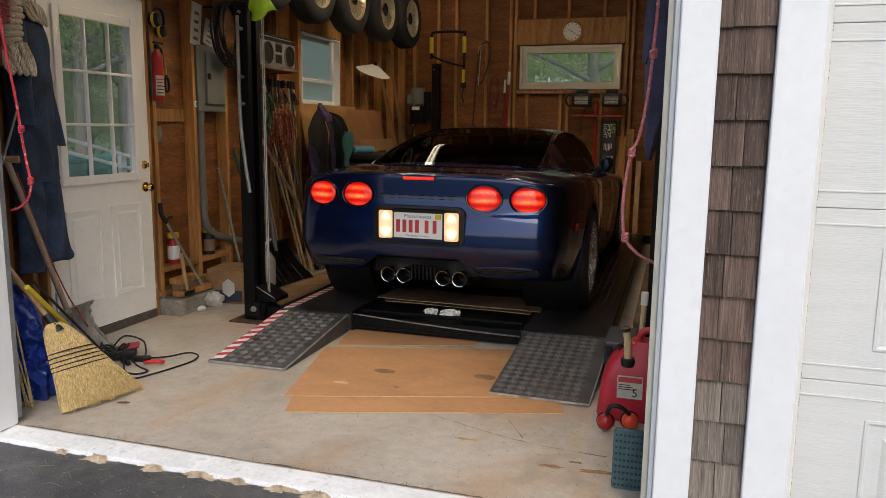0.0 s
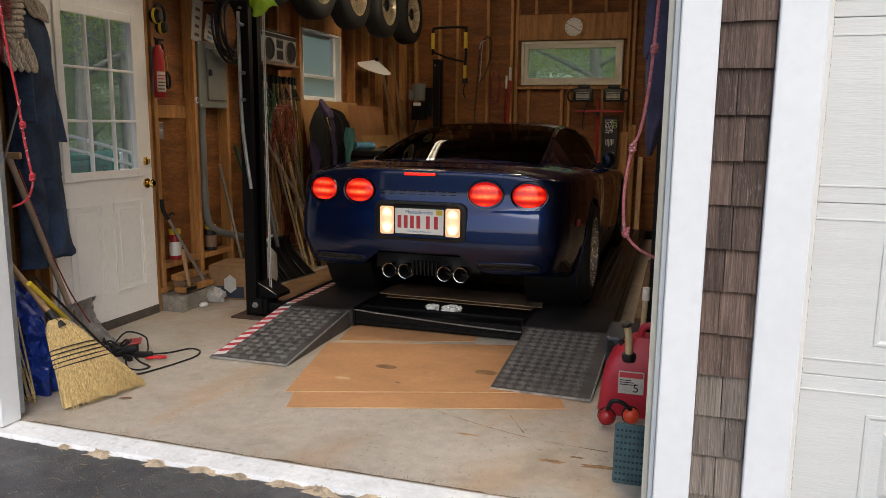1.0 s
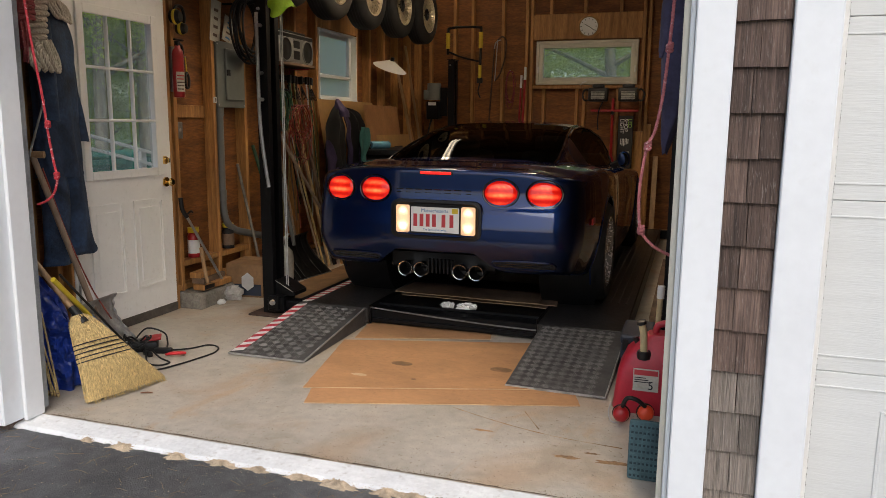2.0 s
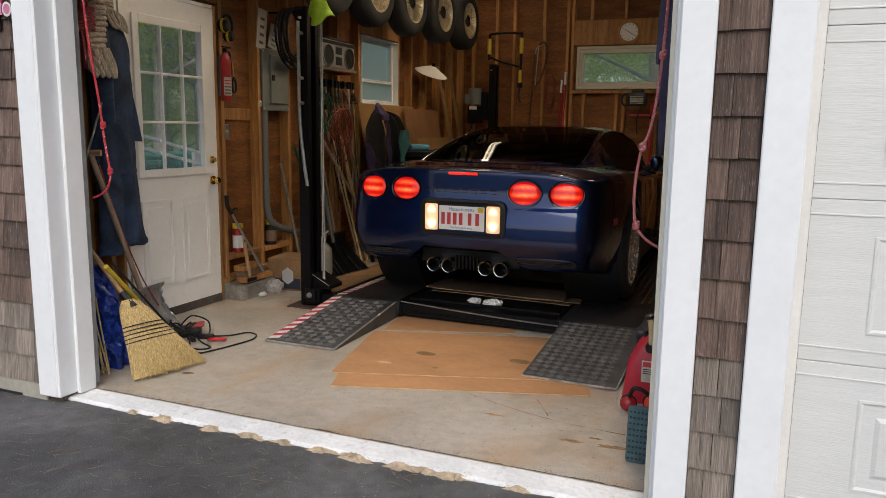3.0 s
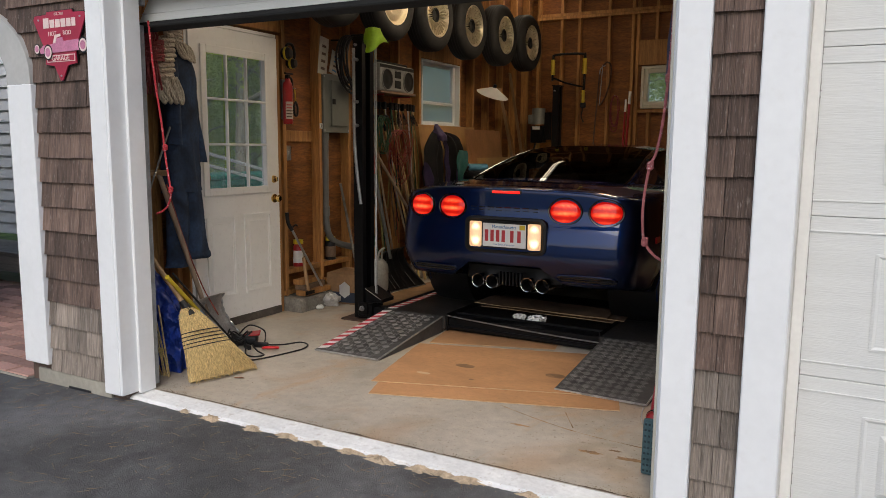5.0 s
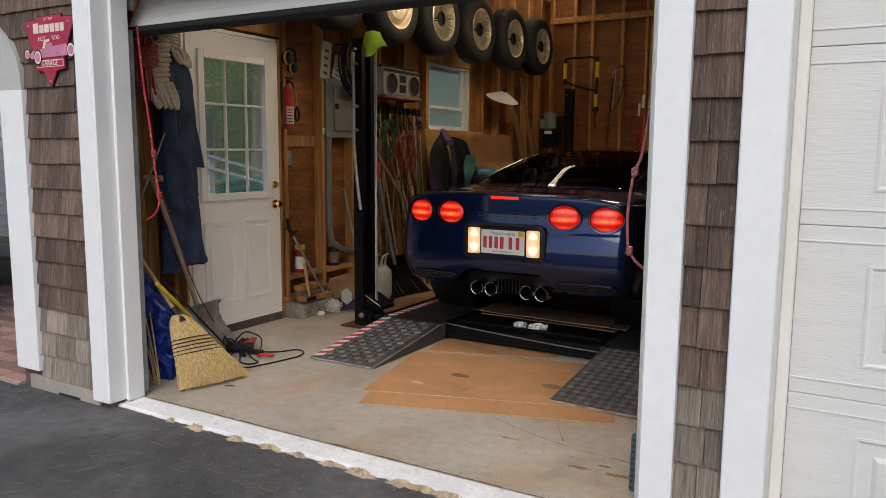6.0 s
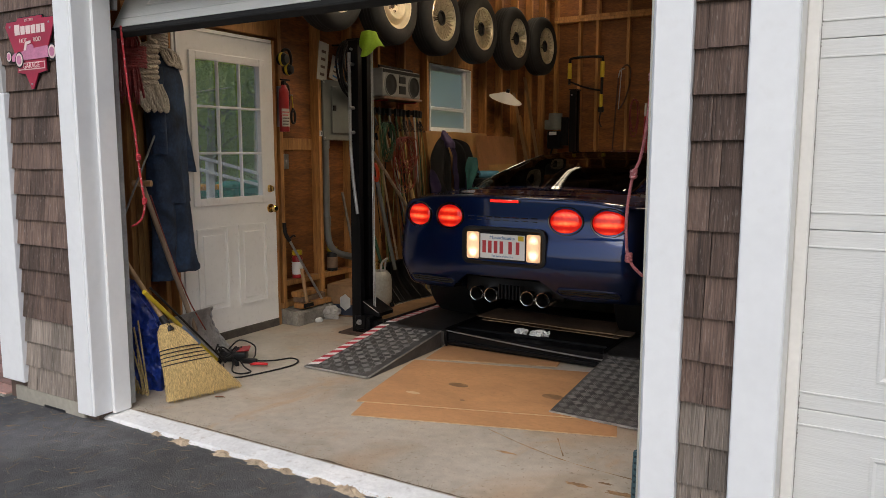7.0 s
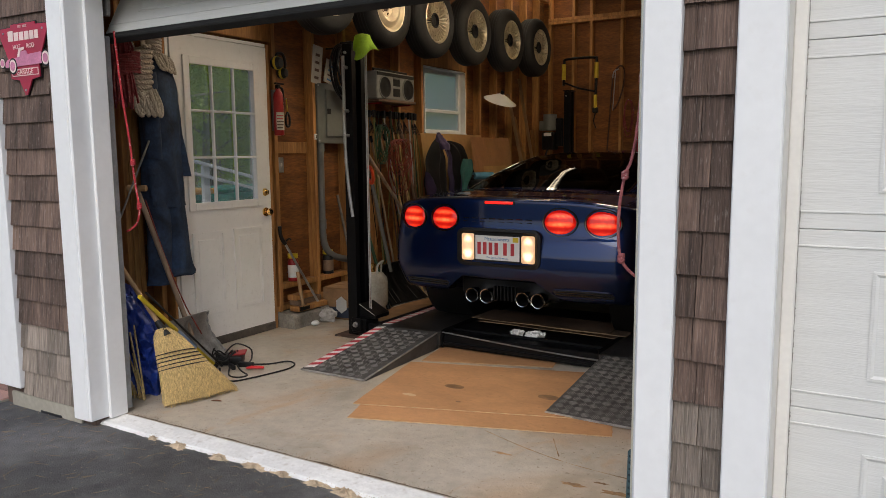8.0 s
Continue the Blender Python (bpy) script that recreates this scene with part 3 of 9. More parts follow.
# ---- back wall ----
BX0, BX1, BZ0, BZ1 = -1.905, -0.66, 1.805, 2.335
bm = bmesh.new()
wallbox(bm, "y", YB, 0.04, X0, 3.6, 0.0, ZC + 0.6, [(BX0, BX1, BZ0, BZ1)])
wall_n = solid("wall_north", bm, M["ply"], "plywood back wall between bare studs", "wall", kind="structure")
SY = YB - 0.089
for x in (-3.33, -3.00, -2.76, -2.36, -2.05, -1.985, -0.62, -0.555, -0.15, 0.25, 0.66, 1.06, 1.47, 1.87, 2.28, 2.68, 3.09):
    plank("stud", x, x + 0.038, SY + random.uniform(-0.003, 0.003), YB, 0.04, ZC + 0.4, wall_n)
for x in (-1.82, -1.40, -1.31, -0.9):
    plank("stud", x, x + 0.038, SY + 0.002, YB, 0.04, BZ0 - 0.055, wall_n)
for x in (-1.75, -1.33, -0.9):
    plank("stud", x, x + 0.038, SY + 0.002, YB, 2.66, ZC + 0.4, wall_n)
plank("header", -1.945, -0.622, SY - 0.002, YB, BZ1 + 0.012, 2.655, wall_n)
plank("rough_sill", -1.945, -0.622, SY - 0.001, YB, BZ0 - 0.052, BZ0 - 0.012, wall_n)
plank("sill_plate", -3.3, 3.55, SY, YB, 0.0, 0.038, wall_n)
for z in (2.985, 3.025):
    plank("top_plate", -3.33, 3.55, SY - 0.004, YB - 0.001, z, z + 0.038, wall_n)
bwin = thing("window_2", (-1.28, YB - 0.03, BZ0), "wide white awning window with a crank handle", "window")
tagged(bwin, kind="structure")
M["vinyl_cream"] = mat("cream_vinyl", (0.66, 0.62, 0.52), 0.45, var=0.05, scale=4)
for e, f, y0, y1, w in ((0.0, 0.0, YB - 0.085, YB + 0.03, 0.035), (0.036, 0.036, YB - 0.07, YB + 0.02, 0.05)):
    bm = bmesh.new()
    a, b, c, d = BX0 + e, BX1 - e, BZ0 + f, BZ1 - f
    box(bm, a, a + w, y0, y1, c, d, 0.003)
    box(bm, b - w, b, y0, y1, c, d, 0.003)
    box(bm, a + w - 0.001, b - w + 0.001, y0 + 0.001, y1, c, c + w, 0.003)
    box(bm, a + w - 0.001, b - w + 0.001, y0 + 0.001, y1, d - w, d, 0.003)
    part("window_frame" if e == 0 else "sash", bm, M["vinyl_cream"], bwin)
p = part("pane", B(BX0 + 0.085, BX1 - 0.085, YB - 0.03, YB - 0.026, BZ0 + 0.085, BZ1 - 0.085), M["pane_haze_low"], bwin)
p.visible_shadow = False
part("crank_handle", T([(-1.27, YB - 0.09, BZ0 + 0.03), (-1.27, YB - 0.12, BZ0 + 0.03), (-1.31, YB - 0.125, BZ0 + 0.015), (-1.33, YB - 0.125, BZ0 - 0.01)], 0.008), M["vinyl"], bwin)
for x in (BX0 + 0.03, BX1 - 0.03):
    part("sash_lock", B(x - 0.008, x + 0.008, YB - 0.10, YB - 0.086, BZ0 + 0.14, BZ0 + 0.22, 0.004), M["vinyl"], bwin)

# ---- right wall, ceiling, roof ----
bm = bmesh.new()
box(bm, 3.6, 3.65, 2.45, YB, 0, ZC + 0.6)
solid("wall_east", bm, M["ply"], "plywood side wall", "wall", kind="structure")
bm = bmesh.new()
box(bm, X0, 3.65, 2.45, YB + 0.04, ZC + 0.15, ZC + 0.19)
y = 2.7
while y < YB:
    box(bm, -3.43, 3.6, y, y + 0.038, ZC, ZC + 0.149)
    y += 0.406
solid("ceiling", bm, M["joist"], "open wooden ceiling joists under dark boards", "ceiling", kind="structure")

# ---- front wall ----
FY = 2.372
OX0, OX1, OZ = -2.655, 0.0, 2.16
bm = bmesh.new()
wallbox(bm, "y", FY, 0.128, -3.47, 3.65, -0.06, 3.4, [(-2.70, OX1 + 0.032, -0.06, OZ), (0.403, 3.2, -0.06, 2.16)])
wall_s = solid("wall_south", bm, M["shingle"], "garage front wall clad in weathered cedar shingles and white boards", "wall", kind="structure")
bm = bmesh.new()
box(bm, -3.40, -2.79, 2.354, FY - 0.001, -0.05, 0.056, 0.004)
solid("foundation", bm, M["found"], "pale concrete foundation strip with a black bar at its foot", "foundation", kind="structure")


def board(name, x0, x1, y0, y1, z0, z1, label, material="trim"):
    bm = B(x0, x1, y0, y1, z0, z1, 0.004)
    return solid(name, bm, M[material], label, "trim", kind="structure")


board("trim_1", -2.805, -2.69, 2.328, 2.372, 0.012, 2.45, "white casing board beside the garage opening")
board("trim_2", -2.694, -2.676, 2.334, 2.47, 0.010, OZ, "white jamb board of the garage opening")
board("trim_3", -2.675, -2.655, 2.43, 2.53, 0.004, OZ, "white door stop with peeling foot")
board("trim_4", 0.030, 0.135, 2.328, 2.372, 0.004, 2.45, "white casing board with a few knocks")
board("trim_5", 0.014, 0.031, 2.373, 2.50, 0.004, OZ, "white jamb of the garage opening")
board("trim_6", -0.006, 0.013, 2.42, 2.50, 0.004, OZ, "cream door stop strip", "vinyl_cream")
board("trim_7", 0.283, 0.4045, 2.328, 2.372, 0.004, 2.45, "white casing board of the closed garage door")
M["cream_strip"] = mat("cream_weather_strip", (0.74, 0.725, 0.69), 0.5, var=0.05, scale=6)
M["fray"] = mat("frayed_brush_seal", (0.36, 0.34, 0.31), 0.9, var=0.4, scale=60)
bm = bmesh.new()
for k in range(420):
    z = 2.14 * k / 420
    w = 0.0012 + 0.005 * abs(noise.noise((z * 90, 2, 0)))
    box(bm, 0.4385, 0.440 + w, 2.492, 2.4945, z, z + 0.0044)
fray_mesh = bm
bm = B(0.3995, 0.4047, 2.373, 2.512, 0.0, 2.16)
box(bm, 0.405, 0.440, 2.478, 2.5115, 0.0, 2.16, 0.004)
part_of_strip = solid("trim_8", bm, M["cream_strip"], "cream rubber weather strip with a frayed edge", "trim", kind="structure")
part("frayed_edge", fray_mesh, M["fray"], part_of_strip)
board("trim_9", -2.69, 0.0, 2.330, 2.371, OZ, OZ + 0.14, "white head casing over the garage opening")
board("trim_10", 0.432, 3.2, 2.330, 2.371, 2.16, 2.30, "white head casing over the closed door")
board("trim_11", -3.475, -3.272, 2.330, 2.372, 0.09, 1.61, "broad white post board of the arch")

# arch board over the passage
bm = bmesh.new()
prof = []
for k in range(25):
    a = math.pi * k / 24
    prof.append([(-4.23 + 0.955 * math.cos(a), 2.334, 1.611 + 0.50 * math.sin(a) ** 0.8), (-4.23 + 0.755 * math.cos(a), 2.334, 1.611 + 0.36 * math.sin(a) ** 0.8),
                 (-4.23 + 0.755 * math.cos(a), 2.52, 1.611 + 0.36 * math.sin(a) ** 0.8), (-4.23 + 0.955 * math.cos(a), 2.52, 1.611 + 0.50 * math.sin(a) ** 0.8)])
grid(bm, prof, closed=True)
solid("trim_arch", bm, M["arch_shaded"], "white curved board of the passage arch, its shade put into the colour", "arch", kind="structure")
board("trim_12", -5.20, -4.985, 2.330, 2.52, 0.0, 1.61, "broad white far post of the arch")
bm = bmesh.new()
wallbox(bm, "y", 2.375, 0.12, -9.5, -3.471, 0.0, 3.4, [(-5.185, -3.472, 0.0, 1.95)])
solid("wall_passage", bm, M["shingle"], "shingled wall over the arched passage", "wall", kind="structure")

# cedar shingles, one by one
EXPO = 0.1265
unit = bmesh.new()
box(unit, -0.5, 0.5, 0, 1, 0, 0.141)
for v in unit.verts:
    top = v.co.z > 0.05
    v.co.y = (2.369 if top else 2.371) if v.co.y > 0.5 else (2.366 if top else 2.3505)
shingle_mesh = finish(unit, "shingle", M["shingle"])
shingle_low_mesh = shingle_mesh.copy()
shingle_low_mesh.materials[0] = M["shingle_low"]


def shingles(x0, x1, z_ref, z_min, z_max, widths, grey_below, expo=EXPO):
    z = z_ref
    while z - expo > z_min - 0.05:
        z -= expo
    while z < z_max:
        x = x0
        first = random.uniform(0.55, 1.0)
        while x < x1 - 0.012:
            w = random.uniform(*widths) * first
            first = 1.0
            if x1 - (x + w) < 0.035:
                w = x1 - x
            w = min(w, x1 - x)
            ob = new("shingle", shingle_low_mesh if z < grey_below else shingle_mesh)
            ob.matrix_basis = Matrix.Translation((x + w / 2, random.uniform(-0.0025, 0.0), z + random.uniform(-0.0018, 0.0018))) @ Matrix.Rotation(random.uniform(-0.006, 0.006), 4, "Y") @ Matrix.Diagonal((w - random.choice((0.0016, 0.0022, 0.0034)), 1, 1, 1))
            ob.parent = wall_s
            x += w
        z += expo


# ---- garage doors ----
def door_section(parent, x0, x1, y, h, m, panels):
    bm = B(x0, x1, y, y + 0.045, 0.0, h, 0.0018, m)
    s = part("door_section", bm, M["gdoor"], parent)
    for z in (0.046, h - 0.050):
        bm = B(x0, x1, y - 0.003, y + 0.001, z, z + 0.006, 0.001, m)
        part("bead", bm, M["gdoor"], s)
    for k in range(panels):
        w = (x1 - x0 - 0.19) / panels
        a = x0 + 0.197 + k * w
        b = a + w - 0.14
        bm = bmesh.new()
        lo, hi = 0.104, h - 0.110
        steps = ((0, 0.0035), (0.008, 0.0045), (0.018, -0.001), (0.05, -0.001), (0.066, 0.006))
        rings = []
        for e, d in steps:
            rings.append([(a + e, y - d, lo + e), (b - e, y - d, lo + e), (b - e, y - d, hi - e), (a + e, y - d, hi - e)])
        vs = grid(bm, [[(p[0], y + 0.002, p[2]) for p in rings[0]]] + rings, closed=True)
        bm.faces.new(vs[-1])
        if m is not None:
            bmesh.ops.transform(bm, matrix=m, verts=bm.verts)
        bmesh.ops.recalc_face_normals(bm, faces=bm.faces)
        part("raised_panel", bm, M["gdoor"], s)


gd = thing("door_2", (1.8, 2.52, 0), "closed white steel garage door with raised panels", "garage door")
tagged(gd, kind="structure")
for k in range(4):
    z = 0.041 + 0.526 * k
    door_section(gd, 0.434, 3.19, 2.513, 0.5242, Matrix.Translation((0, 0, z)), 4)
part("bottom_seal", B(0.434, 3.19, 2.515, 2.55, 0.0, 0.041, 0.006), M["rubber"], gd)

M["track"] = mat("dull_track_steel", (0.33, 0.35, 0.36), 0.5, metal=0.3, var=0.2, scale=12)
od = thing("door_3", (-1.3, 2.6, 1.9), "raised white overhead garage door with a black bottom seal", "garage door")
tagged(od, kind="structure")
x0, x1 = -2.745, 0.09
m1 = Matrix.Translation((0, 2.60, 1.925)) @ pose(0, 0, 0, -28, 0, 0)
door_section(od, x0, x1, 0.0, 0.524, m1, 4)
top = m1 @ Vector((0, 0, 0.526))
m2 = Matrix.Translation(top) @ pose(0, 0, 0, -62, 0, 0)
door_section(od, x0, x1, 0.0, 0.524, m2, 4)
top = m2 @ Vector((0, 0, 0.526))
m3 = Matrix.Translation(top) @ pose(0, 0, 0, -89, 0, 0)
door_section(od, x0, x1, 0.0, 0.524, m3, 4)
part("bottom_seal", B(x0, x1, -0.004, 0.05, -0.034, -0.001, 0.006, m1), M["rubber"], od, "black rubber bottom seal")
for x in (-2.725, 0.06):
    bm = bmesh.new()
    box(bm, x - 0.02, x + 0.05, 2.535, 2.545, 0.02, 1.9)
    box(bm, x + 0.045, x + 0.05, 2.545, 2.566, 0.02, 1.9)
    box(bm, x - 0.02, x + 0.046, 2.567, 2.573, 0.02, 1.9)
    part("track", bm, M["track"], od, "dull galvanised door track")
for x in (-2.69, 0.05):
    bm = T([(x, 2.57, 2.0), (x, 2.60, 2.2), (x, 2.75, 2.45), (x, 3.0, 2.62), (x, 3.4, 2.68), (x, 5.2, 2.68)], 0.02, 6)
    part("curved_track", bm, M["galv"], od)


# ---- car lift ----
lift = thing("car_lift", (-1.45, 6.8, 0), "black four-post car lift with runways lowered to the floor", "car lift")
RZ = 0.115
RXL, RXR = (-2.40, -1.905), (-0.79, -0.275)
for a, b in (RXL, RXR):
    bm = B(a, b, 4.40, 9.0, 0.02, RZ, 0.004)
    rw = part("runway", bm, M["runway"], lift)
    for k in range(9):
        x = a + 0.05 + (b - a - 0.1) * k / 8
        part("runway_rib", B(x - 0.004, x + 0.004, 5.1, 8.9, RZ, RZ + 0.006), M["runway_rib"], rw)
    part("runway_edge", B(a - 0.012, a, 4.42, 9.0, 0.01, RZ + 0.02, 0.003), M["black_metal"], rw)
    part("runway_edge", B(b, b + 0.012, 4.42, 9.0, 0.01, RZ + 0.02, 0.003), M["black_metal"], rw)
for y in (4.44, 9.02):
    xb = part("cross_beam", B(-2.62, -0.06, y, y + 0.11, 0.012, 0.105, 0.006), M["black_metal"], lift)
    part("beam_lip", B(-1.89, -0.80, y - 0.018, y - 0.001, 0.03, 0.05, 0.003), M["black_metal"], xb)
part("lift_cable", T([(-1.90, 4.425, 0.118), (-1.5, 4.418, 0.096), (-1.1, 4.416, 0.078), (-0.80, 4.418, 0.070)], 0.005, 6), M["galv"], lift, "bare steel lifting cable")


def lift_post(px, py, s):
    """s: +1 when the car is on the +x side."""
    h = 2.085
    bm = bmesh.new()
    xa, xb = px - 0.04, px + 0.04
    cx = px + s * 0.055
    sec = [(0.04, 0.045), (0.04, 0.0), (-0.04, 0.0), (-0.04, 0.15), (0.04, 0.15), (0.04, 0.105), (0.03, 0.105), (0.03, 0.138), (-0.03, 0.138), (-0.03, 0.012), (0.03, 0.012), (0.03, 0.045)]
    vs = grid(bm, [[(px + s * a, py + b, z) for a, b in sec] for z in (0.012, h)], closed=True)
    bm.faces.new(vs[-1])
    bmesh.ops.recalc_face_normals(bm, faces=bm.faces)
    p = part("post", bm, M["black_metal"], lift)
    part("base_plate", B(px - 0.12, px + 0.16, py - 0.07, py + 0.22, 0.0, 0.012, 0.003), M["rust"], p, "rust-stained base plate")
    part("top_cap", B(xa - 0.01, xb + 0.01, py - 0.01, py + 0.16, h, h + 0.012, 0.002), M["black_metal"], p)
    part("carriage", B(cx - 0.045, cx + 0.075, py - 0.03, py + 0.14, 0.03, 0.135, 0.008), M["black_metal"], p)
    part("latch_plate", B(cx - 0.035, cx + 0.05, py - 0.045, py - 0.032, 0.05, 0.145, 0.004), M["black_metal"], p)
    bm = B(cx - 0.02, cx + 0.13, py + 0.03, py + 0.20, 0.136, 0.24, 0.004)
    for v in bm.verts:
        if v.co.z > 0.19 and (v.co.x - cx) * s > 0.05:
            v.co.z = 0.165
    part("pulley_cover", bm, M["black_metal"], p, "sloping black cable cover")
    part("cover_edge", R((cx - 0.015, py + 0.028, 0.235), (cx + 0.12, py + 0.028, 0.165), 0.0025, 5), M["edge_steel"], p)
    q = pose(cx + s * 0.005, py - 0.05, 0.10, 90, 0, 0)
    part("bolt", L([(0, 0.02), (0.012, 0.02), (0.012, 0.004), (0.02, 0.004), (0.02, -0.005)], 12, q), M["galv"], p)
    part("bolt", L([(0, 0.02), (0.009, 0.02), (0.009, 0.0)], 8, pose(px - s * 0.01, py, h - 0.06, 90, 0, 0)), M["galv"], p)
    return p


M["rust"] = mat("rusty_steel", (0.10, 0.055, 0.035), 0.8, var=0.4, scale=14)
lp = lift_post(-2.66, 4.43, 1)
lift_post(-0.03, 4.43, -1)
lift_post(-2.88, 9.16, 1)
lift_post(-0.03, 9.16, -1)
part("lock_rod", T([(-2.675, 4.405, 2.0), (-2.672, 4.402, 1.7), (-2.668, 4.40, 1.35), (-2.64, 4.39, 1.1), (-2.605, 4.385, 0.88)], 0.012, 8), M["galv"], lp, "bent galvanised release rod")
for z in (1.92, 1.45, 1.62):
    part("rod_bracket", R((-2.66, 4.435, z), (-2.655, 4.375, z), 0.012, 8), M["galv"], lp)
for dx in (0.0, 0.012):
    part("lift_cable", R((-2.556 + dx, 4.50, 0.15), (-2.556 + dx, 4.50, 2.07), 0.004, 6), M["galv"], lp, "vertical steel cable")

# ramps of tread plate
def tread(bm, x0, x1, s0, s1):
    """Bars of five in alternating slant, in the plate's plane: x across, y along."""
    c = 0.054
    i = 0
    y = s0 + c / 2
    while y < s1 - c / 2:
        x = x0 + c / 2
        j = 0
        while x < x1 - c / 2:
            a = radians(45 if (i + j) % 2 else -45)
            for k in range(-2, 3):
                o = Vector((-math.sin(a), math.cos(a), 0)) * k * 0.0088
                d = Vector((math.cos(a), math.sin(a), 0)) * (0.0235 - 0.0016 * abs(k))
                w = Vector((-math.sin(a), math.cos(a), 0)) * 0.0026
                p = Vector((x, y, 0)) + o
                v = [bm.verts.new(q) for q in (p - d, p - w * 1.0 + Vector((0, 0, 0.0)), p + d, p + w)]
                t = [bm.verts.new(q + Vector((0, 0, 0.0016))) for q in (p - d * 0.86, p - w * 0.6, p + d * 0.86, p + w * 0.6)]
                for e in range(4):
                    f = (e + 1) % 4
                    bm.faces.new((v[e], v[f], t[f], t[e]))
                bm.faces.new(t)
            x += c
            j += 1
        y += c
        i += 1


def ramp(x0, x1, y0, y1, z1, taped, turn):
    r = thing("ramp", ((x0 + x1) / 2, (y0 + y1) / 2, 0), "steel tread-plate drive-on ramp" + (" with red and white tape along one edge" if taped else ", worn and scuffed"), "ramp", "drive-on ramps of the lift")
    slope = math.atan2(z1 - 0.012, y1 - y0)
    ln = math.hypot(z1 - 0.012, y1 - y0)
    m = Matrix.Translation((x0, y0, 0.014)) @ Matrix.Rotation(turn, 4, "Z") @ Matrix.Rotation(slope, 4, "X")
    w = x1 - x0
    part("plate", B(0, w, 0, ln, -0.008, 0.0, 0.0015, m), M["tread"], r)
    bm = bmesh.new()
    tread(bm, 0.01 + (0.05 if taped else 0), w - 0.01, 0.012, ln - 0.01)
    bmesh.ops.transform(bm, matrix=m, verts=bm.verts)
    part("tread_pattern", bm, M["tread_bar"], r, "raised bars, lighter than the plate")
    for e in (B(0, w, -0.004, 0.005, -0.008, 0.0015, 0.001, m), B(w - 0.005, w + 0.002, 0.006, ln, -0.008, 0.0015, 0.001, m)):
        part("worn_edge", e, M["edge_steel"], r, "bright worn plate edge")
    for a in (0.0, w - 0.006):
        bm = bmesh.new()
        vs = [bm.verts.new(m @ Vector(p)) for p in ((a, 0.02, -0.009), (a, ln, -0.009), (a + 0.006, ln, -0.009), (a + 0.006, 0.02, -0.009))]
        lo = [bm.verts.new((v.co.x, v.co.y, 0.001)) for v in vs]
        bm.faces.new(vs[::-1])
        bm.faces.new(lo)
        for e in range(4):
            bm.faces.new((vs[e], vs[(e + 1) % 4], lo[(e + 1) % 4], lo[e]))
        part("cheek", bm, M["tread"], r)
    return r, m, w, ln


rampl, m, w, ln = ramp(-2.393, -1.915, 3.553, 4.40, RZ, True, 0.012)


def tape(m, y0, y1, x0, x1, parent, z=0.001):
    n = int((y1 - y0) / 0.040)
    for k in range(n):
        bm = bmesh.new()
        a = y0 + (y1 - y0) * k / n
        b = a + (y1 - y0) / n
        s = 0.03
        pts = [(x0, a), (x1, a + s), (x1, b + s), (x0, b)]
        lo, hi = [bm.verts.new(m @ Vector((*p, z - 0.0015))) for p in pts], [bm.verts.new(m @ Vector((*p, z))) for p in pts]
        bm.faces.new(hi)
        for e in range(4):
            bm.faces.new((lo[e], lo[(e + 1) % 4], hi[(e + 1) % 4], hi[e]))
        bmesh.ops.recalc_face_normals(bm, faces=bm.faces)
        part("tape_stripe", bm, M["tape_red"] if k % 2 else M["tape_white"], parent, "red stripe" if k % 2 else "white stripe")


tape(m, 0.02, ln - 0.05, 0.008, 0.068, rampl, 0.003)
tape(Matrix.Translation((0, 0, RZ)), 4.42, 5.6, -2.395, -2.340, lift, 0.005)
ramp(-0.785, -0.285, 3.57, 4.40, RZ, False, -0.03)

# ---- car ----
CX, CY, CZ = -1.415, 4.262, RZ + 0.004
CAR = Matrix.Translation((CX, CY, CZ)) @ Matrix.Rotation(radians(-0.7), 4, "Z")
car = thing("car", (CX, CY + 2.2, CZ), "glossy navy-blue fastback sports car with brake and reverse lamps lit", "car")

# y, top, shoulder width, shoulder height, width, height of width, bottom width, bottom, notch
STATIONS = [
    (0.24, 0.930, 0.66, 0.905, 0.868, 0.60, 0.800, 0.290, 0.110),
    (0.42, 0.946, 0.68, 0.922, 0.900, 0.60, 0.840, 0.260, 0.10),
    (0.65, 0.952, 0.70, 0.930, 0.925, 0.60, 0.855, 0.215, 0.05),
    (0.95, 0.945, 0.72, 0.928, 0.934, 0.60, 0.860, 0.170, 0.0),
    (1.35, 0.915, 0.73, 0.903, 0.925, 0.60, 0.860, 0.140, 0.0),
    (1.80, 0.900, 0.74, 0.870, 0.905, 0.58, 0.860, 0.130, 0.0),
    (2.40, 0.890, 0.74, 0.845, 0.895, 0.58, 0.855, 0.130, 0.0),
    (3.00, 0.850, 0.74, 0.810, 0.905, 0.56, 0.860, 0.130, 0.0),
    (3.60, 0.760, 0.74, 0.770, 0.920, 0.54, 0.860, 0.140, 0.0),
    (4.05, 0.670, 0.66, 0.650, 0.890, 0.50, 0.820, 0.160, 0.0),
    (4.38, 0.560, 0.55, 0.530, 0.780, 0.44, 0.700, 0.200, 0.0),
    (4.56, 0.450, 0.40, 0.440, 0.550, 0.40, 0.500, 0.270, 0.0),
]


def station(y):
    for a, b in zip(STATIONS, STATIONS[1:]):
        if y <= b[0]:
            t = (y - a[0]) / (b[0] - a[0])
            t = max(0.0, t)
            return [p + (q - p) * t for p, q in zip(a, b)]
    return list(STATIONS[-1])


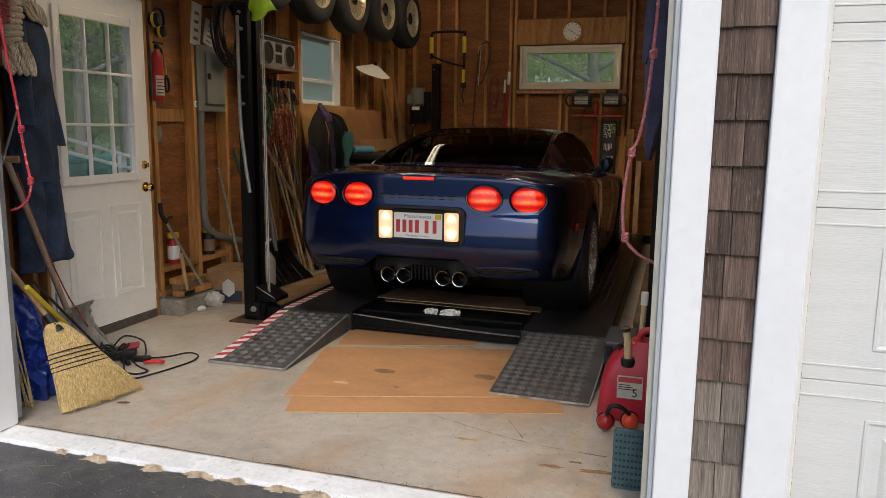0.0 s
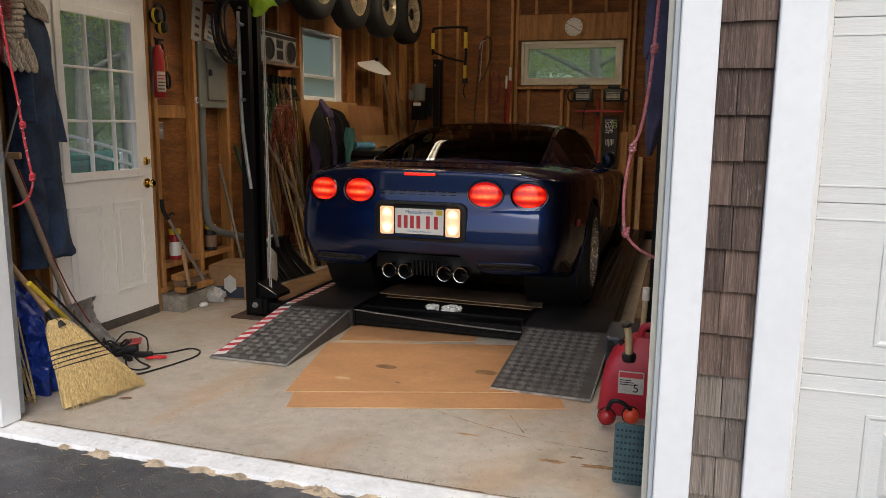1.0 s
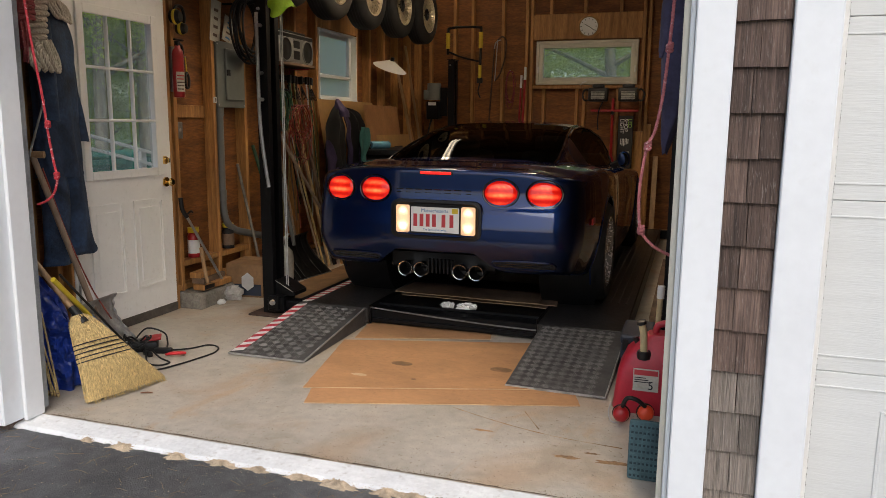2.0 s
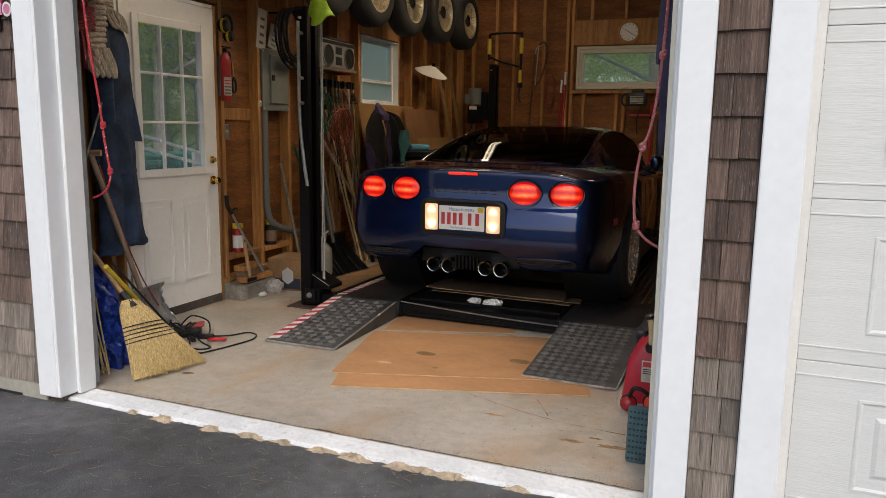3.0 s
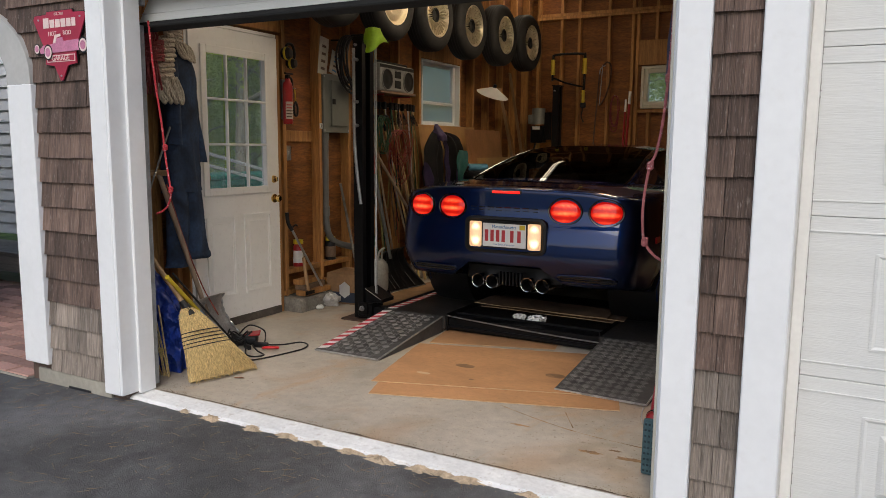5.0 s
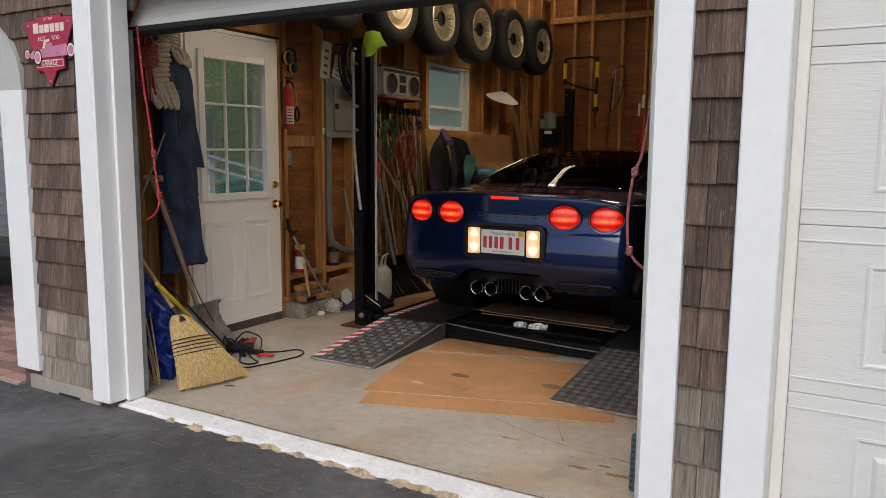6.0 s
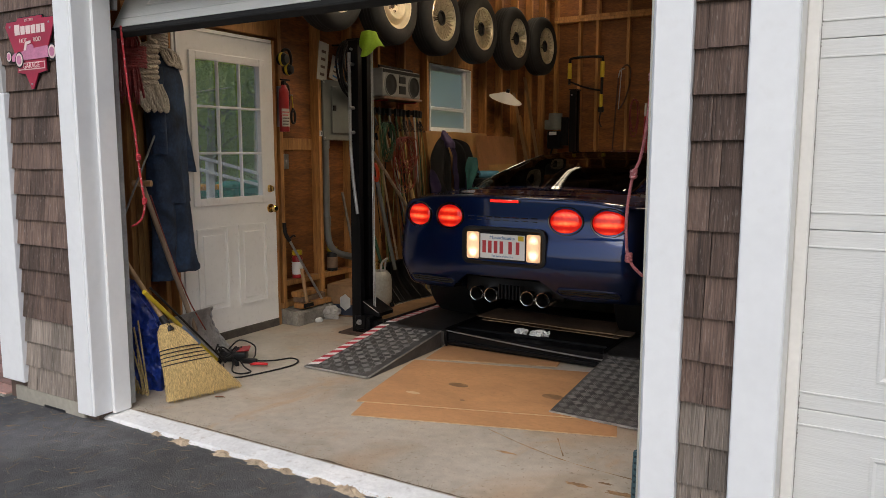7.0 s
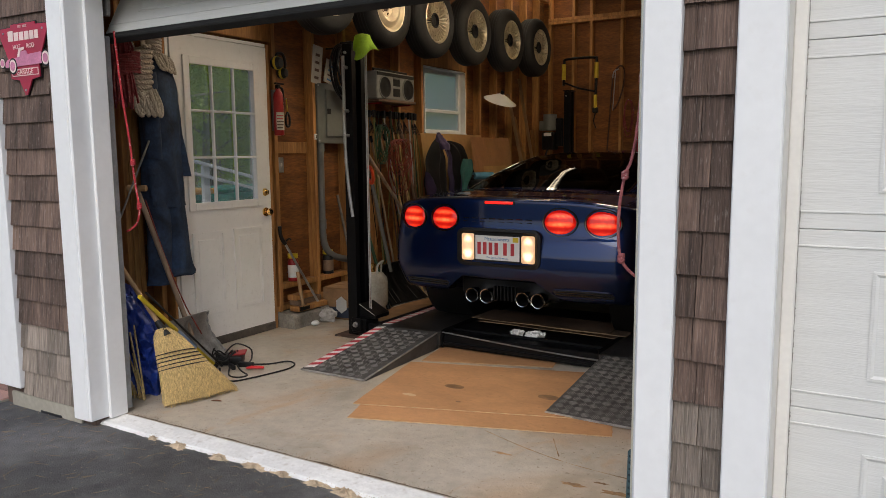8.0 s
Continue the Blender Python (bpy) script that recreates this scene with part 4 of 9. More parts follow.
def outline(y):
    """Half section from the top middle, over the side, to the bottom middle."""
    _, zt, ws, zs, wm, zm, wb, zb, nt = station(y)
    keys = [(0, zt), (ws * 0.5, zt - 0.003), (ws * 0.85, zs + (zt - zs) * 0.5), (ws, zs), (ws + (wm - ws) * 0.66, zs - (zs - zm) * 0.09), (ws + (wm - ws) * 0.90, zs - (zs - zm) * 0.24),
            (wm - 0.006, zm + (zs - zm) * 0.42), (wm, zm), (wm - 0.006, zm - (zm - zb) * 0.45), (wb + 0.025, zb + 0.06), (wb, zb + 0.008), (wb - 0.06, zb - 0.002), (0.46, zb), (0.41, zb + nt * 0.25), (0.345, zb + nt), (0, zb + nt + 0.003)]
    return smooth_path([(x, 0, z) for x, z in keys], 5)


def ring(y):
    half = outline(y)
    return [Vector((p.x, y, p.z)) for p in half] + [Vector((-p.x, y, p.z)) for p in half[-2:0:-1]]


RW, RWR = 0.945, 0.338
FW, FWR = 3.60, 0.326
bm = bmesh.new()
rows = []
TAIL = [(0.25, 0.125), (0.30, 0.085), (0.36, 0.045), (0.43, 0.014), (0.50, 0.0), (0.58, 0.002), (0.66, 0.018), (0.72, 0.040), (0.78, 0.050), (0.86, 0.050), (0.95, 0.052)]


def tail_y(x, z):
    """How far the tail panel lies before the rearmost line of the bumper."""
    k = len(TAIL) - 2
    for i in range(len(TAIL) - 1):
        if z <= TAIL[i + 1][0]:
            k = i
            break
    t = min(1.0, max(0.0, (z - TAIL[k][0]) / (TAIL[k + 1][0] - TAIL[k][0])))
    return TAIL[k][1] + (TAIL[k + 1][1] - TAIL[k][1]) * t + 0.085 * (abs(x) / 0.85) ** 2.4


first = ring(0.24)
c = Vector((0, 0.24, 0.61))
for r in (0.0, 0.15, 0.3, 0.42, 0.54, 0.64, 0.73, 0.80, 0.85, 0.89, 0.915, 0.935, 0.95, 0.962, 0.972, 0.98, 0.987, 0.993, 0.997):
    rr = []
    for p in first:
        q = c + (p - c) * r
        side = min(1.0, max(0.0, (abs(p.x) - 0.60) / 0.24))
        g = r ** (75 - 52 * side * side) if p.z > 0.5 else r ** (48 - 22 * side)
        rr.append(Vector((q.x, 0.24 * g + tail_y(q.x, q.z) * (1 - g), q.z)))
    rows.append(rr)
ys = [0.24 + 0.04 * k for k in range(110)]
ys = [y for y in ys if y < 4.56] + [4.56]
for y in ys:
    rows.append(ring(y))
last = ring(4.56)
c2 = Vector((0, 4.62, 0.37))
for r in (0.8, 0.4, 0.0):
    rows.append([c2 + (p - c2) * r for p in last])
vs = grid(bm, rows, closed=True)
bmesh.ops.remove_doubles(bm, verts=bm.verts, dist=1e-5)
# wheel openings
for (wy, wr) in ((RW, RWR + 0.045), (FW, FWR + 0.045)):
    ctr = Vector((wy, 0.335))
    doomed = [f for f in bm.faces if all((Vector((v.co.y, v.co.z)) - ctr).length < wr + 0.02 and abs(v.co.x) > 0.45 and v.co.z < 0.80 for v in f.verts)]
    bmesh.ops.delete(bm, geom=doomed, context="FACES")
    for v in bm.verts:
        d = Vector((v.co.y, v.co.z)) - ctr
        if abs(v.co.x) > 0.6 and d.length < wr + 0.045 and v.is_boundary:
            d.normalize()
            v.co.y, v.co.z = ctr.x + d.x * wr, ctr.y + d.y * wr
bmesh.ops.recalc_face_normals(bm, faces=bm.faces)
from mathutils.bvhtree import BVHTree
bvh = BVHTree.FromBMesh(bm)
bmesh.ops.transform(bm, matrix=CAR, verts=bm.verts)
body = part("body", bm, M["paint"], car, "", 50)


def cpart(name, bm, material, parent=None, label="", smooth=False):
    bmesh.ops.transform(bm, matrix=CAR, verts=bm.verts)
    return part(name, bm, material, parent or car, label, smooth)


def on_tail(x, z):
    """Point and pose on the tail panel: local z of the pose points out of the panel."""
    hit, nor, _, _ = bvh.ray_cast(Vector((x, -1, z)), Vector((0, 1, 0)))
    return Matrix.Translation(hit) @ nor.to_track_quat("Z", "Y").to_matrix().to_4x4(), hit


# cabin: glass and roof over a loft
CABIN = [(0.60, 0.950, 0.62, 0.56), (0.80, 1.000, 0.66, 0.575), (1.10, 1.075, 0.70, 0.56), (1.45, 1.152, 0.735, 0.53), (1.75, 1.198, 0.745, 0.51), (2.10, 1.216, 0.748, 0.505),
         (2.45, 1.200, 0.745, 0.525), (2.75, 1.125, 0.74, 0.585), (3.05, 1.00, 0.73, 0.615), (3.35, 0.855, 0.70, 0.64)]


def cabin_row(y):
    for a, b in zip(CABIN, CABIN[1:]):
        if y <= b[0] + 1e-6:
            t = (y - a[0]) / (b[0] - a[0])
            zt, wb, wt = [p + (q - p) * t for p, q in zip(a[1:], b[1:])]
            break
    zb = min(zt - 0.01, station(y)[3] - 0.03)
    half = smooth_path([(0, 0, zt), (wt * 0.6, 0, zt - 0.007), (wt * 0.92, 0, zt - 0.024), (wt * 1.05, 0, zt - 0.052), (wt + (wb - wt) * 0.5, 0, (zt + zb) / 2 - 0.005), (wb, 0, zb)], 4)
    return [Vector((p.x, y, p.z)) for p in half]


def cabin_patch(y0, y1, i0, i1, lift_by=0.0, side=1, step=0.05, full=False):
    bm = bmesh.new()
    n = max(2, int(round((y1 - y0) / step)))
    rows = []
    for k in range(n + 1):
        h = cabin_row(y0 + (y1 - y0) * k / n)[i0:i1 + 1]
        if full:
            h = [Vector((-p.x, p.y, p.z)) for p in h[:0:-1]] + h
        rows.append([Vector((p.x * side, p.y, p.z + lift_by)) for p in h])
    grid(bm, rows)
    bmesh.ops.recalc_face_normals(bm, faces=bm.faces)
    return bm


cpart("rear_window", cabin_patch(0.66, 1.78, 0, 11, full=True), M["carglass"], smooth=True)
cpart("roof_panel", cabin_patch(1.78, 2.42, 0, 12, full=True), M["paint"], smooth=True)
cpart("windscreen", cabin_patch(2.42, 3.30, 0, 10, full=True), M["carglass"], smooth=True)
for s in (-1, 1):
    cpart("pillar", cabin_patch(0.60, 1.78, 11, 12, side=s), M["paint"], smooth=True)
    cpart("pillar", cabin_patch(0.60, 1.42, 12, 20, side=s), M["paint"], smooth=True)
    cpart("pillar", cabin_patch(2.42, 3.34, 10, 12, side=s), M["paint"], smooth=True)
    cpart("side_window", cabin_patch(1.42, 3.10, 12, 20, side=s), M["carglass"], smooth=True)
M["gloss_trim"] = mat("glossy_black_trim", (0.006, 0.006, 0.007), 0.10, var=0.1, scale=9, coat=0.5, rough_var=0.03)
for s in (-1, 1):
    tb = bmesh.new()
    tube(tb, [Vector((cabin_row(y)[11].x * s, y, cabin_row(y)[11].z + 0.003)) for y in [0.66 + 1.12 * k / 24 for k in range(25)]], 0.008, 6)
    cpart("window_trim", tb, M["gloss_trim"], None, "glossy black window surround", True)
    tb = bmesh.new()
    tube(tb, [Vector((cabin_row(y)[12].x * s, y, cabin_row(y)[12].z + 0.004)) for y in [1.42 + 1.68 * k / 24 for k in range(25)]], 0.008, 6)
    cpart("drip_rail", tb, M["gloss_trim"], None, "glossy black window surround", True)
cpart("deck_lip", cabin_patch(0.60, 0.66, 0, 11, full=True), M["paint"], smooth=True)

# cabin interior
cpart("cabin_floor", B(-0.6, 0.6, 0.8, 3.2, 0.70, 0.76, 0.01), M["cabin"])
for x in (-0.36, 0.36):
    bm = bmesh.new()
    box(bm, x - 0.24, x + 0.24, 1.72, 1.86, 0.55, 0.98, 0.06, pose(0, 0, 0), 3)
    seat = cpart("seat", bm, M["seat"], None, "grey bucket seat", True)
    cpart("headrest", B(x - 0.13, x + 0.13, 1.72, 1.82, 0.97, 1.10, 0.04, None, 3), M["seat"], seat, "", True)
cpart("dashboard", B(-0.68, 0.68, 2.75, 3.15, 0.72, 0.92, 0.05, None, 3), M["cabin"], None, "", True)
bm = bmesh.new()
tube(bm, [Vector((-0.36 + 0.18 * math.cos(a), 2.55 + 0.06 * math.sin(a), 0.90 + 0.17 * math.sin(a))) for a in [k * math.tau / 24 for k in range(24)]], 0.014, 6, True)
cpart("steering_wheel", bm, M["cabin"], None, "", True)


# lamps
def lamp(x, z, rx, rz):
    hit = on_tail(x, z)[1]
    dx = on_tail(x + 0.09, z)[1] - on_tail(x - 0.09, z)[1]
    dz = on_tail(x, z + 0.07)[1] - on_tail(x, z - 0.07)[1]
    n = dx.cross(dz).normalized()
    u = dx.normalized()
    v = n.cross(u) * -1
    mm = Matrix(((u.x, v.x, n.x, hit.x), (u.y, v.y, n.y, hit.y), (u.z, v.z, n.z, hit.z), (0, 0, 0, 1)))
    if n.y > 0:
        mm = mm @ Matrix.Diagonal((1, -1, -1, 1))
    mm = mm @ Matrix.Diagonal((rx, rz, 1, 1))
    bz = cpart("tail_lamp", L([(1.13, -0.03), (1.12, 0.003), (1.075, 0.010), (1.02, 0.009), (0.97, 0.0), (0.96, -0.01)], 44, mm), M["gloss_trim"], None, "black lamp bezel", True)
    cpart("lens", L([(0, 0.013), (0.4, 0.012), (0.7, 0.009), (0.9, 0.005), (0.985, -0.003)], 44, mm), M["brake"], bz, "lit red lens", True)


for x, z, rx in ((-0.655, 0.785, 0.100), (-0.400, 0.787, 0.100), (0.400, 0.787, 0.100), (0.655, 0.785, 0.100)):
    lamp(x, z, rx, 0.080)
m, hit = on_tail(0.0, 0.893)
cpart("stop_lamp", B(-0.108, 0.108, hit.y - 0.008, hit.y + 0.03, 0.882, 0.906, 0.008, None, 2), M["black_plastic"])
cpart("stop_lens", B(-0.098, 0.098, hit.y - 0.010, hit.y + 0.0, 0.886, 0.902, 0.003), M["chmsl"], None, "lit red centre stop lens")
# plate recess between reverse lamps
py = on_tail(0.014, 0.62)[1].y
PXC, PZC = 0.014, 0.617


def rounded(x0, x1, z0, z1, r, y, seg=6):
    out = []
    for cx, cz, a0 in ((x1 - r, z1 - r, 0), (x0 + r, z1 - r, 90), (x0 + r, z0 + r, 180), (x1 - r, z0 + r, 270)):
        for k in range(seg + 1):
            a = radians(a0 + 90 * k / seg)
            out.append(Vector((cx + r * math.cos(a), y, cz + r * math.sin(a))))
    return out


bm = bmesh.new()
W2, H2 = 0.287, 0.118
rows = [rounded(PXC - W2, PXC + W2, PZC - H2, PZC + H2, 0.05, py + 0.02), rounded(PXC - W2, PXC + W2, PZC - H2, PZC + H2, 0.05, py - 0.012),
        rounded(PXC - W2 + 0.018, PXC + W2 - 0.018, PZC - H2 + 0.016, PZC + H2 - 0.016, 0.04, py - 0.016), rounded(PXC - W2 + 0.03, PXC + W2 - 0.03, PZC - H2 + 0.026, PZC + H2 - 0.026, 0.03, py - 0.004)]
vs = grid(bm, rows, closed=True)
bm.faces.new(vs[-1])
bmesh.ops.recalc_face_normals(bm, faces=bm.faces)
pf = cpart("plate_surround", bm, M["black_plastic"], None, "black plate surround", True)
for s in (-1, 1):
    xa = PXC + s * 0.207
    cpart("reverse_lamp", B(xa - 0.044, xa + 0.044, py - 0.012, py + 0.0, PZC - 0.084, PZC + 0.084, 0.012, None, 3), M["reverse"], pf, "lit warm white reverse lamp", True)
plate = cpart("number_plate", B(PXC - 0.1525, PXC + 0.1525, py - 0.016, py - 0.012, PZC - 0.076, PZC + 0.076, 0.002), M["plate_white"], None, "white plate with dark red characters blanked to bars")
cpart("plate_frame", B(PXC - 0.163, PXC + 0.163, py - 0.0118, py - 0.006, PZC - 0.086, PZC + 0.086, 0.003), M["black_plastic"], pf)
for k, x in enumerate((-0.125, -0.085, -0.045, -0.005, 0.055, 0.105)):
    cpart("plate_bar", B(PXC + x - 0.011, PXC + x + 0.013, py - 0.0175, py - 0.0158, PZC - 0.042, PZC + 0.034), M["red_ink"], plate, "dark red bar")
up = CAR @ pose(PXC, py - 0.0168, PZC + 0.055, 90, 0, 0)
text("plate_word", "Massachusetts", 0.030, up, M["blue_ink"], plate, "blue lettering")
text("plate_word", "The Spirit of America", 0.017, CAR @ pose(PXC, py - 0.0168, PZC - 0.060, 90, 0, 0), M["blue_ink"], plate, "blue lettering")
cpart("sticker", B(PXC + 0.108, PXC + 0.146, py - 0.0172, py - 0.0158, PZC + 0.042, PZC + 0.072), M["yellow"], plate, "small yellow sticker")
# embossed marque as plain bars
for k in range(8):
    x = -0.235 + k * 0.062
    m, hit = on_tail(x, 0.783)
    for dz in (-0.010, 0.010):
        cpart("emblem_bar", B(x - 0.023, x + 0.023, hit.y - 0.0016, hit.y + 0.004, 0.780 + dz, 0.786 + dz, 0.0014), M["gloss_trim"])
# lower vents, exhaust, diffuser
def tail_point(x, z, out=0.0):
    p = on_tail(x, z)[1]
    return Vector((p.x, p.y - out, p.z))


for s in (-1, 1):
    xa, xb = 0.37 * s, 0.715 * s
    loop, n_side = [], 14
    for k in range(n_side):
        t = k / (n_side - 1)
        loop.append((xa + (xb - xa) * t, 0.383 - 0.004 * t + 0.006 * math.sin(math.pi * t)))
    loop += [(xb + 0.018 * s, 0.364), (xb + 0.012 * s, 0.348)]
    for k in range(n_side):
        t = 1 - k / (n_side - 1)
        loop.append((xa + 0.02 * s + (xb - xa - 0.02 * s) * t, 0.338 - 0.004 * t))
    loop += [(xa - 0.004 * s, 0.352), (xa - 0.012 * s, 0.368)]
    # no recess is cut: a flat black patch stands for the slot's shade
    bm = bmesh.new()
    lo = [bm.verts.new(tail_point(x, z, 0.002)) for x, z in loop]
    mid = [bm.verts.new(tail_point(x * 0.998 + 0.001 * s, 0.361 + (z - 0.361) * 0.05, 0.002)) for x, z in loop]
    for k in range(len(loop)):
        j = (k + 1) % len(loop)
        bm.faces.new((lo[k], lo[j], mid[j], mid[k]))
    bmesh.ops.recalc_face_normals(bm, faces=bm.faces)
    vent = cpart("bumper_vent", bm, M["black_ink"], None, "flat black patch for the shade inside the bumper slot")
    bm = bmesh.new()
    tube(bm, [tail_point(x, z, 0.003) for x, z in loop], 0.0055, 6, True)
    cpart("vent_rim", bm, M["paint"], vent, "", True)
    for z in (0.353, 0.368):
        bm = bmesh.new()
        tube(bm, [tail_point(xa + (xb - xa) * (0.03 + 0.94 * k / 10), z, 0.003) for k in range(11)], 0.004, 6)
        cpart("vent_slat", bm, M["gloss_trim"], vent, "", True)
for x in (-0.212, -0.108, 0.146, 0.250):
    q = Matrix.Translation((x, 0.085, 0.292)) @ pose(0, 0, 0, 90, 0, 0)
    tip = cpart("exhaust_tip", L([(0.030, -0.16), (0.045, -0.16), (0.047, 0.0), (0.0455, 0.005), (0.043, 0.004), (0.042, -0.02)], 28, q), M["chrome"], None, "polished exhaust tip", True)
    cpart("pipe_bore", L([(0.0422, -0.006), (0.040, -0.13), (0.0, -0.13)], 28, q), M["black_plastic"], tip, "sooty bore", True)
cpart("diffuser", B(-0.36, 0.36, 0.20, 0.34, 0.27, 0.40, 0.02), M["black_metal"])
for k in range(7):
    x = -0.06 + k * 0.025
    cpart("muffler_rib", B(x - 0.006, x + 0.006, 0.095, 0.125, 0.27, 0.36, 0.003), M["black_metal"])
cpart("underbody", B(-0.55, 0.55, 0.7, 4.3, 0.20, 0.30, 0.02), M["black_plastic"])


M["alloy"] = mat("polished_alloy", (0.74, 0.73, 0.71), 0.26, metal=0.7, var=0.05, scale=6)


def wheel(x, y, r, w, s, rim_r):
    """s: side on which the outer face lies."""
    q = Matrix.Translation((x, y, r)) @ (pose(0, 0, 0, 0, 90 * s, 0))
    h = w / 2
    t = cpart("wheel", L([(rim_r, -h + 0.01), (rim_r + 0.02, -h), (r - 0.03, -h), (r - 0.006, -h + 0.025), (r, -h + 0.05), (r, h - 0.05), (r - 0.006, h - 0.025), (r - 0.03, h), (rim_r + 0.02, h), (rim_r, h - 0.01), (rim_r - 0.004, h - 0.05), (rim_r - 0.004, -h + 0.01)], 40, q), M["rubber"], None, "wide black tyre", True)
    rim = cpart("rim", L([(rim_r + 0.006, h - 0.004), (rim_r - 0.012, h - 0.002), (rim_r - 0.02, h - 0.03), (rim_r - 0.05, h - 0.10), (rim_r - 0.05, -h + 0.02)], 40, q), M["alloy"], t, "polished rim", True)
    for k in range(5):
        a = k * math.tau / 5 + 0.3
        d = Vector((math.cos(a), math.sin(a), 0))
        n = Vector((-math.sin(a), math.cos(a), 0))
        bm = bmesh.new()
        rows = []
        for rr, hw, zz in ((0.03, 0.035, h - 0.05), (0.10, 0.033, h - 0.04), (rim_r - 0.03, 0.045, h - 0.02)):
            rows.append([q @ (d * rr - n * hw + Vector((0, 0, zz - 0.03))), q @ (d * rr - n * hw * 0.8 + Vector((0, 0, zz))), q @ (d * rr + n * hw * 0.8 + Vector((0, 0, zz))), q @ (d * rr + n * hw + Vector((0, 0, zz - 0.03)))])
        grid(bm, rows, closed=True)
        bmesh.ops.recalc_face_normals(bm, faces=bm.faces)
        cpart("spoke", bm, M["alloy"], t)
    cpart("hub", L([(0, h - 0.035), (0.035, h - 0.037), (0.05, h - 0.06), (0.05, -h + 0.03)], 20, q), M["chrome"], t, "", True)
    cpart("brake_disc", L([(0, h - 0.12), (0.155, h - 0.12), (0.155, h - 0.14), (0, h - 0.14)], 28, q), M["galv"], t, "", True)


for s in (-1, 1):
    wheel(s * 0.808, RW, RWR, 0.275, s, 0.235)
    wheel(s * 0.795, FW, FWR, 0.245, s, 0.222)
    for wy, wr in ((RW, RWR), (FW, FWR)):
        bm = bmesh.new()
        q = Matrix.Translation((s * 0.70, wy, 0.335)) @ pose(0, 0, 0, 0, 90 * s, 0)
        lathe(bm, [(wr + 0.05, 0.19), (wr + 0.07, 0.05), (wr + 0.07, -0.16), (0.05, -0.17)], 32, q)
        cpart("wheel_arch", bm, M["black_plastic"], None, "", True)
        tb = bmesh.new()
        pts = []
        for k in range(29):
            a = radians(-25 + 230 * k / 28)
            y, z = wy + (wr + 0.046) * math.cos(a), 0.335 + (wr + 0.046) * math.sin(a)
            hh = bvh.ray_cast(Vector((s * 2, y + 0.012 * math.cos(a), z + 0.012 * math.sin(a))), Vector((-s, 0, 0)))[0]
            pts.append(Vector((hh.x if hh is not None else s * 0.87, y, z)))
        tube(tb, pts, 0.009, 6)
        cpart("arch_lip", tb, M["paint"], None, "", True)
    # mirror
    bm = bmesh.new()
    bmesh.ops.create_uvsphere(bm, u_segments=20, v_segments=12, radius=1.0, matrix=Matrix.Translation((s * 0.835, 2.74, 0.885)) @ Matrix.Diagonal((0.060, 0.05, 0.075, 1)))
    mi = cpart("wing_mirror", bm, M["paint"], None, "", True)
    cpart("mirror_arm", T([(s * 0.72, 2.76, 0.82), (s * 0.76, 2.75, 0.84), (s * 0.81, 2.74, 0.865)], 0.03), M["black_plastic"], mi, "", True)
    bm = bmesh.new()
    lathe(bm, [(0, 0.0), (1.0, 0.0), (1.0, -0.4)], 20, Matrix.Translation((s * 0.835, 2.70, 0.885)) @ pose(0, 0, 0, 0, 0, -s * 25) @ pose(0, 0, 0, 90, 0, 0) @ Matrix.Diagonal((0.048, 0.060, 0.02, 1)))
    cpart("mirror_glass", bm, M["gloss_trim"], mi, "", True)
    # side marker lamp and door seam
    hh = bvh.ray_cast(Vector((s * 2, 0.42, 0.60)), Vector((-s, 0, 0)))[0]
    cpart("side_marker", B(hh.x - 0.006, hh.x + 0.006, 0.36, 0.46, 0.585, 0.625, 0.004), M["red_paint"], None, "red side marker")
    for ya in (1.52, 2.92):
        pts = []
        for k in range(12):
            z = 0.26 + 0.56 * k / 11
            y = ya + 0.10 * math.sin(k / 11 * 2.2) * (1 if ya < 2 else -0.4)
            hh = bvh.ray_cast(Vector((s * 2, y, z)), Vector((-s, 0, 0)))[0]
            if hh is not None:
                pts.append(Vector((hh.x - s * 0.002, y, z)))
        tb = bmesh.new()
        tube(tb, pts, 0.0035, 5)
        cpart("door_seam", tb, M["black_plastic"])


# ---- ceiling lights, all out of view ----
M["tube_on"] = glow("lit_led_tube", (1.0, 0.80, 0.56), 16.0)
M["tube_fill"] = glow("added_fill_led_tube", (1.0, 0.78, 0.53), 70.0)
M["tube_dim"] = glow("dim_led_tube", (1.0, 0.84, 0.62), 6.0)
M["tube_front_fill"] = glow("front_fill_led_tube", (1.0, 0.86, 0.68), 32.0)
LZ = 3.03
shop_light = thing("shop_light", (0, 0, 0), "long white LED shop light added out of view under the joists, switched on", "ceiling light", "ceiling shop lights")
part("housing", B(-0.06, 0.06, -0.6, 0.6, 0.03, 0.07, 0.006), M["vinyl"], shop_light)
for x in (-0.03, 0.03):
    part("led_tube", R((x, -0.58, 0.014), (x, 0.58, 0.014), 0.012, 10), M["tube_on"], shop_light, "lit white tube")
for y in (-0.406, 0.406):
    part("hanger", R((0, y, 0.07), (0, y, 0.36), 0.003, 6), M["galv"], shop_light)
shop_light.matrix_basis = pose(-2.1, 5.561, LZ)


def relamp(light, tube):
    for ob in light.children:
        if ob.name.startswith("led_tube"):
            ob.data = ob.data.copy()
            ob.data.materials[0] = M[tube]


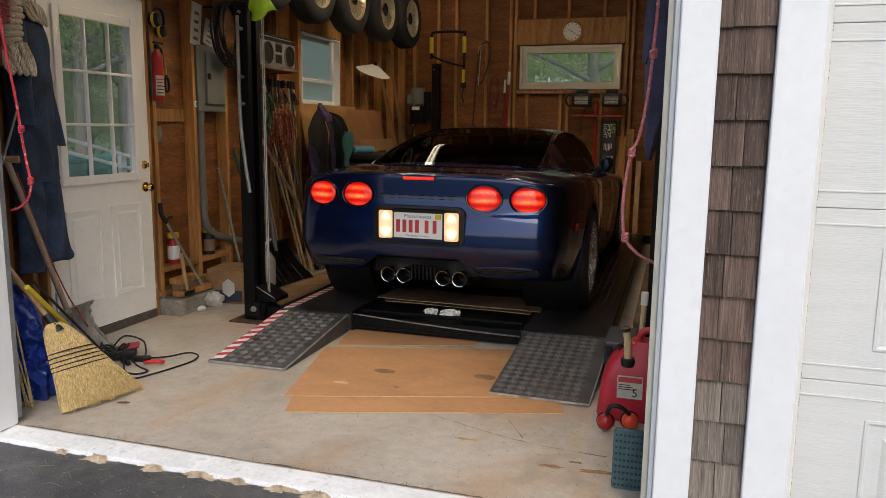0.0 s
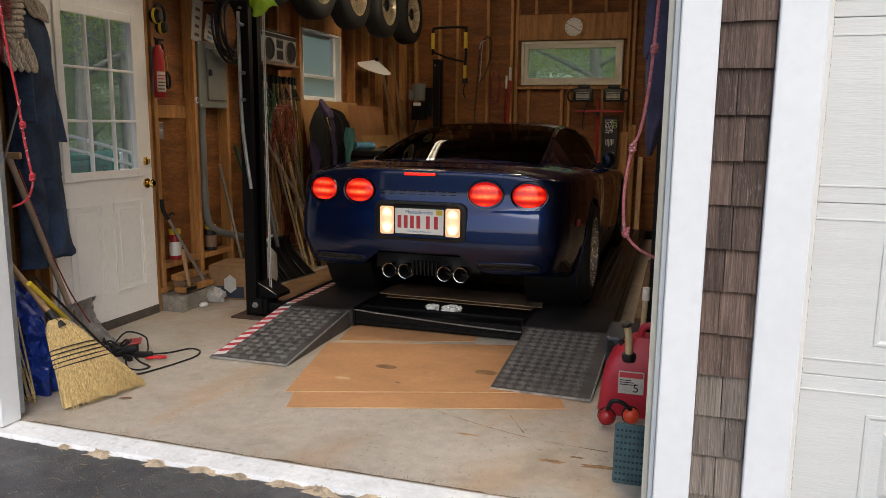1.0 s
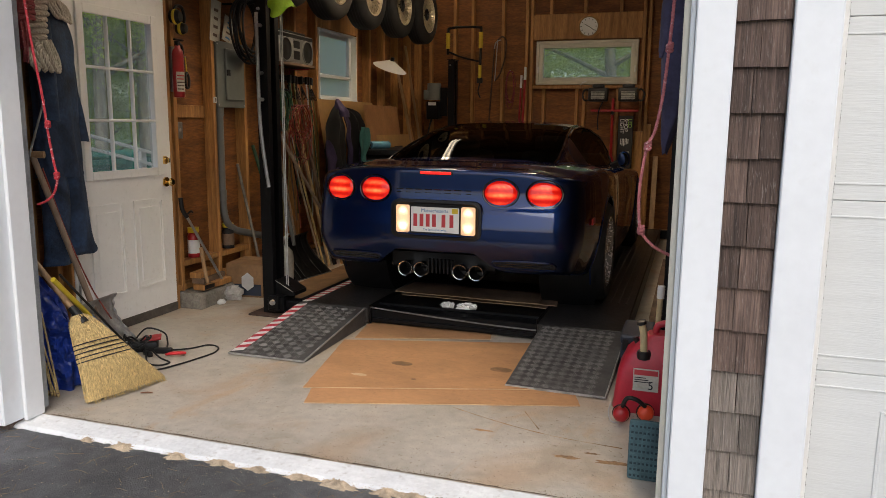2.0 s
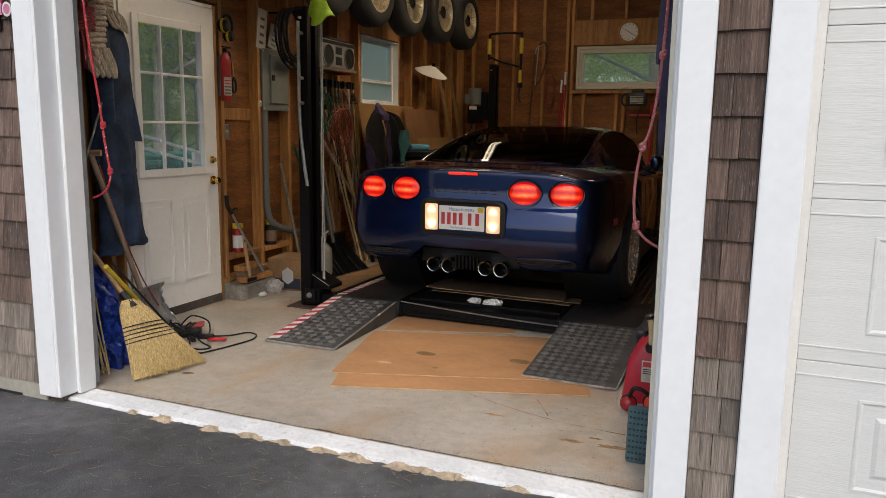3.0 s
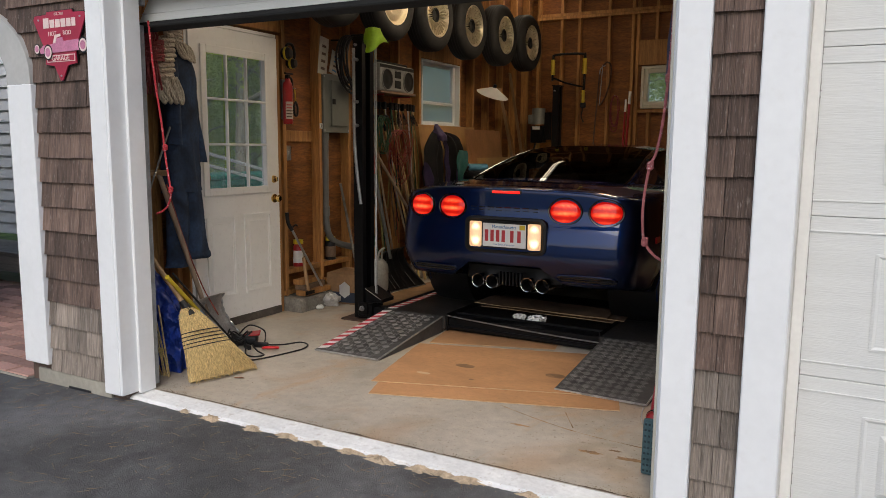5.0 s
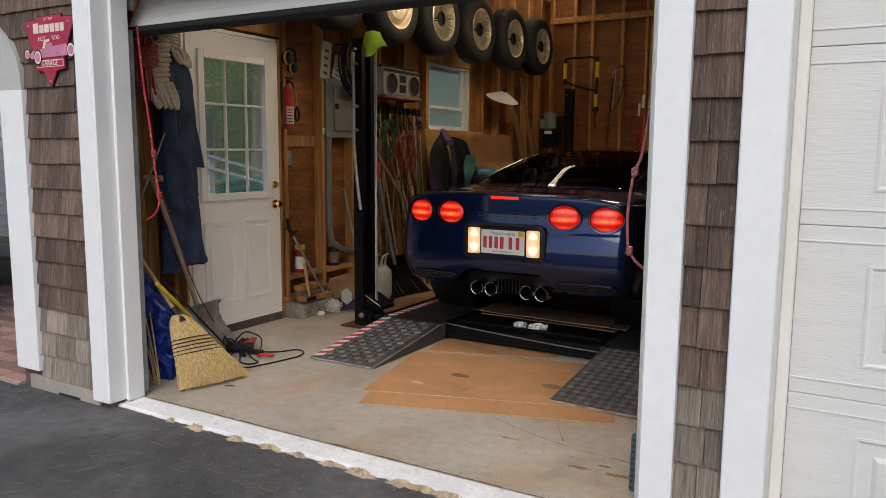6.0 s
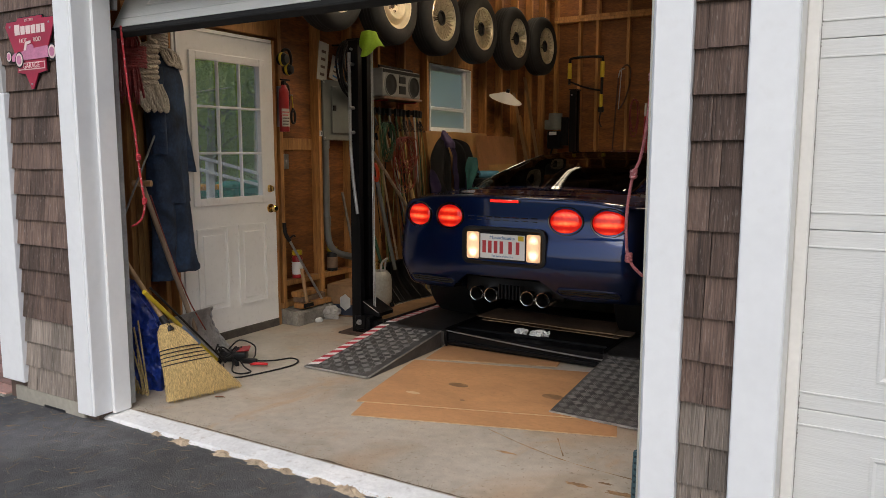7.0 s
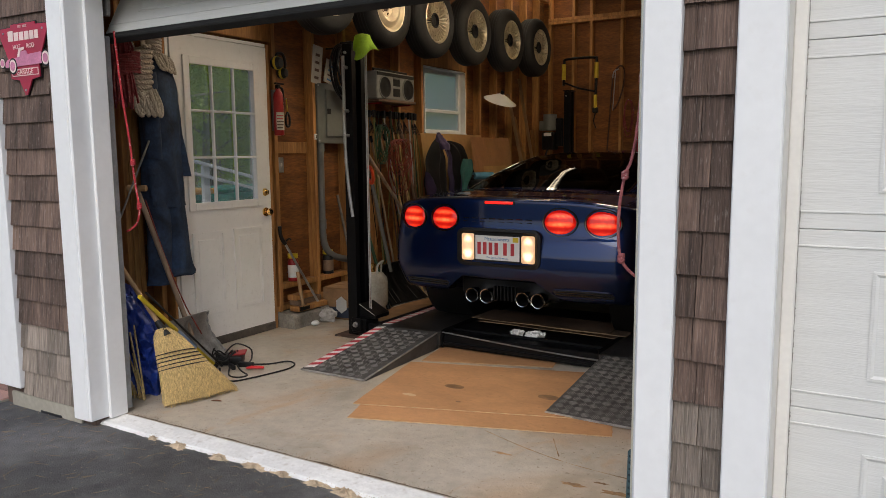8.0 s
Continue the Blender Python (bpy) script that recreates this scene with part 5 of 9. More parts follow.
# two added unseen lights that brighten the window wall and the back wall
relamp(copy_thing(shop_light, pose(-1.2, 6.779, LZ)), "tube_fill")
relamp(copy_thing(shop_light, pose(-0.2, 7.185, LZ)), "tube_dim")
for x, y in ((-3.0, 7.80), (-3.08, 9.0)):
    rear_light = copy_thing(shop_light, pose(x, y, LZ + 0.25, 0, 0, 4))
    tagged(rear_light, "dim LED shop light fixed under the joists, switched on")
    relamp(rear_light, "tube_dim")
# added fill pair that brightens the front; no such fixtures are seen
front_fill = thing("shop_light", (0, 0, 0), "bright white LED fill light added out of view near the opening, switched on", "ceiling light", "ceiling shop lights")
part("housing", B(-0.06, 0.06, -0.6, 0.6, 0.03, 0.07, 0.006), M["vinyl"], front_fill)
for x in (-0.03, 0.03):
    part("led_tube", R((x, -0.58, 0.014), (x, 0.58, 0.014), 0.012, 10), M["tube_front_fill"], front_fill, "lit white tube")
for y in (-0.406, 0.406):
    part("hanger", R((0, y, 0.07), (0, y, 0.36), 0.003, 6), M["galv"], front_fill)
front_fill.matrix_basis = pose(-2.0, 4.343, LZ, 0, 0, 90)
copy_thing(front_fill, pose(-0.7, 4.343, LZ, 0, 0, 90))

# ---- cloth, rope and wheels: makers ----
M["denim"] = mat("navy_cotton", (0.028, 0.055, 0.115), 0.9, var=0.45, scale=5, bump=0.35, bump_scale=90)
M["sleeve_blue"] = mat("pale_blue_plastic", (0.25, 0.36, 0.52), 0.5, var=0.1, scale=9)
M["tarp"] = mat("blue_tarpaulin", (0.016, 0.050, 0.33), 0.33, var=0.3, scale=7, bump=0.3, bump_scale=24)
M["rope_white"] = mat("off_white_rope", (0.60, 0.54, 0.45), 0.9, var=0.2, scale=60, bump=0.4, bump_scale=160)
M["rope_red"] = mat("red_flecked_rope", (0.55, 0.035, 0.05), 0.8, var=0.25, scale=60, bump=0.5, bump_scale=160, spots=0.9, spot_scale=95, spot_col=(0.75, 0.62, 0.6))
M["rope_dull"] = mat("faded_red_rope", (0.30, 0.05, 0.06), 0.85, var=0.3, scale=40, bump=0.5, bump_scale=140, spots=0.6, spot_scale=90, spot_col=(0.4, 0.25, 0.25))
M["rope_pink"] = mat("faded_pink_rope", (0.50, 0.16, 0.17), 0.85, var=0.25, scale=60, bump=0.5, bump_scale=160, spots=0.9, spot_scale=95, spot_col=(0.62, 0.5, 0.48))
M["handle_wood"] = mat("worn_ash_handle", (0.50, 0.31, 0.155), 0.55, var=0.25, scale=7, stretch=(3, 3, 0.5), rand=0.3)
M["handle_wood2"] = mat("greyed_ash_handle", (0.36, 0.26, 0.18), 0.6, var=0.25, scale=7, stretch=(3, 3, 0.5))
M["handle_dark"] = mat("dirty_wood_handle", (0.22, 0.14, 0.09), 0.7, var=0.3, scale=7, rand=0.3)
M["straw"] = mat("broom_corn", (0.80, 0.58, 0.25), 0.8, var=0.35, scale=30, stretch=(5, 5, 0.7), bump=0.4, bump_scale=120)
M["shovel"] = mat("grey_shovel_plastic", (0.62, 0.615, 0.60), 0.38, var=0.3, scale=8, bump=0.1, spots=0.3, spot_scale=20, spot_col=(0.4, 0.39, 0.37))
M["olive"] = mat("olive_cord", (0.21, 0.18, 0.05), 0.6, var=0.25, scale=20)
M["purple"] = mat("purple_nylon", (0.072, 0.048, 0.125), 0.7, var=0.3, scale=9, bump=0.2)
M["teal"] = mat("teal_nylon", (0.045, 0.19, 0.18), 0.7, var=0.2, scale=9)
M["black_cloth"] = mat("black_nylon", (0.013, 0.012, 0.012), 0.8, var=0.3, scale=8, bump=0.2)
M["hivis"] = mat("lime_hivis_cloth", (0.40, 0.62, 0.04), 0.8, var=0.15, scale=9, bump=0.2)
M["silver"] = mat("silver_plastic", (0.27, 0.265, 0.25), 0.4, metal=0.3, var=0.1, scale=9)
M["green_cord"] = mat("green_cord", (0.018, 0.07, 0.028), 0.6, var=0.2, scale=20)
M["orange_cord"] = mat("orange_red_cord", (0.24, 0.032, 0.016), 0.55, var=0.2, scale=20)
M["teal_basket"] = mat("teal_grey_foam", (0.07, 0.13, 0.145), 0.9, var=0.25, scale=14, bump=0.5, bump_scale=70)
M["gas_red"] = mat("red_polyethylene", (0.48, 0.018, 0.04), 0.42, var=0.12, scale=5, bump=0.05)
M["orange"] = mat("orange_red_plastic", (0.75, 0.07, 0.02), 0.4, var=0.1, scale=9)
M["toolbox"] = mat("blue_grey_plastic", (0.022, 0.030, 0.048), 0.5, var=0.2, scale=9)
M["tank"] = mat("dirty_white_enamel", (0.46, 0.44, 0.39), 0.45, var=0.2, scale=6, spots=0.4, spot_scale=12, spot_col=(0.25, 0.2, 0.15))
M["nozzle"] = mat("yellowed_plastic", (0.55, 0.44, 0.25), 0.5, var=0.15, scale=9)
M["rim_gold"] = mat("worn_alloy", (0.74, 0.65, 0.47), 0.3, metal=0.6, var=0.15, scale=9)
M["rim_steel"] = mat("cream_painted_steel", (0.72, 0.62, 0.44), 0.4, metal=0.4, var=0.1, scale=8)


def garment(sections, folds=7, amp=0.12, seg=36, seed=0.0, per=8):
    """A hanging cloth form: sections of (x, y, z, rx, ry) from top to bottom, with folds that deepen downward."""
    bm = bmesh.new()
    ctr = smooth_path([s[:3] for s in sections], per)
    rad = smooth_path([(s[3], s[4], 0) for s in sections], per)
    rows = []
    n = len(ctr)
    for i, (c, r) in enumerate(zip(ctr, rad)):
        t = i / (n - 1)
        row = []
        for k in range(seg):
            a = k * math.tau / seg
            f = 1 + amp * (0.35 + 0.65 * t) * math.sin(folds * a + 2.2 * math.sin(3 * t + seed) + seed) + 0.10 * noise.noise((math.cos(a) * 1.5 + seed, math.sin(a) * 1.5, t * 6))
            row.append(c + Vector((r.x * f * math.cos(a), r.y * f * math.sin(a), 0.012 * noise.noise((a, t * 9, seed)))))
        rows.append(row)
    vs = grid(bm, rows, closed=True)
    bm.faces.new(vs[0][::-1])
    bm.faces.new(vs[-1])
    bmesh.ops.recalc_face_normals(bm, faces=bm.faces)
    return bm


def coil(center, r1, r2, n, wire, axis_u, axis_v, axis_w, spread, seed, loose=0.8):
    """Loose turns of cord hung as one bundle."""
    rnd = random.Random(seed)
    bm = bmesh.new()
    c, u, v, w = Vector(center), Vector(axis_u), Vector(axis_v), Vector(axis_w)
    run = []
    for k in range(n):
        a1, a2 = r1 * rnd.uniform(loose, 1.08), r2 * rnd.uniform(loose, 1.08)
        off = w * rnd.uniform(-spread, spread) + u * rnd.uniform(-0.02, 0.02)
        ph = rnd.uniform(0, 6)
        pts = [c + off + u * a1 * math.cos(q) + v * (a2 * math.sin(q) + (r2 - a2)) + w * 0.012 * math.sin(2 * q + ph) for q in [j * math.tau / 26 for j in range(26)]]
        run += pts
    tube(bm, smooth_path(run, 1), wire, 6)
    return bm


# ---- west wall, from the opening inwards ----
cov = thing("coverall", (-3.25, 3.33, 1.95), "navy cotton work coverall hanging from a wall hook", "clothing")
part("torso", garment([(-3.26, 3.34, 1.93, 0.03, 0.05), (-3.26, 3.315, 1.87, 0.05, 0.10), (-3.25, 3.305, 1.72, 0.065, 0.125), (-3.25, 3.30, 1.45, 0.07, 0.13), (-3.25, 3.30, 1.15, 0.07, 0.14), (-3.25, 3.30, 1.0, 0.065, 0.145)], 6, 0.10, seed=1), M["denim"], cov, smooth=60)
part("sleeve", garment([(-3.28, 3.37, 1.86, 0.04, 0.045), (-3.28, 3.415, 1.65, 0.045, 0.05), (-3.275, 3.445, 1.4, 0.045, 0.048), (-3.27, 3.485, 1.19, 0.04, 0.05)], 4, 0.08, 24, 2), M["denim"], cov, smooth=60)
part("sleeve", garment([(-3.24, 3.23, 1.82, 0.045, 0.05), (-3.2, 3.2, 1.6, 0.05, 0.05), (-3.19, 3.2, 1.3, 0.05, 0.05)], 4, 0.08, 24, 5), M["denim"], cov, smooth=60)
part("trouser_leg", garment([(-3.25, 3.25, 1.06, 0.06, 0.085), (-3.24, 3.25, 0.85, 0.06, 0.085), (-3.24, 3.235, 0.6, 0.055, 0.085), (-3.24, 3.23, 0.52, 0.055, 0.08)], 4, 0.12, 28, 3), M["denim"], cov, smooth=60)
part("trouser_leg", garment([(-3.25, 3.355, 1.06, 0.06, 0.085), (-3.24, 3.365, 0.85, 0.06, 0.09), (-3.235, 3.375, 0.65, 0.06, 0.09), (-3.235, 3.38, 0.58, 0.07, 0.10), (-3.235, 3.385, 0.56, 0.06, 0.085)], 4, 0.12, 28, 4), M["denim"], cov, smooth=60)
part("hook", T([(-3.345, 3.34, 1.99), (-3.28, 3.34, 1.97), (-3.26, 3.34, 1.99)], 0.005), M["galv"], cov)

def laid_rope(pts, r, pitch, n=0, closed=False):
    """Three strands twisted round one another along the path."""
    path = [Vector(p) for p in pts] if not n else smooth_path(pts, n)
    fine, run = [], 0.0
    for p, q in zip(path, path[1:]):
        k = max(1, int((q - p).length / (pitch / 7)))
        fine += [p.lerp(q, j / k) for j in range(k)]
    fine.append(path[-1])
    bm = bmesh.new()
    for s in range(3):
        run, out = 0.0, []
        for i, p in enumerate(fine):
            d = (fine[min(i + 1, len(fine) - 1)] - fine[max(i - 1, 0)]).normalized()
            if i:
                run += (p - fine[i - 1]).length
            u = d.cross(Vector((0.31, 0.22, 0.93)) if abs(d.z) < 0.9 else Vector((1, 0, 0))).normalized()
            v = d.cross(u)
            a = math.tau * (run / pitch + s / 3)
            out.append(p + (u * math.cos(a) + v * math.sin(a)) * r * 0.5)
        tube(bm, out, r * 0.56, 5)
    return bm


rope = thing("rope_hank", (-3.19, 3.2, 1.8), "thick off-white rope wrapped into a hank on a nail", "rope")
wind = []
for k in range(9):
    z = 1.95 - 0.029 * k
    rx = 0.052 + 0.008 * math.sin(k * 0.5)
    wind += [Vector((-3.17 + rx * math.cos(a) * (1 + 0.05 * math.sin(k)), 3.112 + 0.006 * math.sin(k * 2) + (rx + 0.014) * math.sin(a), z + 0.012 * math.sin(a) - 0.029 * a / math.tau)) for a in [j * math.tau / 22 for j in range(22)]]
part("wrapping", laid_rope(wind, 0.0150, 0.05), M["rope_white"], rope, smooth=60)
wind = []
for k in range(7):
    y = 3.042 + 0.022 * k
    wind += [(-3.17 + 0.01 * (k % 2), y, 1.72), (-3.11 - 0.01 * (k % 3), y - 0.03, 1.66), (-3.09 - 0.012 * (k % 2), y - 0.015, 1.575 + 0.016 * (k % 3)), (-3.11, y + 0.03, 1.555 + 0.02 * (k % 2)), (-3.14, y + 0.055, 1.62), (-3.16, y + 0.03, 1.71)]
part("looped_end", laid_rope(wind, 0.0140, 0.05, 5), M["rope_white"], rope, smooth=60)
part("top_loop", laid_rope([(-3.17, 3.077, 1.94), (-3.19, 3.067, 2.03), (-3.2, 3.112, 2.065), (-3.19, 3.157, 2.02), (-3.17, 3.147, 1.94)], 0.0140, 0.05, 6), M["rope_white"], rope, smooth=60)
rope2 = thing("rope_hank", (-3.25, 3.36, 1.95), "thinner white rope wrapped in a small hank", "rope")
part("wrapping", laid_rope([Vector((-3.24 + 0.04 * math.cos(a), 3.275 + 0.045 * math.sin(a), 2.04 - 0.02 * a / math.tau)) for a in [j * math.tau / 18 for j in range(108)]], 0.0105, 0.036), M["rope_white"], rope2, smooth=60)
wind = []
for k in range(4):
    wind += [(-3.22, 3.255 + 0.02 * k, 1.94), (-3.195, 3.29 + 0.022 * k, 1.85 + 0.01 * (k % 2)), (-3.19, 3.33 + 0.02 * k, 1.845 - 0.008 * k), (-3.20, 3.335 + 0.012 * k, 1.90), (-3.215, 3.30, 1.94)]
part("tail", laid_rope(wind, 0.0095, 0.034, 5), M["rope_white"], rope2, smooth=60)
rr = thing("rope_bundle", (-3.1, 2.93, 1.95), "dull red rope hung in many long loops", "rope")
rnd = random.Random(4)
bm = bmesh.new()
for k in range(46):
    a = k * 2.399
    q = math.sqrt((k + 0.5) / 46)
    cx, cy = 0.055 * q * math.cos(a), 0.095 * q * math.sin(a)
    z = 1.60 + rnd.uniform(-0.02, 0.07)
    ph = rnd.uniform(0, 6)
    wind = [(-3.12 + cx * 0.5, 2.93 + cy * 0.55, 2.0), (-3.12 + cx + 0.006 * math.sin(ph), 2.93 + cy, 1.93), (-3.12 + cx * 0.75, 2.93 + cy * 0.8 + 0.006 * math.cos(ph), 1.84), (-3.12 + cx, 2.93 + cy, 1.74), (-3.12 + cx * 1.1 + 0.01 * math.cos(ph), 2.93 + cy * 1.1 + 0.008 * math.sin(ph), z)]
    tube(bm, smooth_path(wind, 4), 0.0072, 5)
part("nail", R((-3.43, 2.98, 1.985), (-3.09, 2.98, 1.995), 0.006, 8), M["galv"], rr)
part("looped_rope", bm, M["rope_dull"], rr, smooth=60)
wind = [Vector((-3.12 + 0.056 * math.cos(a) + 0.004 * math.sin(a * 0.37), 2.98 + 0.09 * math.sin(a), 1.90 - 0.0135 * a / math.tau + 0.008 * math.sin(a))) for a in [j * math.tau / 16 for j in range(16 * 9)]]
bm = bmesh.new()
tube(bm, wind, 0.0072, 6)
part("binding", bm, M["rope_dull"], rr, smooth=60)


def pull_rope(pts, material, knots, label):
    t = thing("pull_rope", pts[0], label, "rope", "door pull ropes")
    part("cord", laid_rope(pts, 0.0056, 0.03, 10), M[material], t, smooth=60)
    for k in knots:
        bm = bmesh.new()
        for j in range(3):
            tube(bm, [Vector(k) + Vector((0.0075 * math.cos(a), 0.0075 * math.sin(a), (j - 1) * 0.008 + 0.004 * math.sin(a + j))) for a in [q * math.tau / 12 for q in range(12)]], 0.0062, 6, True)
        part("knot", bm, M[material], t, smooth=60)


pull_rope([(-2.66, 2.585, 1.925), (-2.648, 2.585, 1.80), (-2.625, 2.585, 1.60), (-2.592, 2.585, 1.40), (-2.575, 2.585, 1.24), (-2.556, 2.585, 1.12), (-2.545, 2.585, 1.055), (-2.575, 2.59, 0.99), (-2.63, 2.60, 0.955), (-2.70, 2.62, 0.935)], "rope_red", [(-2.575, 2.585, 1.285), (-2.546, 2.585, 1.07)], "bright red flecked pull rope tied to the raised door")
pull_rope([(-0.04, 2.60, 1.925), (-0.041, 2.60, 1.713), (-0.048, 2.60, 1.56), (-0.060, 2.60, 1.40), (-0.078, 2.60, 1.29), (-0.100, 2.60, 1.235), (-0.116, 2.60, 1.12), (-0.116, 2.60, 1.02), (-0.104, 2.60, 0.955), (-0.065, 2.60, 0.91), (-0.01, 2.61, 0.88)], "rope_pink", [(-0.047, 2.60, 1.55), (-0.098, 2.60, 1.24), (-0.106, 2.60, 0.962)], "faded pink pull rope with knots tied to the raised door")

# snow shovel
sh = thing("snow_shovel", (-3.14, 3.45, 0), "grey ribbed snow shovel with a dirty handle against the wall", "shovel")
bm = bmesh.new()
tl, tr, br, bl = Vector((-2.955, 3.03, 0.355)), Vector((-3.045, 3.44, 0.345)), Vector((-3.07, 3.615, 0.004)), Vector((-2.98, 3.20, 0.004))


def scoop(u, v, lip=0.0):
    """A point of the blade: u across, v from its top edge to the ground; ribs run down it."""
    p = (tl * (1 - u) + tr * u) * (1 - v) + (bl * (1 - u) + br * u) * v
    bow = Vector((-0.055, -0.02, 0)) * math.sin(math.pi * v ** 0.8)
    rib = 0.012 * max(0.0, math.sin(u * math.pi * 9)) ** 2 * min(1, 5 * v + 0.1) * min(1, 5 * (1 - v) + 0.3)
    flange = 0.035 * max(0.0, 1 - v * 8) + 0.03 * max(0.0, 1 - u * 12)
    return p + bow + Vector((0.75, -0.65, 0)) * (rib + flange + lip)


grid(bm, [[scoop(i / 72, j / 16) for i in range(73)] for j in range(17)])
bmesh.ops.solidify(bm, geom=bm.faces[:], thickness=0.004)
bmesh.ops.recalc_face_normals(bm, faces=bm.faces)
part("blade", bm, M["shovel"], sh, smooth=50)
bm = bmesh.new()
tube(bm, [scoop(1.0, 0.03 + 0.95 * k / 40, 0.004 + 0.007 * math.sin(k * 0.9)) for k in range(41)], lambda t: 0.0055 + 0.003 * math.sin(t * 36), 7)
part("wear_strip", bm, M["galv"], sh, "bright worn metal edge", 50)
for u, v in ((0.47, 0.12), (0.5, 0.30), (0.53, 0.12)):
    part("rivet", R(scoop(u, v), scoop(u, v, 0.006), 0.006, 8), M["galv"], sh)
part("handle", R((-3.055, 3.30, 0.20), (-3.15, 3.035, 1.12), 0.0155, 12), M["handle_wood2"], sh, smooth=True)
part("grip", R((-3.20, 3.01, 1.13), (-3.10, 3.06, 1.13), 0.018, 12), M["handle_wood"], sh, "wooden cross grip", True)
part("strap", T([(-3.14, 3.08, 1.06), (-3.10, 3.17, 0.70), (-3.04, 3.24, 0.42), (-2.99, 3.27, 0.30), (-2.965, 3.30, 0.22)], 0.004), M["orange_cord"], sh)
st = thing("fibreglass_rod", (-3.0, 2.83, 1.05), "thin grey rod leaning across the corner", "rod")
part("rod", R((-2.97, 2.78, 0.98), (-3.21, 3.225, 1.49), 0.006, 8), M["pvc"], st)
part("tip", R((-3.21, 3.225, 1.49), (-3.212, 3.229, 1.495), 0.008, 8), M["pvc"], st)

# corn broom
br_ = thing("corn_broom", (-2.52, 2.88, 0), "corn broom with five black stitch rows and a wooden handle", "broom")
neck = Vector((-2.70, 2.80, 0.385))
b0, b1 = Vector((-2.555, 2.675, 0.004)), Vector((-2.455, 3.085, 0.004))
nrm = (b1 - b0).cross(neck - b0).normalized()


def fan(u, v):
    """u across 0..1, v from neck 0 to tips 1."""
    w = 0.17 + 0.19 * math.sin(min(1, v / 0.15) * math.pi / 2) + 0.64 * max(0, (v - 0.10) / 0.90) ** 1.05
    c = neck * (1 - v) + ((b0 + b1) / 2) * v
    return c + (b1 - b0) * (u - 0.5) * w


bm = bmesh.new()
rows = []
for j in range(13):
    v = j / 12
    row = []
    th = 0.022 + 0.016 * min(1, v * 2)
    for k in range(28):
        a = k * math.tau / 28
        row.append(fan(0.5 + 0.5 * math.cos(a), v * 0.985) + nrm * th * math.sin(a))
    rows.append(row)
vs = grid(bm, rows, closed=True)
bm.faces.new(vs[0][::-1])
bm.faces.new(vs[-1])
bmesh.ops.recalc_face_normals(bm, faces=bm.faces)
part("bristle_core", bm, M["straw"], br_, smooth=60)
bm = bmesh.new()
rnd = random.Random(8)
for k in range(520):
    u = rnd.random()
    side = rnd.choice((-1, 1))
    th = 0.039 * math.sin(math.acos(max(-1, min(1, 2 * u - 1)))) + 0.002
    v0 = rnd.uniform(0.0, 0.25)
    e = rnd.uniform(0.96, 1.03)
    pts = [fan(u, v0) + nrm * side * th * 0.62, fan(u + rnd.uniform(-0.012, 0.012), 0.5) + nrm * side * (th + 0.001), fan(u + rnd.uniform(-0.03, 0.03), e) + nrm * side * (th + rnd.uniform(-0.004, 0.006))]
    pts[2].z = max(pts[2].z, 0.002)
    tube(bm, pts, lambda t: 0.0019 * (1 - 0.5 * t), 4)
ob = part("straw_fringe", bm, M["straw"], br_, "loose yellow straws")
tagged(ob, kind="stuff")
for v in (0.34, 0.39, 0.44, 0.49, 0.54):
    pts = []
    for k in range(30):
        a = k * math.tau / 30
        pts.append(fan(0.5 + 0.51 * math.cos(a), v) + nrm * 0.0445 * math.sin(a))
    part("stitch_row", T(pts, 0.0030, 5, 0, True), M["black_ink"], br_, "black stitching")
hd = (Vector((-2.985, 2.79, 0.69)) - neck).normalized()
part("collar", R(neck + hd * -0.05, neck + hd * 0.05, 0.025, 14, 0.018), M["black_plastic"], br_, "dark wire-wound collar", True)
part("handle", R(neck + hd * 0.04, neck + hd * 0.80, 0.0135, 12), M["handle_wood"], br_, smooth=True)
for k, (a, b, mt, rad, lab) in enumerate((((-2.895, 3.33, 0.02), (-2.70, 2.67, 0.585), "yellow", 0.012, "yellow and blue snow-brush pole leaning in the corner"), ((-2.80, 2.90, 0.25), (-3.2, 2.86, 0.56), "handle_wood", 0.015, "pale wooden tool handle leaning in the corner"), ((-2.875, 3.36, 0.02), (-2.70, 2.71, 0.60), "black_plastic", 0.006, "thin black wand leaning in the corner"))):
    q = thing("pole", a, lab, "pole")
    a, b = Vector(a), Vector(b)
    a2 = a + (a - b).normalized() * (a.z - 0.012) / max(0.05, (b - a).normalized().z)
    part("shaft", R(a2, b, rad, 10), M[mt], q, smooth=True)
    part("end_cap", R(a2, a2 + (b - a).normalized() * 0.04, rad + 0.003, 10), M["black_plastic"], q, smooth=True)
    if k == 0:
        part("blue_sleeve", R(a.lerp(b, 0.30), a.lerp(b, 0.55), rad + 0.002, 10), M["sleeve_blue"], q, "pale blue sleeve", True)

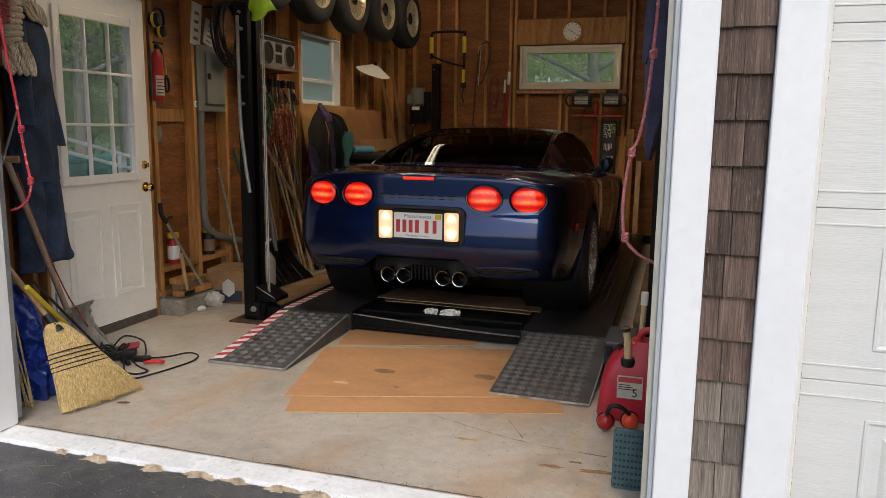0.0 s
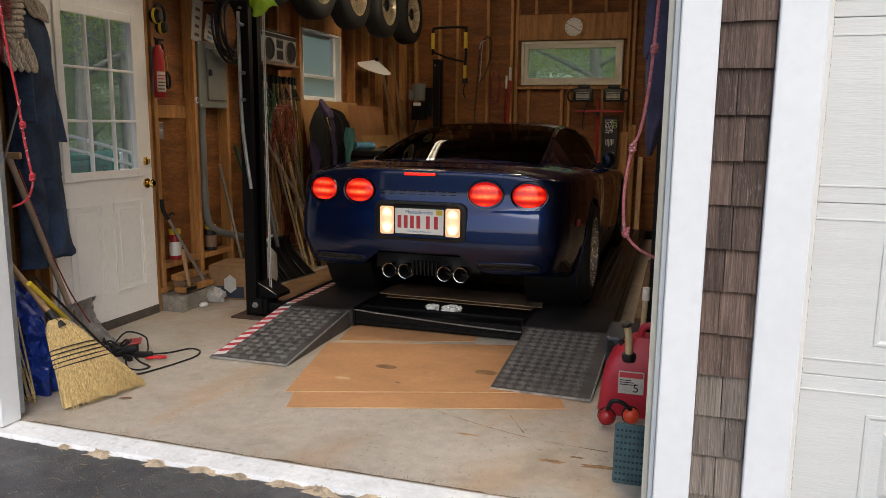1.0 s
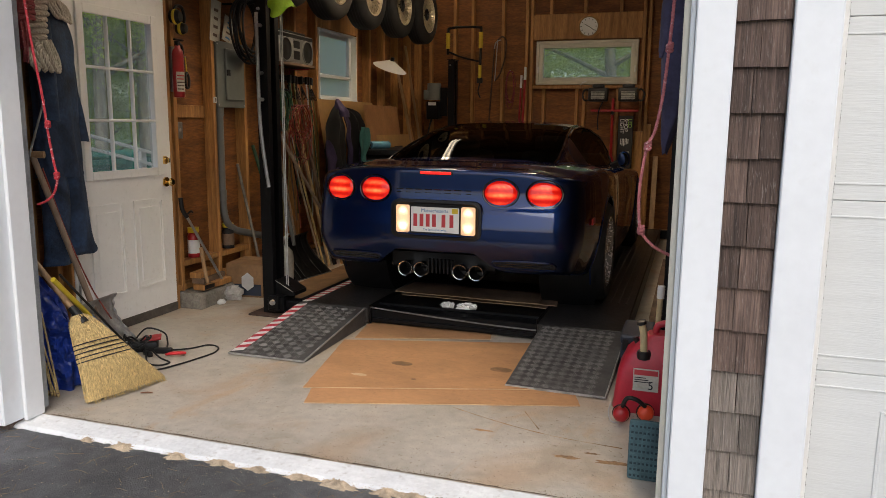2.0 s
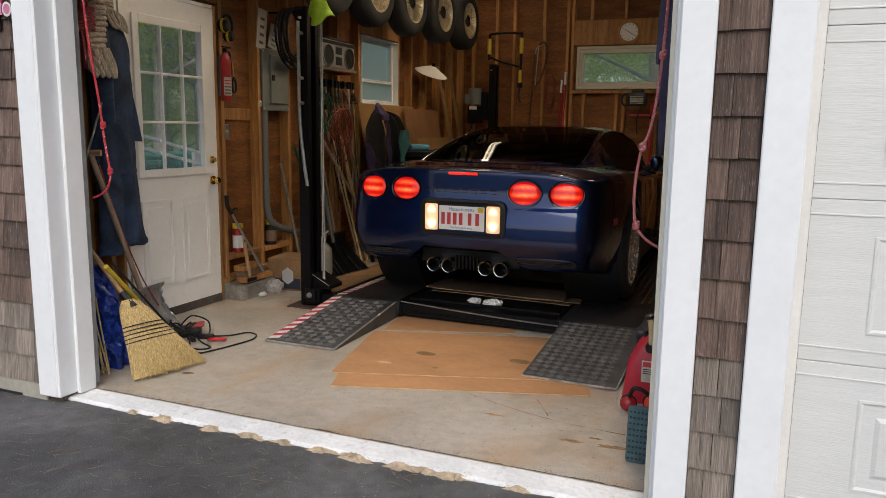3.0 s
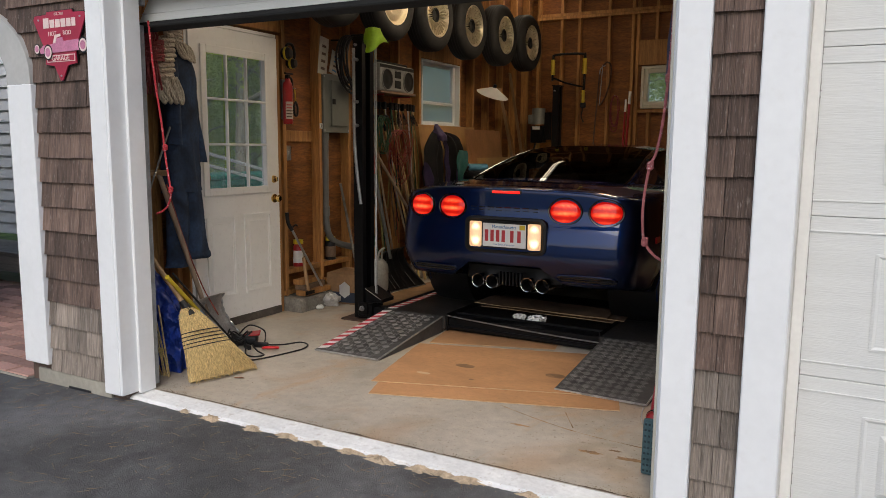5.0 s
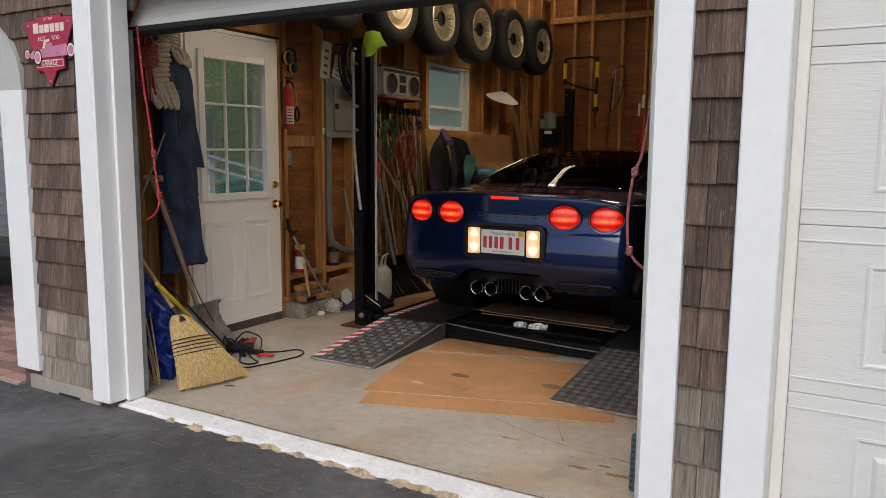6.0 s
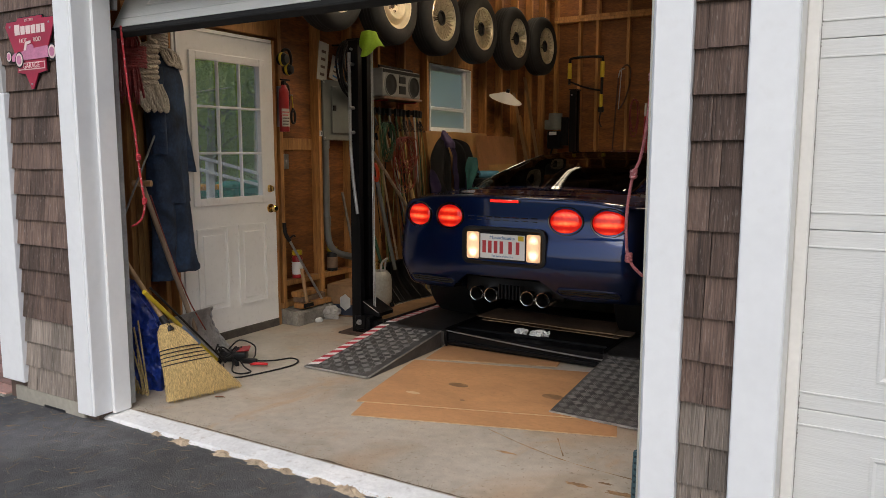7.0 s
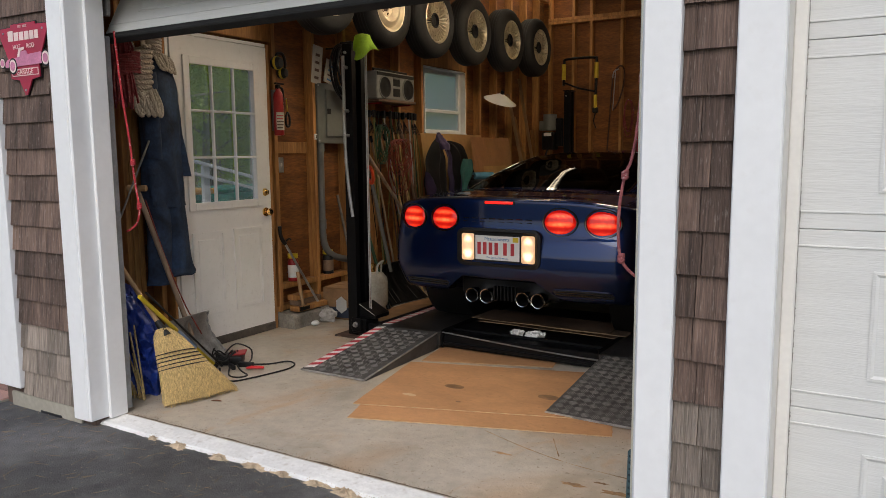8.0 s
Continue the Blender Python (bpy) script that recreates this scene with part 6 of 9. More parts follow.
tp = thing("tarpaulin", (-2.9, 2.85, 0), "crumpled blue tarpaulin stuffed upright in the corner", "tarpaulin")
bm = garment([(-3.06, 2.83, 0.58, 0.05, 0.06), (-3.03, 2.83, 0.50, 0.09, 0.08), (-2.98, 2.84, 0.36, 0.13, 0.10), (-2.93, 2.86, 0.2, 0.15, 0.11), (-2.91, 2.87, 0.06, 0.155, 0.115), (-2.91, 2.87, 0.004, 0.15, 0.115)], 9, 0.16, 110, 6, 14)
for v in bm.verts:
    k_ = min(1.0, v.co.z * 12)
    o_ = v.co.copy()
    v.co += 0.03 * noise.noise_vector(o_ * 6) * k_
    skew = Vector((o_.x * 5 + o_.z * 2.5, o_.y * 5 - o_.z * 3, o_.z * 3.2))
    ridge = abs(noise.noise(skew)) + 0.35 * abs(noise.noise(skew * 2.7 + Vector((5, 1, 2))))
    v.co += Vector((0.11, -0.06, 0)) * (0.30 - ridge) * k_
for v in bm.verts:
    k_ = min(1.0, v.co.z * 12)
    o_ = v.co.copy()
    crease = abs(noise.noise(o_ * 13 + Vector((3, 1, 7)))) + 0.5 * abs(noise.noise(Vector((o_.x * 20, o_.y * 20, o_.z * 9))))
    v.co += Vector((0.06, -0.05, 0.02)) * (0.25 - crease) * k_
part("folded_sheet", bm, M["tarp"], tp, smooth=35)
stk = random.Random(3)
for k in range(7):
    x, y = -2.83 + 0.013 * k, 2.70 + 0.008 * (k % 3)
    q = thing("garden_stake", (x, y, 0), "thin bamboo garden stake leaning in the corner", "stake", "bamboo stakes")
    part("cane", R((x, y, 0.003), (x - stk.uniform(0.10, 0.2), y + stk.uniform(0.01, 0.06), stk.uniform(0.22, 0.42)), 0.0045, 6), M["straw"], q)
    part("node", R((x - 0.006, y + 0.001, 0.018), (x - 0.008, y + 0.002, 0.022), 0.006, 6), M["handle_wood"], q)
q = thing("twine_ball", (-2.86, 2.73, 0), "yellow-green ball of twine on the floor", "twine")
bm = bmesh.new()
for k in range(7):
    tube(bm, [Vector((-2.93 + 0.045 * math.cos(a), 2.74 + 0.045 * math.sin(a), 0.012 + 0.017 * k)) for a in [j * math.tau / 16 for j in range(16)]], 0.010, 6, True)
part("turns", bm, M["yellow"], q, smooth=60)

# jump starter with cables
js = thing("battery_charger", (-2.92, 3.42, 0), "small red and black battery charger with its cables on the floor", "battery charger")
part("case", B(-0.085, 0.085, -0.055, 0.055, 0, 0.06, 0.014, pose(-2.90, 3.46, 0.0, 0, 0, 35), 2), M["black_plastic"], js, smooth=40)
part("face", B(-0.03, 0.075, -0.035, 0.04, 0.0, 0.012, 0.004, pose(-2.88, 3.48, 0.058, 8, -6, 35)), M["red_paint"], js, "red top panel")
M["clamp_red"] = mat("bright_red_plastic", (0.62, 0.02, 0.025), 0.4, var=0.12, scale=9)
jr = random.Random(21)
for k in range(4):
    cx_, cy_, r1, r2 = -2.90 + jr.uniform(-0.06, 0.10), 3.42 + jr.uniform(-0.05, 0.06), jr.uniform(0.05, 0.10), jr.uniform(0.04, 0.07)
    part("cable", T([(cx_ + r1 * math.cos(a), cy_ + r2 * math.sin(a), max(0.008, 0.045 + 0.03 * math.sin(a * 1.7 + k) + 0.012 * k)) for a in [k + j * 0.9 for j in range(8)]], 0.005), M["black_plastic"], js, smooth=60)
part("cable", T([(-2.97, 3.48, 0.05), (-2.95, 3.56, 0.10), (-2.86, 3.60, 0.07), (-2.80, 3.55, 0.03), (-2.73, 3.47, 0.02), (-2.66, 3.56, 0.006), (-2.60, 3.66, 0.006), (-2.52, 3.64, 0.006), (-2.48, 3.55, 0.006), (-2.50, 3.42, 0.006), (-2.54, 3.28, 0.006), (-2.59, 3.18, 0.006), (-2.70, 3.20, 0.006), (-2.82, 3.30, 0.02)], 0.005), M["black_plastic"], js, smooth=60)
part("cable", T([(-2.84, 3.40, 0.05), (-2.78, 3.34, 0.02), (-2.70, 3.26, 0.006), (-2.62, 3.25, 0.006), (-2.60, 3.31, 0.006), (-2.70, 3.36, 0.006), (-2.79, 3.41, 0.02)], 0.005), M["black_plastic"], js, smooth=60)
part("clamp", T([(-2.70, 3.41, 0.012), (-2.665, 3.40, 0.022), (-2.62, 3.42, 0.024), (-2.605, 3.45, 0.018), (-2.65, 3.455, 0.014), (-2.70, 3.43, 0.012)], 0.008), M["clamp_red"], js, "red cable clamp", 60)
part("clamp", B(-0.05, 0.05, -0.014, 0.014, 0, 0.034, 0.008, pose(-2.75, 3.45, 0.0, 0, 0, 20), 2), M["black_plastic"], js, "", True)
part("clamp", B(-0.04, 0.04, -0.012, 0.012, 0, 0.028, 0.006, pose(-2.80, 3.38, 0.0, 0, 0, -25), 2), M["black_plastic"], js, "", True)

# beside the door
mf = thing("ear_muffs", (-3.3, 4.46, 2.0), "yellow and black ear muffs hung on a nail", "ear muffs")
for dy, dz, r in ((-0.035, 0.02, 0.048), (0.02, -0.05, 0.04)):
    qq = pose(-3.31, 4.45 + dy, 1.975 + dz, 0, 90, 10)
    c = part("cup", L([(0, 0.05), (r * 0.7, 0.045), (r, 0.02), (r, 0.0), (r * 0.9, -0.02), (0, -0.02)], 20, qq), M["black_plastic"], mf, "black cup", True)
    part("cup_band", L([(r * 1.01, 0.022), (r * 1.06, 0.016), (r * 1.06, 0.008), (r * 1.01, 0.002)], 20, qq), M["yellow"], c, "yellow band", True)
part("headband", T([(-3.30, 4.40, 2.0), (-3.30, 4.42, 2.06), (-3.29, 4.47, 2.06), (-3.29, 4.495, 1.99), (-3.30, 4.48, 1.93)], 0.011), M["black_plastic"], mf, smooth=60)
fe = thing("fire_extinguisher", (-3.29, 4.435, 1.46), "red fire extinguisher with a white label hung beside the door", "fire extinguisher")
part("cylinder", L([(0, 0), (0.034, 0.002), (0.0375, 0.012), (0.0375, 0.285), (0.032, 0.312), (0.019, 0.326), (0.016, 0.345), (0, 0.345)], 28, Matrix.Translation((-3.285, 4.40, 1.462))), M["red_paint"], fe, smooth=True)
bm = bmesh.new()
grid(bm, [[(-3.285 + 0.0381 * math.cos(a), 4.40 + 0.0381 * math.sin(a), z) for a in [radians(-75 + 10 * k) for k in range(13)]] for z in (1.502, 1.632)])
part("label", bm, M["old_white"], fe, "white instruction label", True)
for k in range(5):
    bm = bmesh.new()
    grid(bm, [[(-3.285 + 0.0385 * math.cos(a), 4.40 + 0.0385 * math.sin(a), z) for a in [radians(-68 + 10 * q) for q in range(8 + k % 3)]] for z in (1.515 + 0.022 * k, 1.523 + 0.022 * k)])
    part("print_bar", bm, M["red_ink" if k > 2 else "faded_ink"], fe)
part("valve", B(-3.30, -3.27, 4.385, 4.415, 1.80, 1.835, 0.004), M["black_metal"], fe)
part("lever", B(-3.295, -3.275, 4.37, 4.46, 1.838, 1.850, 0.003, None), M["black_metal"], fe)
part("hose", T([(-3.285, 4.41, 1.82), (-3.285, 4.45, 1.80), (-3.285, 4.455, 1.70), (-3.285, 4.445, 1.6)], 0.009), M["black_plastic"], fe, smooth=60)
part("bracket", B(-3.345, -3.322, 4.385, 4.415, 1.5, 1.80, 0.002), M["galv"], fe)
cb = thing("key_ring", (-3.31, 4.53, 1.7), "black clip and keys hung from a nail", "keys")
part("nail", R((-3.431, 4.53, 1.742), (-3.318, 4.53, 1.742), 0.004, 6), M["galv"], cb)
part("strap", T([(-3.325, 4.53, 1.742), (-3.32, 4.53, 1.70), (-3.32, 4.535, 1.64)], 0.004), M["yellow"], cb)
part("clip", T([(-3.32, 4.535, 1.64), (-3.315, 4.51, 1.60), (-3.315, 4.515, 1.54), (-3.315, 4.545, 1.54), (-3.315, 4.55, 1.60), (-3.32, 4.535, 1.64)], 0.009), M["black_plastic"], cb, smooth=60)
sw = thing("light_switch", (-3.42, 4.48, 1.2), "galvanised switch box with one toggle", "light switch")
part("box", B(-3.43, -3.365, 4.455, 4.525, 1.185, 1.30, 0.004), M["galv"], sw)
part("toggle", B(-3.366, -3.352, 4.484, 4.494, 1.232, 1.256, 0.003), M["white_ink"], sw)
so = thing("socket", (-3.34, 4.876, 1.45), "small white socket on the stud", "socket")
part("plate", B(-3.345, -3.332, 4.862, 4.890, 1.44, 1.485, 0.002), M["white_ink"], so)
part("slot", B(-3.3325, -3.330, 4.872, 4.880, 1.45, 1.475), M["black_ink"], so)

pn = thing("breaker_panel", (-3.33, 5.05, 1.38), "grey enamel breaker panel with its door shut", "breaker panel")
part("box", B(-3.43, -3.335, 4.90, 5.245, 1.42, 1.885, 0.004), M["grey_box"], pn)
part("cover", B(-3.335, -3.322, 4.89, 5.25, 1.41, 1.892, 0.005), M["grey_box"], pn)
for y in (4.905, 5.235):
    for z in (1.43, 1.87):
        part("cover_screw", L([(0, 0.003), (0.006, 0.002), (0.007, 0)], 10, pose(-3.322, y, z, 0, 90, 0)), M["galv"], pn)
dr = part("panel_door", B(-3.322, -3.306, 4.985, 5.215, 1.465, 1.845, 0.005), M["grey_box"], pn)
part("latch", B(-3.307, -3.298, 4.99, 5.03, 1.645, 1.69, 0.003), M["black_plastic"], dr, "black latch")
cd = thing("conduit", (-3.36, 4.96, 0.2), "grey plastic conduit bending away from the panel", "conduit")
part("pipe", T([(-3.36, 4.955, 1.425), (-3.36, 4.955, 1.0), (-3.36, 4.955, 0.70), (-3.355, 4.985, 0.55), (-3.345, 5.08, 0.47), (-3.33, 5.25, 0.42), (-3.33, 5.5, 0.36)], 0.028, 14), M["pvc"], cd, smooth=60)
for z in (1.385, 0.75):
    part("coupling", R((-3.36, 4.955, z - 0.04), (-3.36, 4.955, z + 0.04), 0.033, 14), M["pvc"], cd, smooth=True)
for (yy, zz, w, h, tilt, lab, ink) in ((4.90, 2.03, 0.12, 0.30, -8, "old white licence plate, its characters blanked to bars", "faded_ink"), (5.06, 1.985, 0.13, 0.19, -16, "white decorated licence plate, its characters blanked to bars", "blue_ink")):
    lp2 = thing("old_plate", (-3.33, yy, zz), lab, "number plate")
    q = Matrix.Translation((-3.325, yy, zz)) @ pose(0, 0, 0, tilt, 0, 0)
    part("sheet", B(-0.002, 0.002, -w / 2, w / 2, -h / 2, h / 2, 0.001, q), M["old_white"], lp2)
    for k in range(4):
        part("bar", B(0.002, 0.0032, -w * 0.20, w * 0.22, -h * 0.38 + k * h * 0.2, -h * 0.38 + k * h * 0.2 + h * 0.07, 0, q), M[ink if k != 1 else "faded_ink"], lp2)

# low clutter by the kerb
KZ = 0.118
rnd = random.Random(12)
for k, (y, ln_, z, x) in enumerate(((4.45, 0.34, KZ, -3.24), (4.47, 0.30, KZ + 0.042, -3.26), (4.46, 0.24, KZ + 0.084, -3.27), (4.86, 0.5, KZ, -3.25), (4.84, 0.42, KZ + 0.042, -3.28))):
    part("block", B(-0.045, 0.045, 0, ln_, 0, 0.040, 0.003, pose(x, y, z, 0, 0, rnd.uniform(-14, 14))), M["handle_dark" if k % 2 else "stud"], thing("lumber_offcut", (x, y, z), "short pine offcut stacked on the concrete kerb", "lumber", "lumber offcuts"))


def bottle(x, y, z, r, h, body, cap, label_mat, lab):
    t = thing("bottle", (x, y, z), lab, "bottle")
    part("body", L([(0, 0), (r, 0.004), (r, h * 0.72), (r * 0.7, h * 0.84), (r * 0.55, h * 0.86), (r * 0.55, h * 0.9), (0, h * 0.9)], 20, Matrix.Translation((x, y, z))), M[body], t, smooth=True)
    part("cap", L([(r * 0.98 if cap == "yellow" else r * 0.6, h * 0.84), (r * 0.98 if cap == "yellow" else r * 0.6, h), (0, h)], 20, Matrix.Translation((x, y, z))), M[cap], t, smooth=True)
    part("label", L([(r * 1.015, h * 0.15), (r * 1.015, h * 0.6)], 20, Matrix.Translation((x, y, z))), M[label_mat], t, "printed label", True)


plank("blocking", XS, SX - 0.002, 4.446, 4.855, 0.285, 0.325, wall_w)
plank("blocking", XS, SX - 0.002, 4.90, 5.262, 0.285, 0.325, wall_w)
bottle(-3.375, 4.60, 0.325, 0.042, 0.22, "red_paint", "yellow", "white_ink", "red canister with a yellow lid on the blocking")
bottle(-3.375, 5.03, 0.325, 0.045, 0.20, "black_plastic", "yellow", "handle_dark", "black bottle with a yellow cap on the blocking")
gt = thing("reaching_grabber", (-3.25, 4.6, 0.1), "silver litter grabber with a black pistol grip leaning on the wall", "grabber tool")
part("shaft", R((-3.30, 4.44, 0.64), (-3.20, 4.76, 0.05), 0.010, 10), M["galv"], gt, smooth=True)
part("grip", T([(-3.30, 4.44, 0.64), (-3.315, 4.41, 0.70), (-3.32, 4.405, 0.78)], 0.016), M["black_plastic"], gt, smooth=60)
part("trigger", T([(-3.30, 4.44, 0.66), (-3.29, 4.47, 0.68), (-3.29, 4.49, 0.67)], 0.007), M["black_plastic"], gt, smooth=60)
part("jaw", T([(-3.20, 4.76, 0.06), (-3.17, 4.80, 0.05), (-3.17, 4.80, 0.008)], 0.007), M["black_plastic"], gt)
part("jaw", T([(-3.20, 4.76, 0.06), (-3.21, 4.82, 0.05), (-3.20, 4.83, 0.008)], 0.007), M["black_plastic"], gt)
hm = thing("hammer", (-3.25, 4.5, 0.12), "short hammer with a pale wooden handle standing on its head", "hammer")
part("handle", R((-3.215, 4.52, 0.145), (-3.24, 4.50, 0.42), 0.015, 10, 0.013), M["handle_wood"], hm, smooth=True)
part("head", B(-3.24, -3.19, 4.46, 4.58, 0.118, 0.158, 0.008), M["black_metal"], hm)
M["bag"] = mat("dusty_plastic_film", (0.48, 0.46, 0.43), 0.5, var=0.2, scale=14)
bg = thing("plastic_bag", (-3.15, 4.72, 0), "crumpled white plastic bag on the floor", "plastic bag")
bm = bmesh.new()
bmesh.ops.create_icosphere(bm, subdivisions=3, radius=1.0)
for v in bm.verts:
    d = v.co.copy()
    v.co = Vector((-3.14 + d.x * 0.075, 4.72 + d.y * 0.06, 0.05 + d.z * 0.055)) + 0.03 * noise.noise_vector(d * 2.6)
    v.co.z = max(0.001, v.co.z)
part("film", bm, M["bag"], bg, smooth=25)
bm = bmesh.new()
bmesh.ops.create_icosphere(bm, subdivisions=2, radius=1.0)
for v in bm.verts:
    v.co = Vector((-3.13, 4.56, 0.02)) + Vector((v.co.x * 0.03, v.co.y * 0.035, v.co.z * 0.02)) + 0.006 * noise.noise_vector(v.co * 3)
    v.co.z = max(0.0, v.co.z)
solid("pebble", bm, M["plate_white"], "small pale lump of plaster on the floor", "debris", smooth=60)
M["navy_print"] = mat("navy_print", (0.02, 0.03, 0.055), 0.6, var=0.1, scale=9)
cn = thing("carton", (-3.12, 4.95, 0), "brown cardboard carton with a white and blue printed end", "carton")
q = pose(-3.13, 4.98, 0.0, 0, 0, 8)
part("box", B(-0.14, 0.15, -0.16, 0.16, 0, 0.25, 0.003, q), M["carton"], cn)
part("blue_band", B(-0.10, 0.135, -0.163, -0.1602, 0.015, 0.10, 0, q), M["navy_print"], cn, "dark blue printed band")
bm = bmesh.new()
vs = [bm.verts.new(q @ Vector((0.03 + 0.055 * math.cos(a), -0.1645, 0.12 + 0.07 * math.sin(a)))) for a in [radians(30 + 60 * k) for k in range(6)]]
bm.faces.new(vs)
bmesh.ops.solidify(bm, geom=bm.faces[:], thickness=0.001)
part("printed_hexagon", bm, M["white_ink"], cn, "white printed hexagon")
part("flap", B(-0.14, 0.15, -0.16, -0.005, 0.2505, 0.2535, 0.001, q), M["carton"], cn)
part("flap", B(-0.14, 0.15, 0.005, 0.16, 0.2505, 0.2535, 0.001, q), M["carton"], cn)
tk = thing("propane_tank", (-3.05, 5.22, 0), "dirty white propane tank with a round collar", "gas tank")
q = Matrix.Translation((-3.05, 5.22, 0))
part("vessel", L([(0, 0.03), (0.09, 0.032), (0.118, 0.06), (0.124, 0.10), (0.124, 0.24), (0.118, 0.285), (0.085, 0.325), (0, 0.34)], 32, q), M["tank"], tk, smooth=True)
part("foot_ring", L([(0.085, 0.0), (0.09, 0.0), (0.098, 0.05), (0.093, 0.05)], 28, q), M["tank"], tk, smooth=True)
for a0 in (20, 200):
    part("collar_guard", T([(-3.05 + 0.08 * math.cos(radians(a0 - 50)), 5.22 + 0.08 * math.sin(radians(a0 - 50)), 0.31), (-3.05 + 0.085 * math.cos(radians(a0 - 45)), 5.22 + 0.085 * math.sin(radians(a0 - 45)), 0.40), (-3.05 + 0.09 * math.cos(radians(a0)), 5.22 + 0.09 * math.sin(radians(a0)), 0.43), (-3.05 + 0.085 * math.cos(radians(a0 + 45)), 5.22 + 0.085 * math.sin(radians(a0 + 45)), 0.40), (-3.05 + 0.08 * math.cos(radians(a0 + 50)), 5.22 + 0.08 * math.sin(radians(a0 + 50)), 0.31)], 0.009, 6), M["tank"], tk, smooth=60)
part("valve", L([(0, 0.33), (0.018, 0.33), (0.018, 0.385), (0.028, 0.385), (0.028, 0.405), (0, 0.405)], 14, q), M["brass"], tk, smooth=True)
ls = thing("trim_strip", (-3.3, 5.15, 0.1), "pale grey wooden strip leaning against the wall", "wood strip")
part("strip", R((-3.17, 5.17, 0.125), (-3.335, 5.13, 0.98), 0.012, 4), M["deck"], ls)
part("cut_end", R((-3.3345, 5.13, 0.978), (-3.3355, 5.13, 0.984), 0.0125, 4), M["handle_wood"], ls)

# on the near lift post
hs = thing("air_hose", (-3.24, 5.1, 2.2), "black air hose coiled and hung on the wall above the panel", "hose")
bm = bmesh.new()
wind = []
for k in range(8):
    ra, rb = 0.165 - 0.012 * (k % 3), 0.235 - 0.014 * ((k + 1) % 4)
    wind += [Vector((-3.26 + 0.013 * k + 0.008 * math.sin(2 * a + k), 5.155 + ra * math.cos(a) + 0.006 * math.sin(k * 3), 1.98 + rb * math.sin(a) + 0.014 * ((k + 1) % 4))) for a in [j * math.tau / 36 for j in range(36)]]
tube(bm, wind, 0.0095, 8)
part("coil", bm, M["black_plastic"], hs, smooth=60)
part("hook", T([(-3.43, 5.15, 2.19), (-3.30, 5.15, 2.185), (-3.16, 5.15, 2.19), (-3.13, 5.15, 2.215)], 0.008), M["black_metal"], hs)
rg = thing("hivis_cloth", (-2.5, 4.45, 2.1), "lime-green high-visibility cloth draped over the post top", "cloth")
bm = bmesh.new()
rows = []
for j in range(15):
    v = j / 14
    row = []
    for i in range(17):
        u = i / 16
        ang = (u - 0.45) * 3.0
        rad = 0.056 + 0.032 * v + 0.018 * v * math.sin(11 * u + 3 * v)
        drop = 0.15 * v ** 1.1 * (0.74 + 0.26 * math.cos((u - 0.45) * 7))
        row.append(Vector((-2.545 + rad * math.sin(ang) + 0.02 * v, 4.47 - rad * math.cos(ang), 2.135 - drop - 0.03 * v)))
    rows.append(row)
rows.insert(0, [Vector((-2.545 + 0.02 * math.sin(i), 4.46 + 0.02 * math.cos(i), 2.145)) for i in range(17)])
grid(bm, rows)
bmesh.ops.solidify(bm, geom=bm.faces[:], thickness=0.004)
part("folded_cloth", bm, M["hivis"], rg, smooth=50)

# radio and its shelf
sf = thing("radio_shelf", (-3.25, 5.8, 1.75), "narrow wooden shelf on red brackets", "shelf")
part("board", B(-3.34, -3.12, 5.45, 6.04, 1.767, 1.788, 0.003), M["handle_dark"], sf)
for y in (5.52, 5.97):
    part("bracket", T([(-3.34, y, 1.64), (-3.335, y, 1.755), (-3.14, y, 1.757)], 0.007, 6, 0), M["red_paint"], sf, "red bracket")
bb = thing("boombox", (-3.2, 5.8, 1.79), "silver portable radio cassette player with two black speakers", "boombox")
q = Matrix.Translation((-3.195, 5.735, 1.789)) @ pose(0, 0, 0, 0, 0, 2)
part("case", B(-0.065, 0.065, -0.305, 0.305, 0, 0.235, 0.012, q, 2), M["silver"], bb)
part("top_trim", B(-0.06, 0.067, -0.30, 0.30, 0.196, 0.226, 0.003, q), M["black_plastic"], bb, "black tuner strip")
for y in (-0.19, 0.19):
    sp = part("speaker", L([(0, 0.010), (0.03, 0.012), (0.075, 0.004), (0.086, 0.008), (0.090, 0.0)], 28, q @ Matrix.Translation((0.065, y, 0.10)) @ pose(0, 0, 0, 0, 90, 0)), M["black_plastic"], bb, "round black speaker grille", True)
    part("speaker_ring", L([(0.089, 0.0), (0.0895, 0.010), (0.095, 0.010), (0.097, 0.0)], 28, q @ Matrix.Translation((0.065, y, 0.10)) @ pose(0, 0, 0, 0, 90, 0)), M["silver"], sp, "", True)
part("cassette_door", B(0.064, 0.069, -0.055, 0.055, 0.03, 0.10, 0.003, q), M["black_plastic"], bb, "black cassette door")
part("meter", B(0.064, 0.069, -0.055, 0.055, 0.12, 0.18, 0.003, q), M["black_plastic"], bb, "dark level meter")
for k in range(6):
    part("key", B(0.064, 0.074, -0.054 + 0.0185 * k, -0.04 + 0.0185 * k, 0.183, 0.193, 0.001, q), M["silver"], bb)
part("carry_handle", T([q @ Vector((0, -0.27, 0.21)), q @ Vector((0, -0.27, 0.255)), q @ Vector((0, 0.27, 0.255)), q @ Vector((0, 0.27, 0.21))], 0.010, 8, 0), M["black_plastic"], bb)

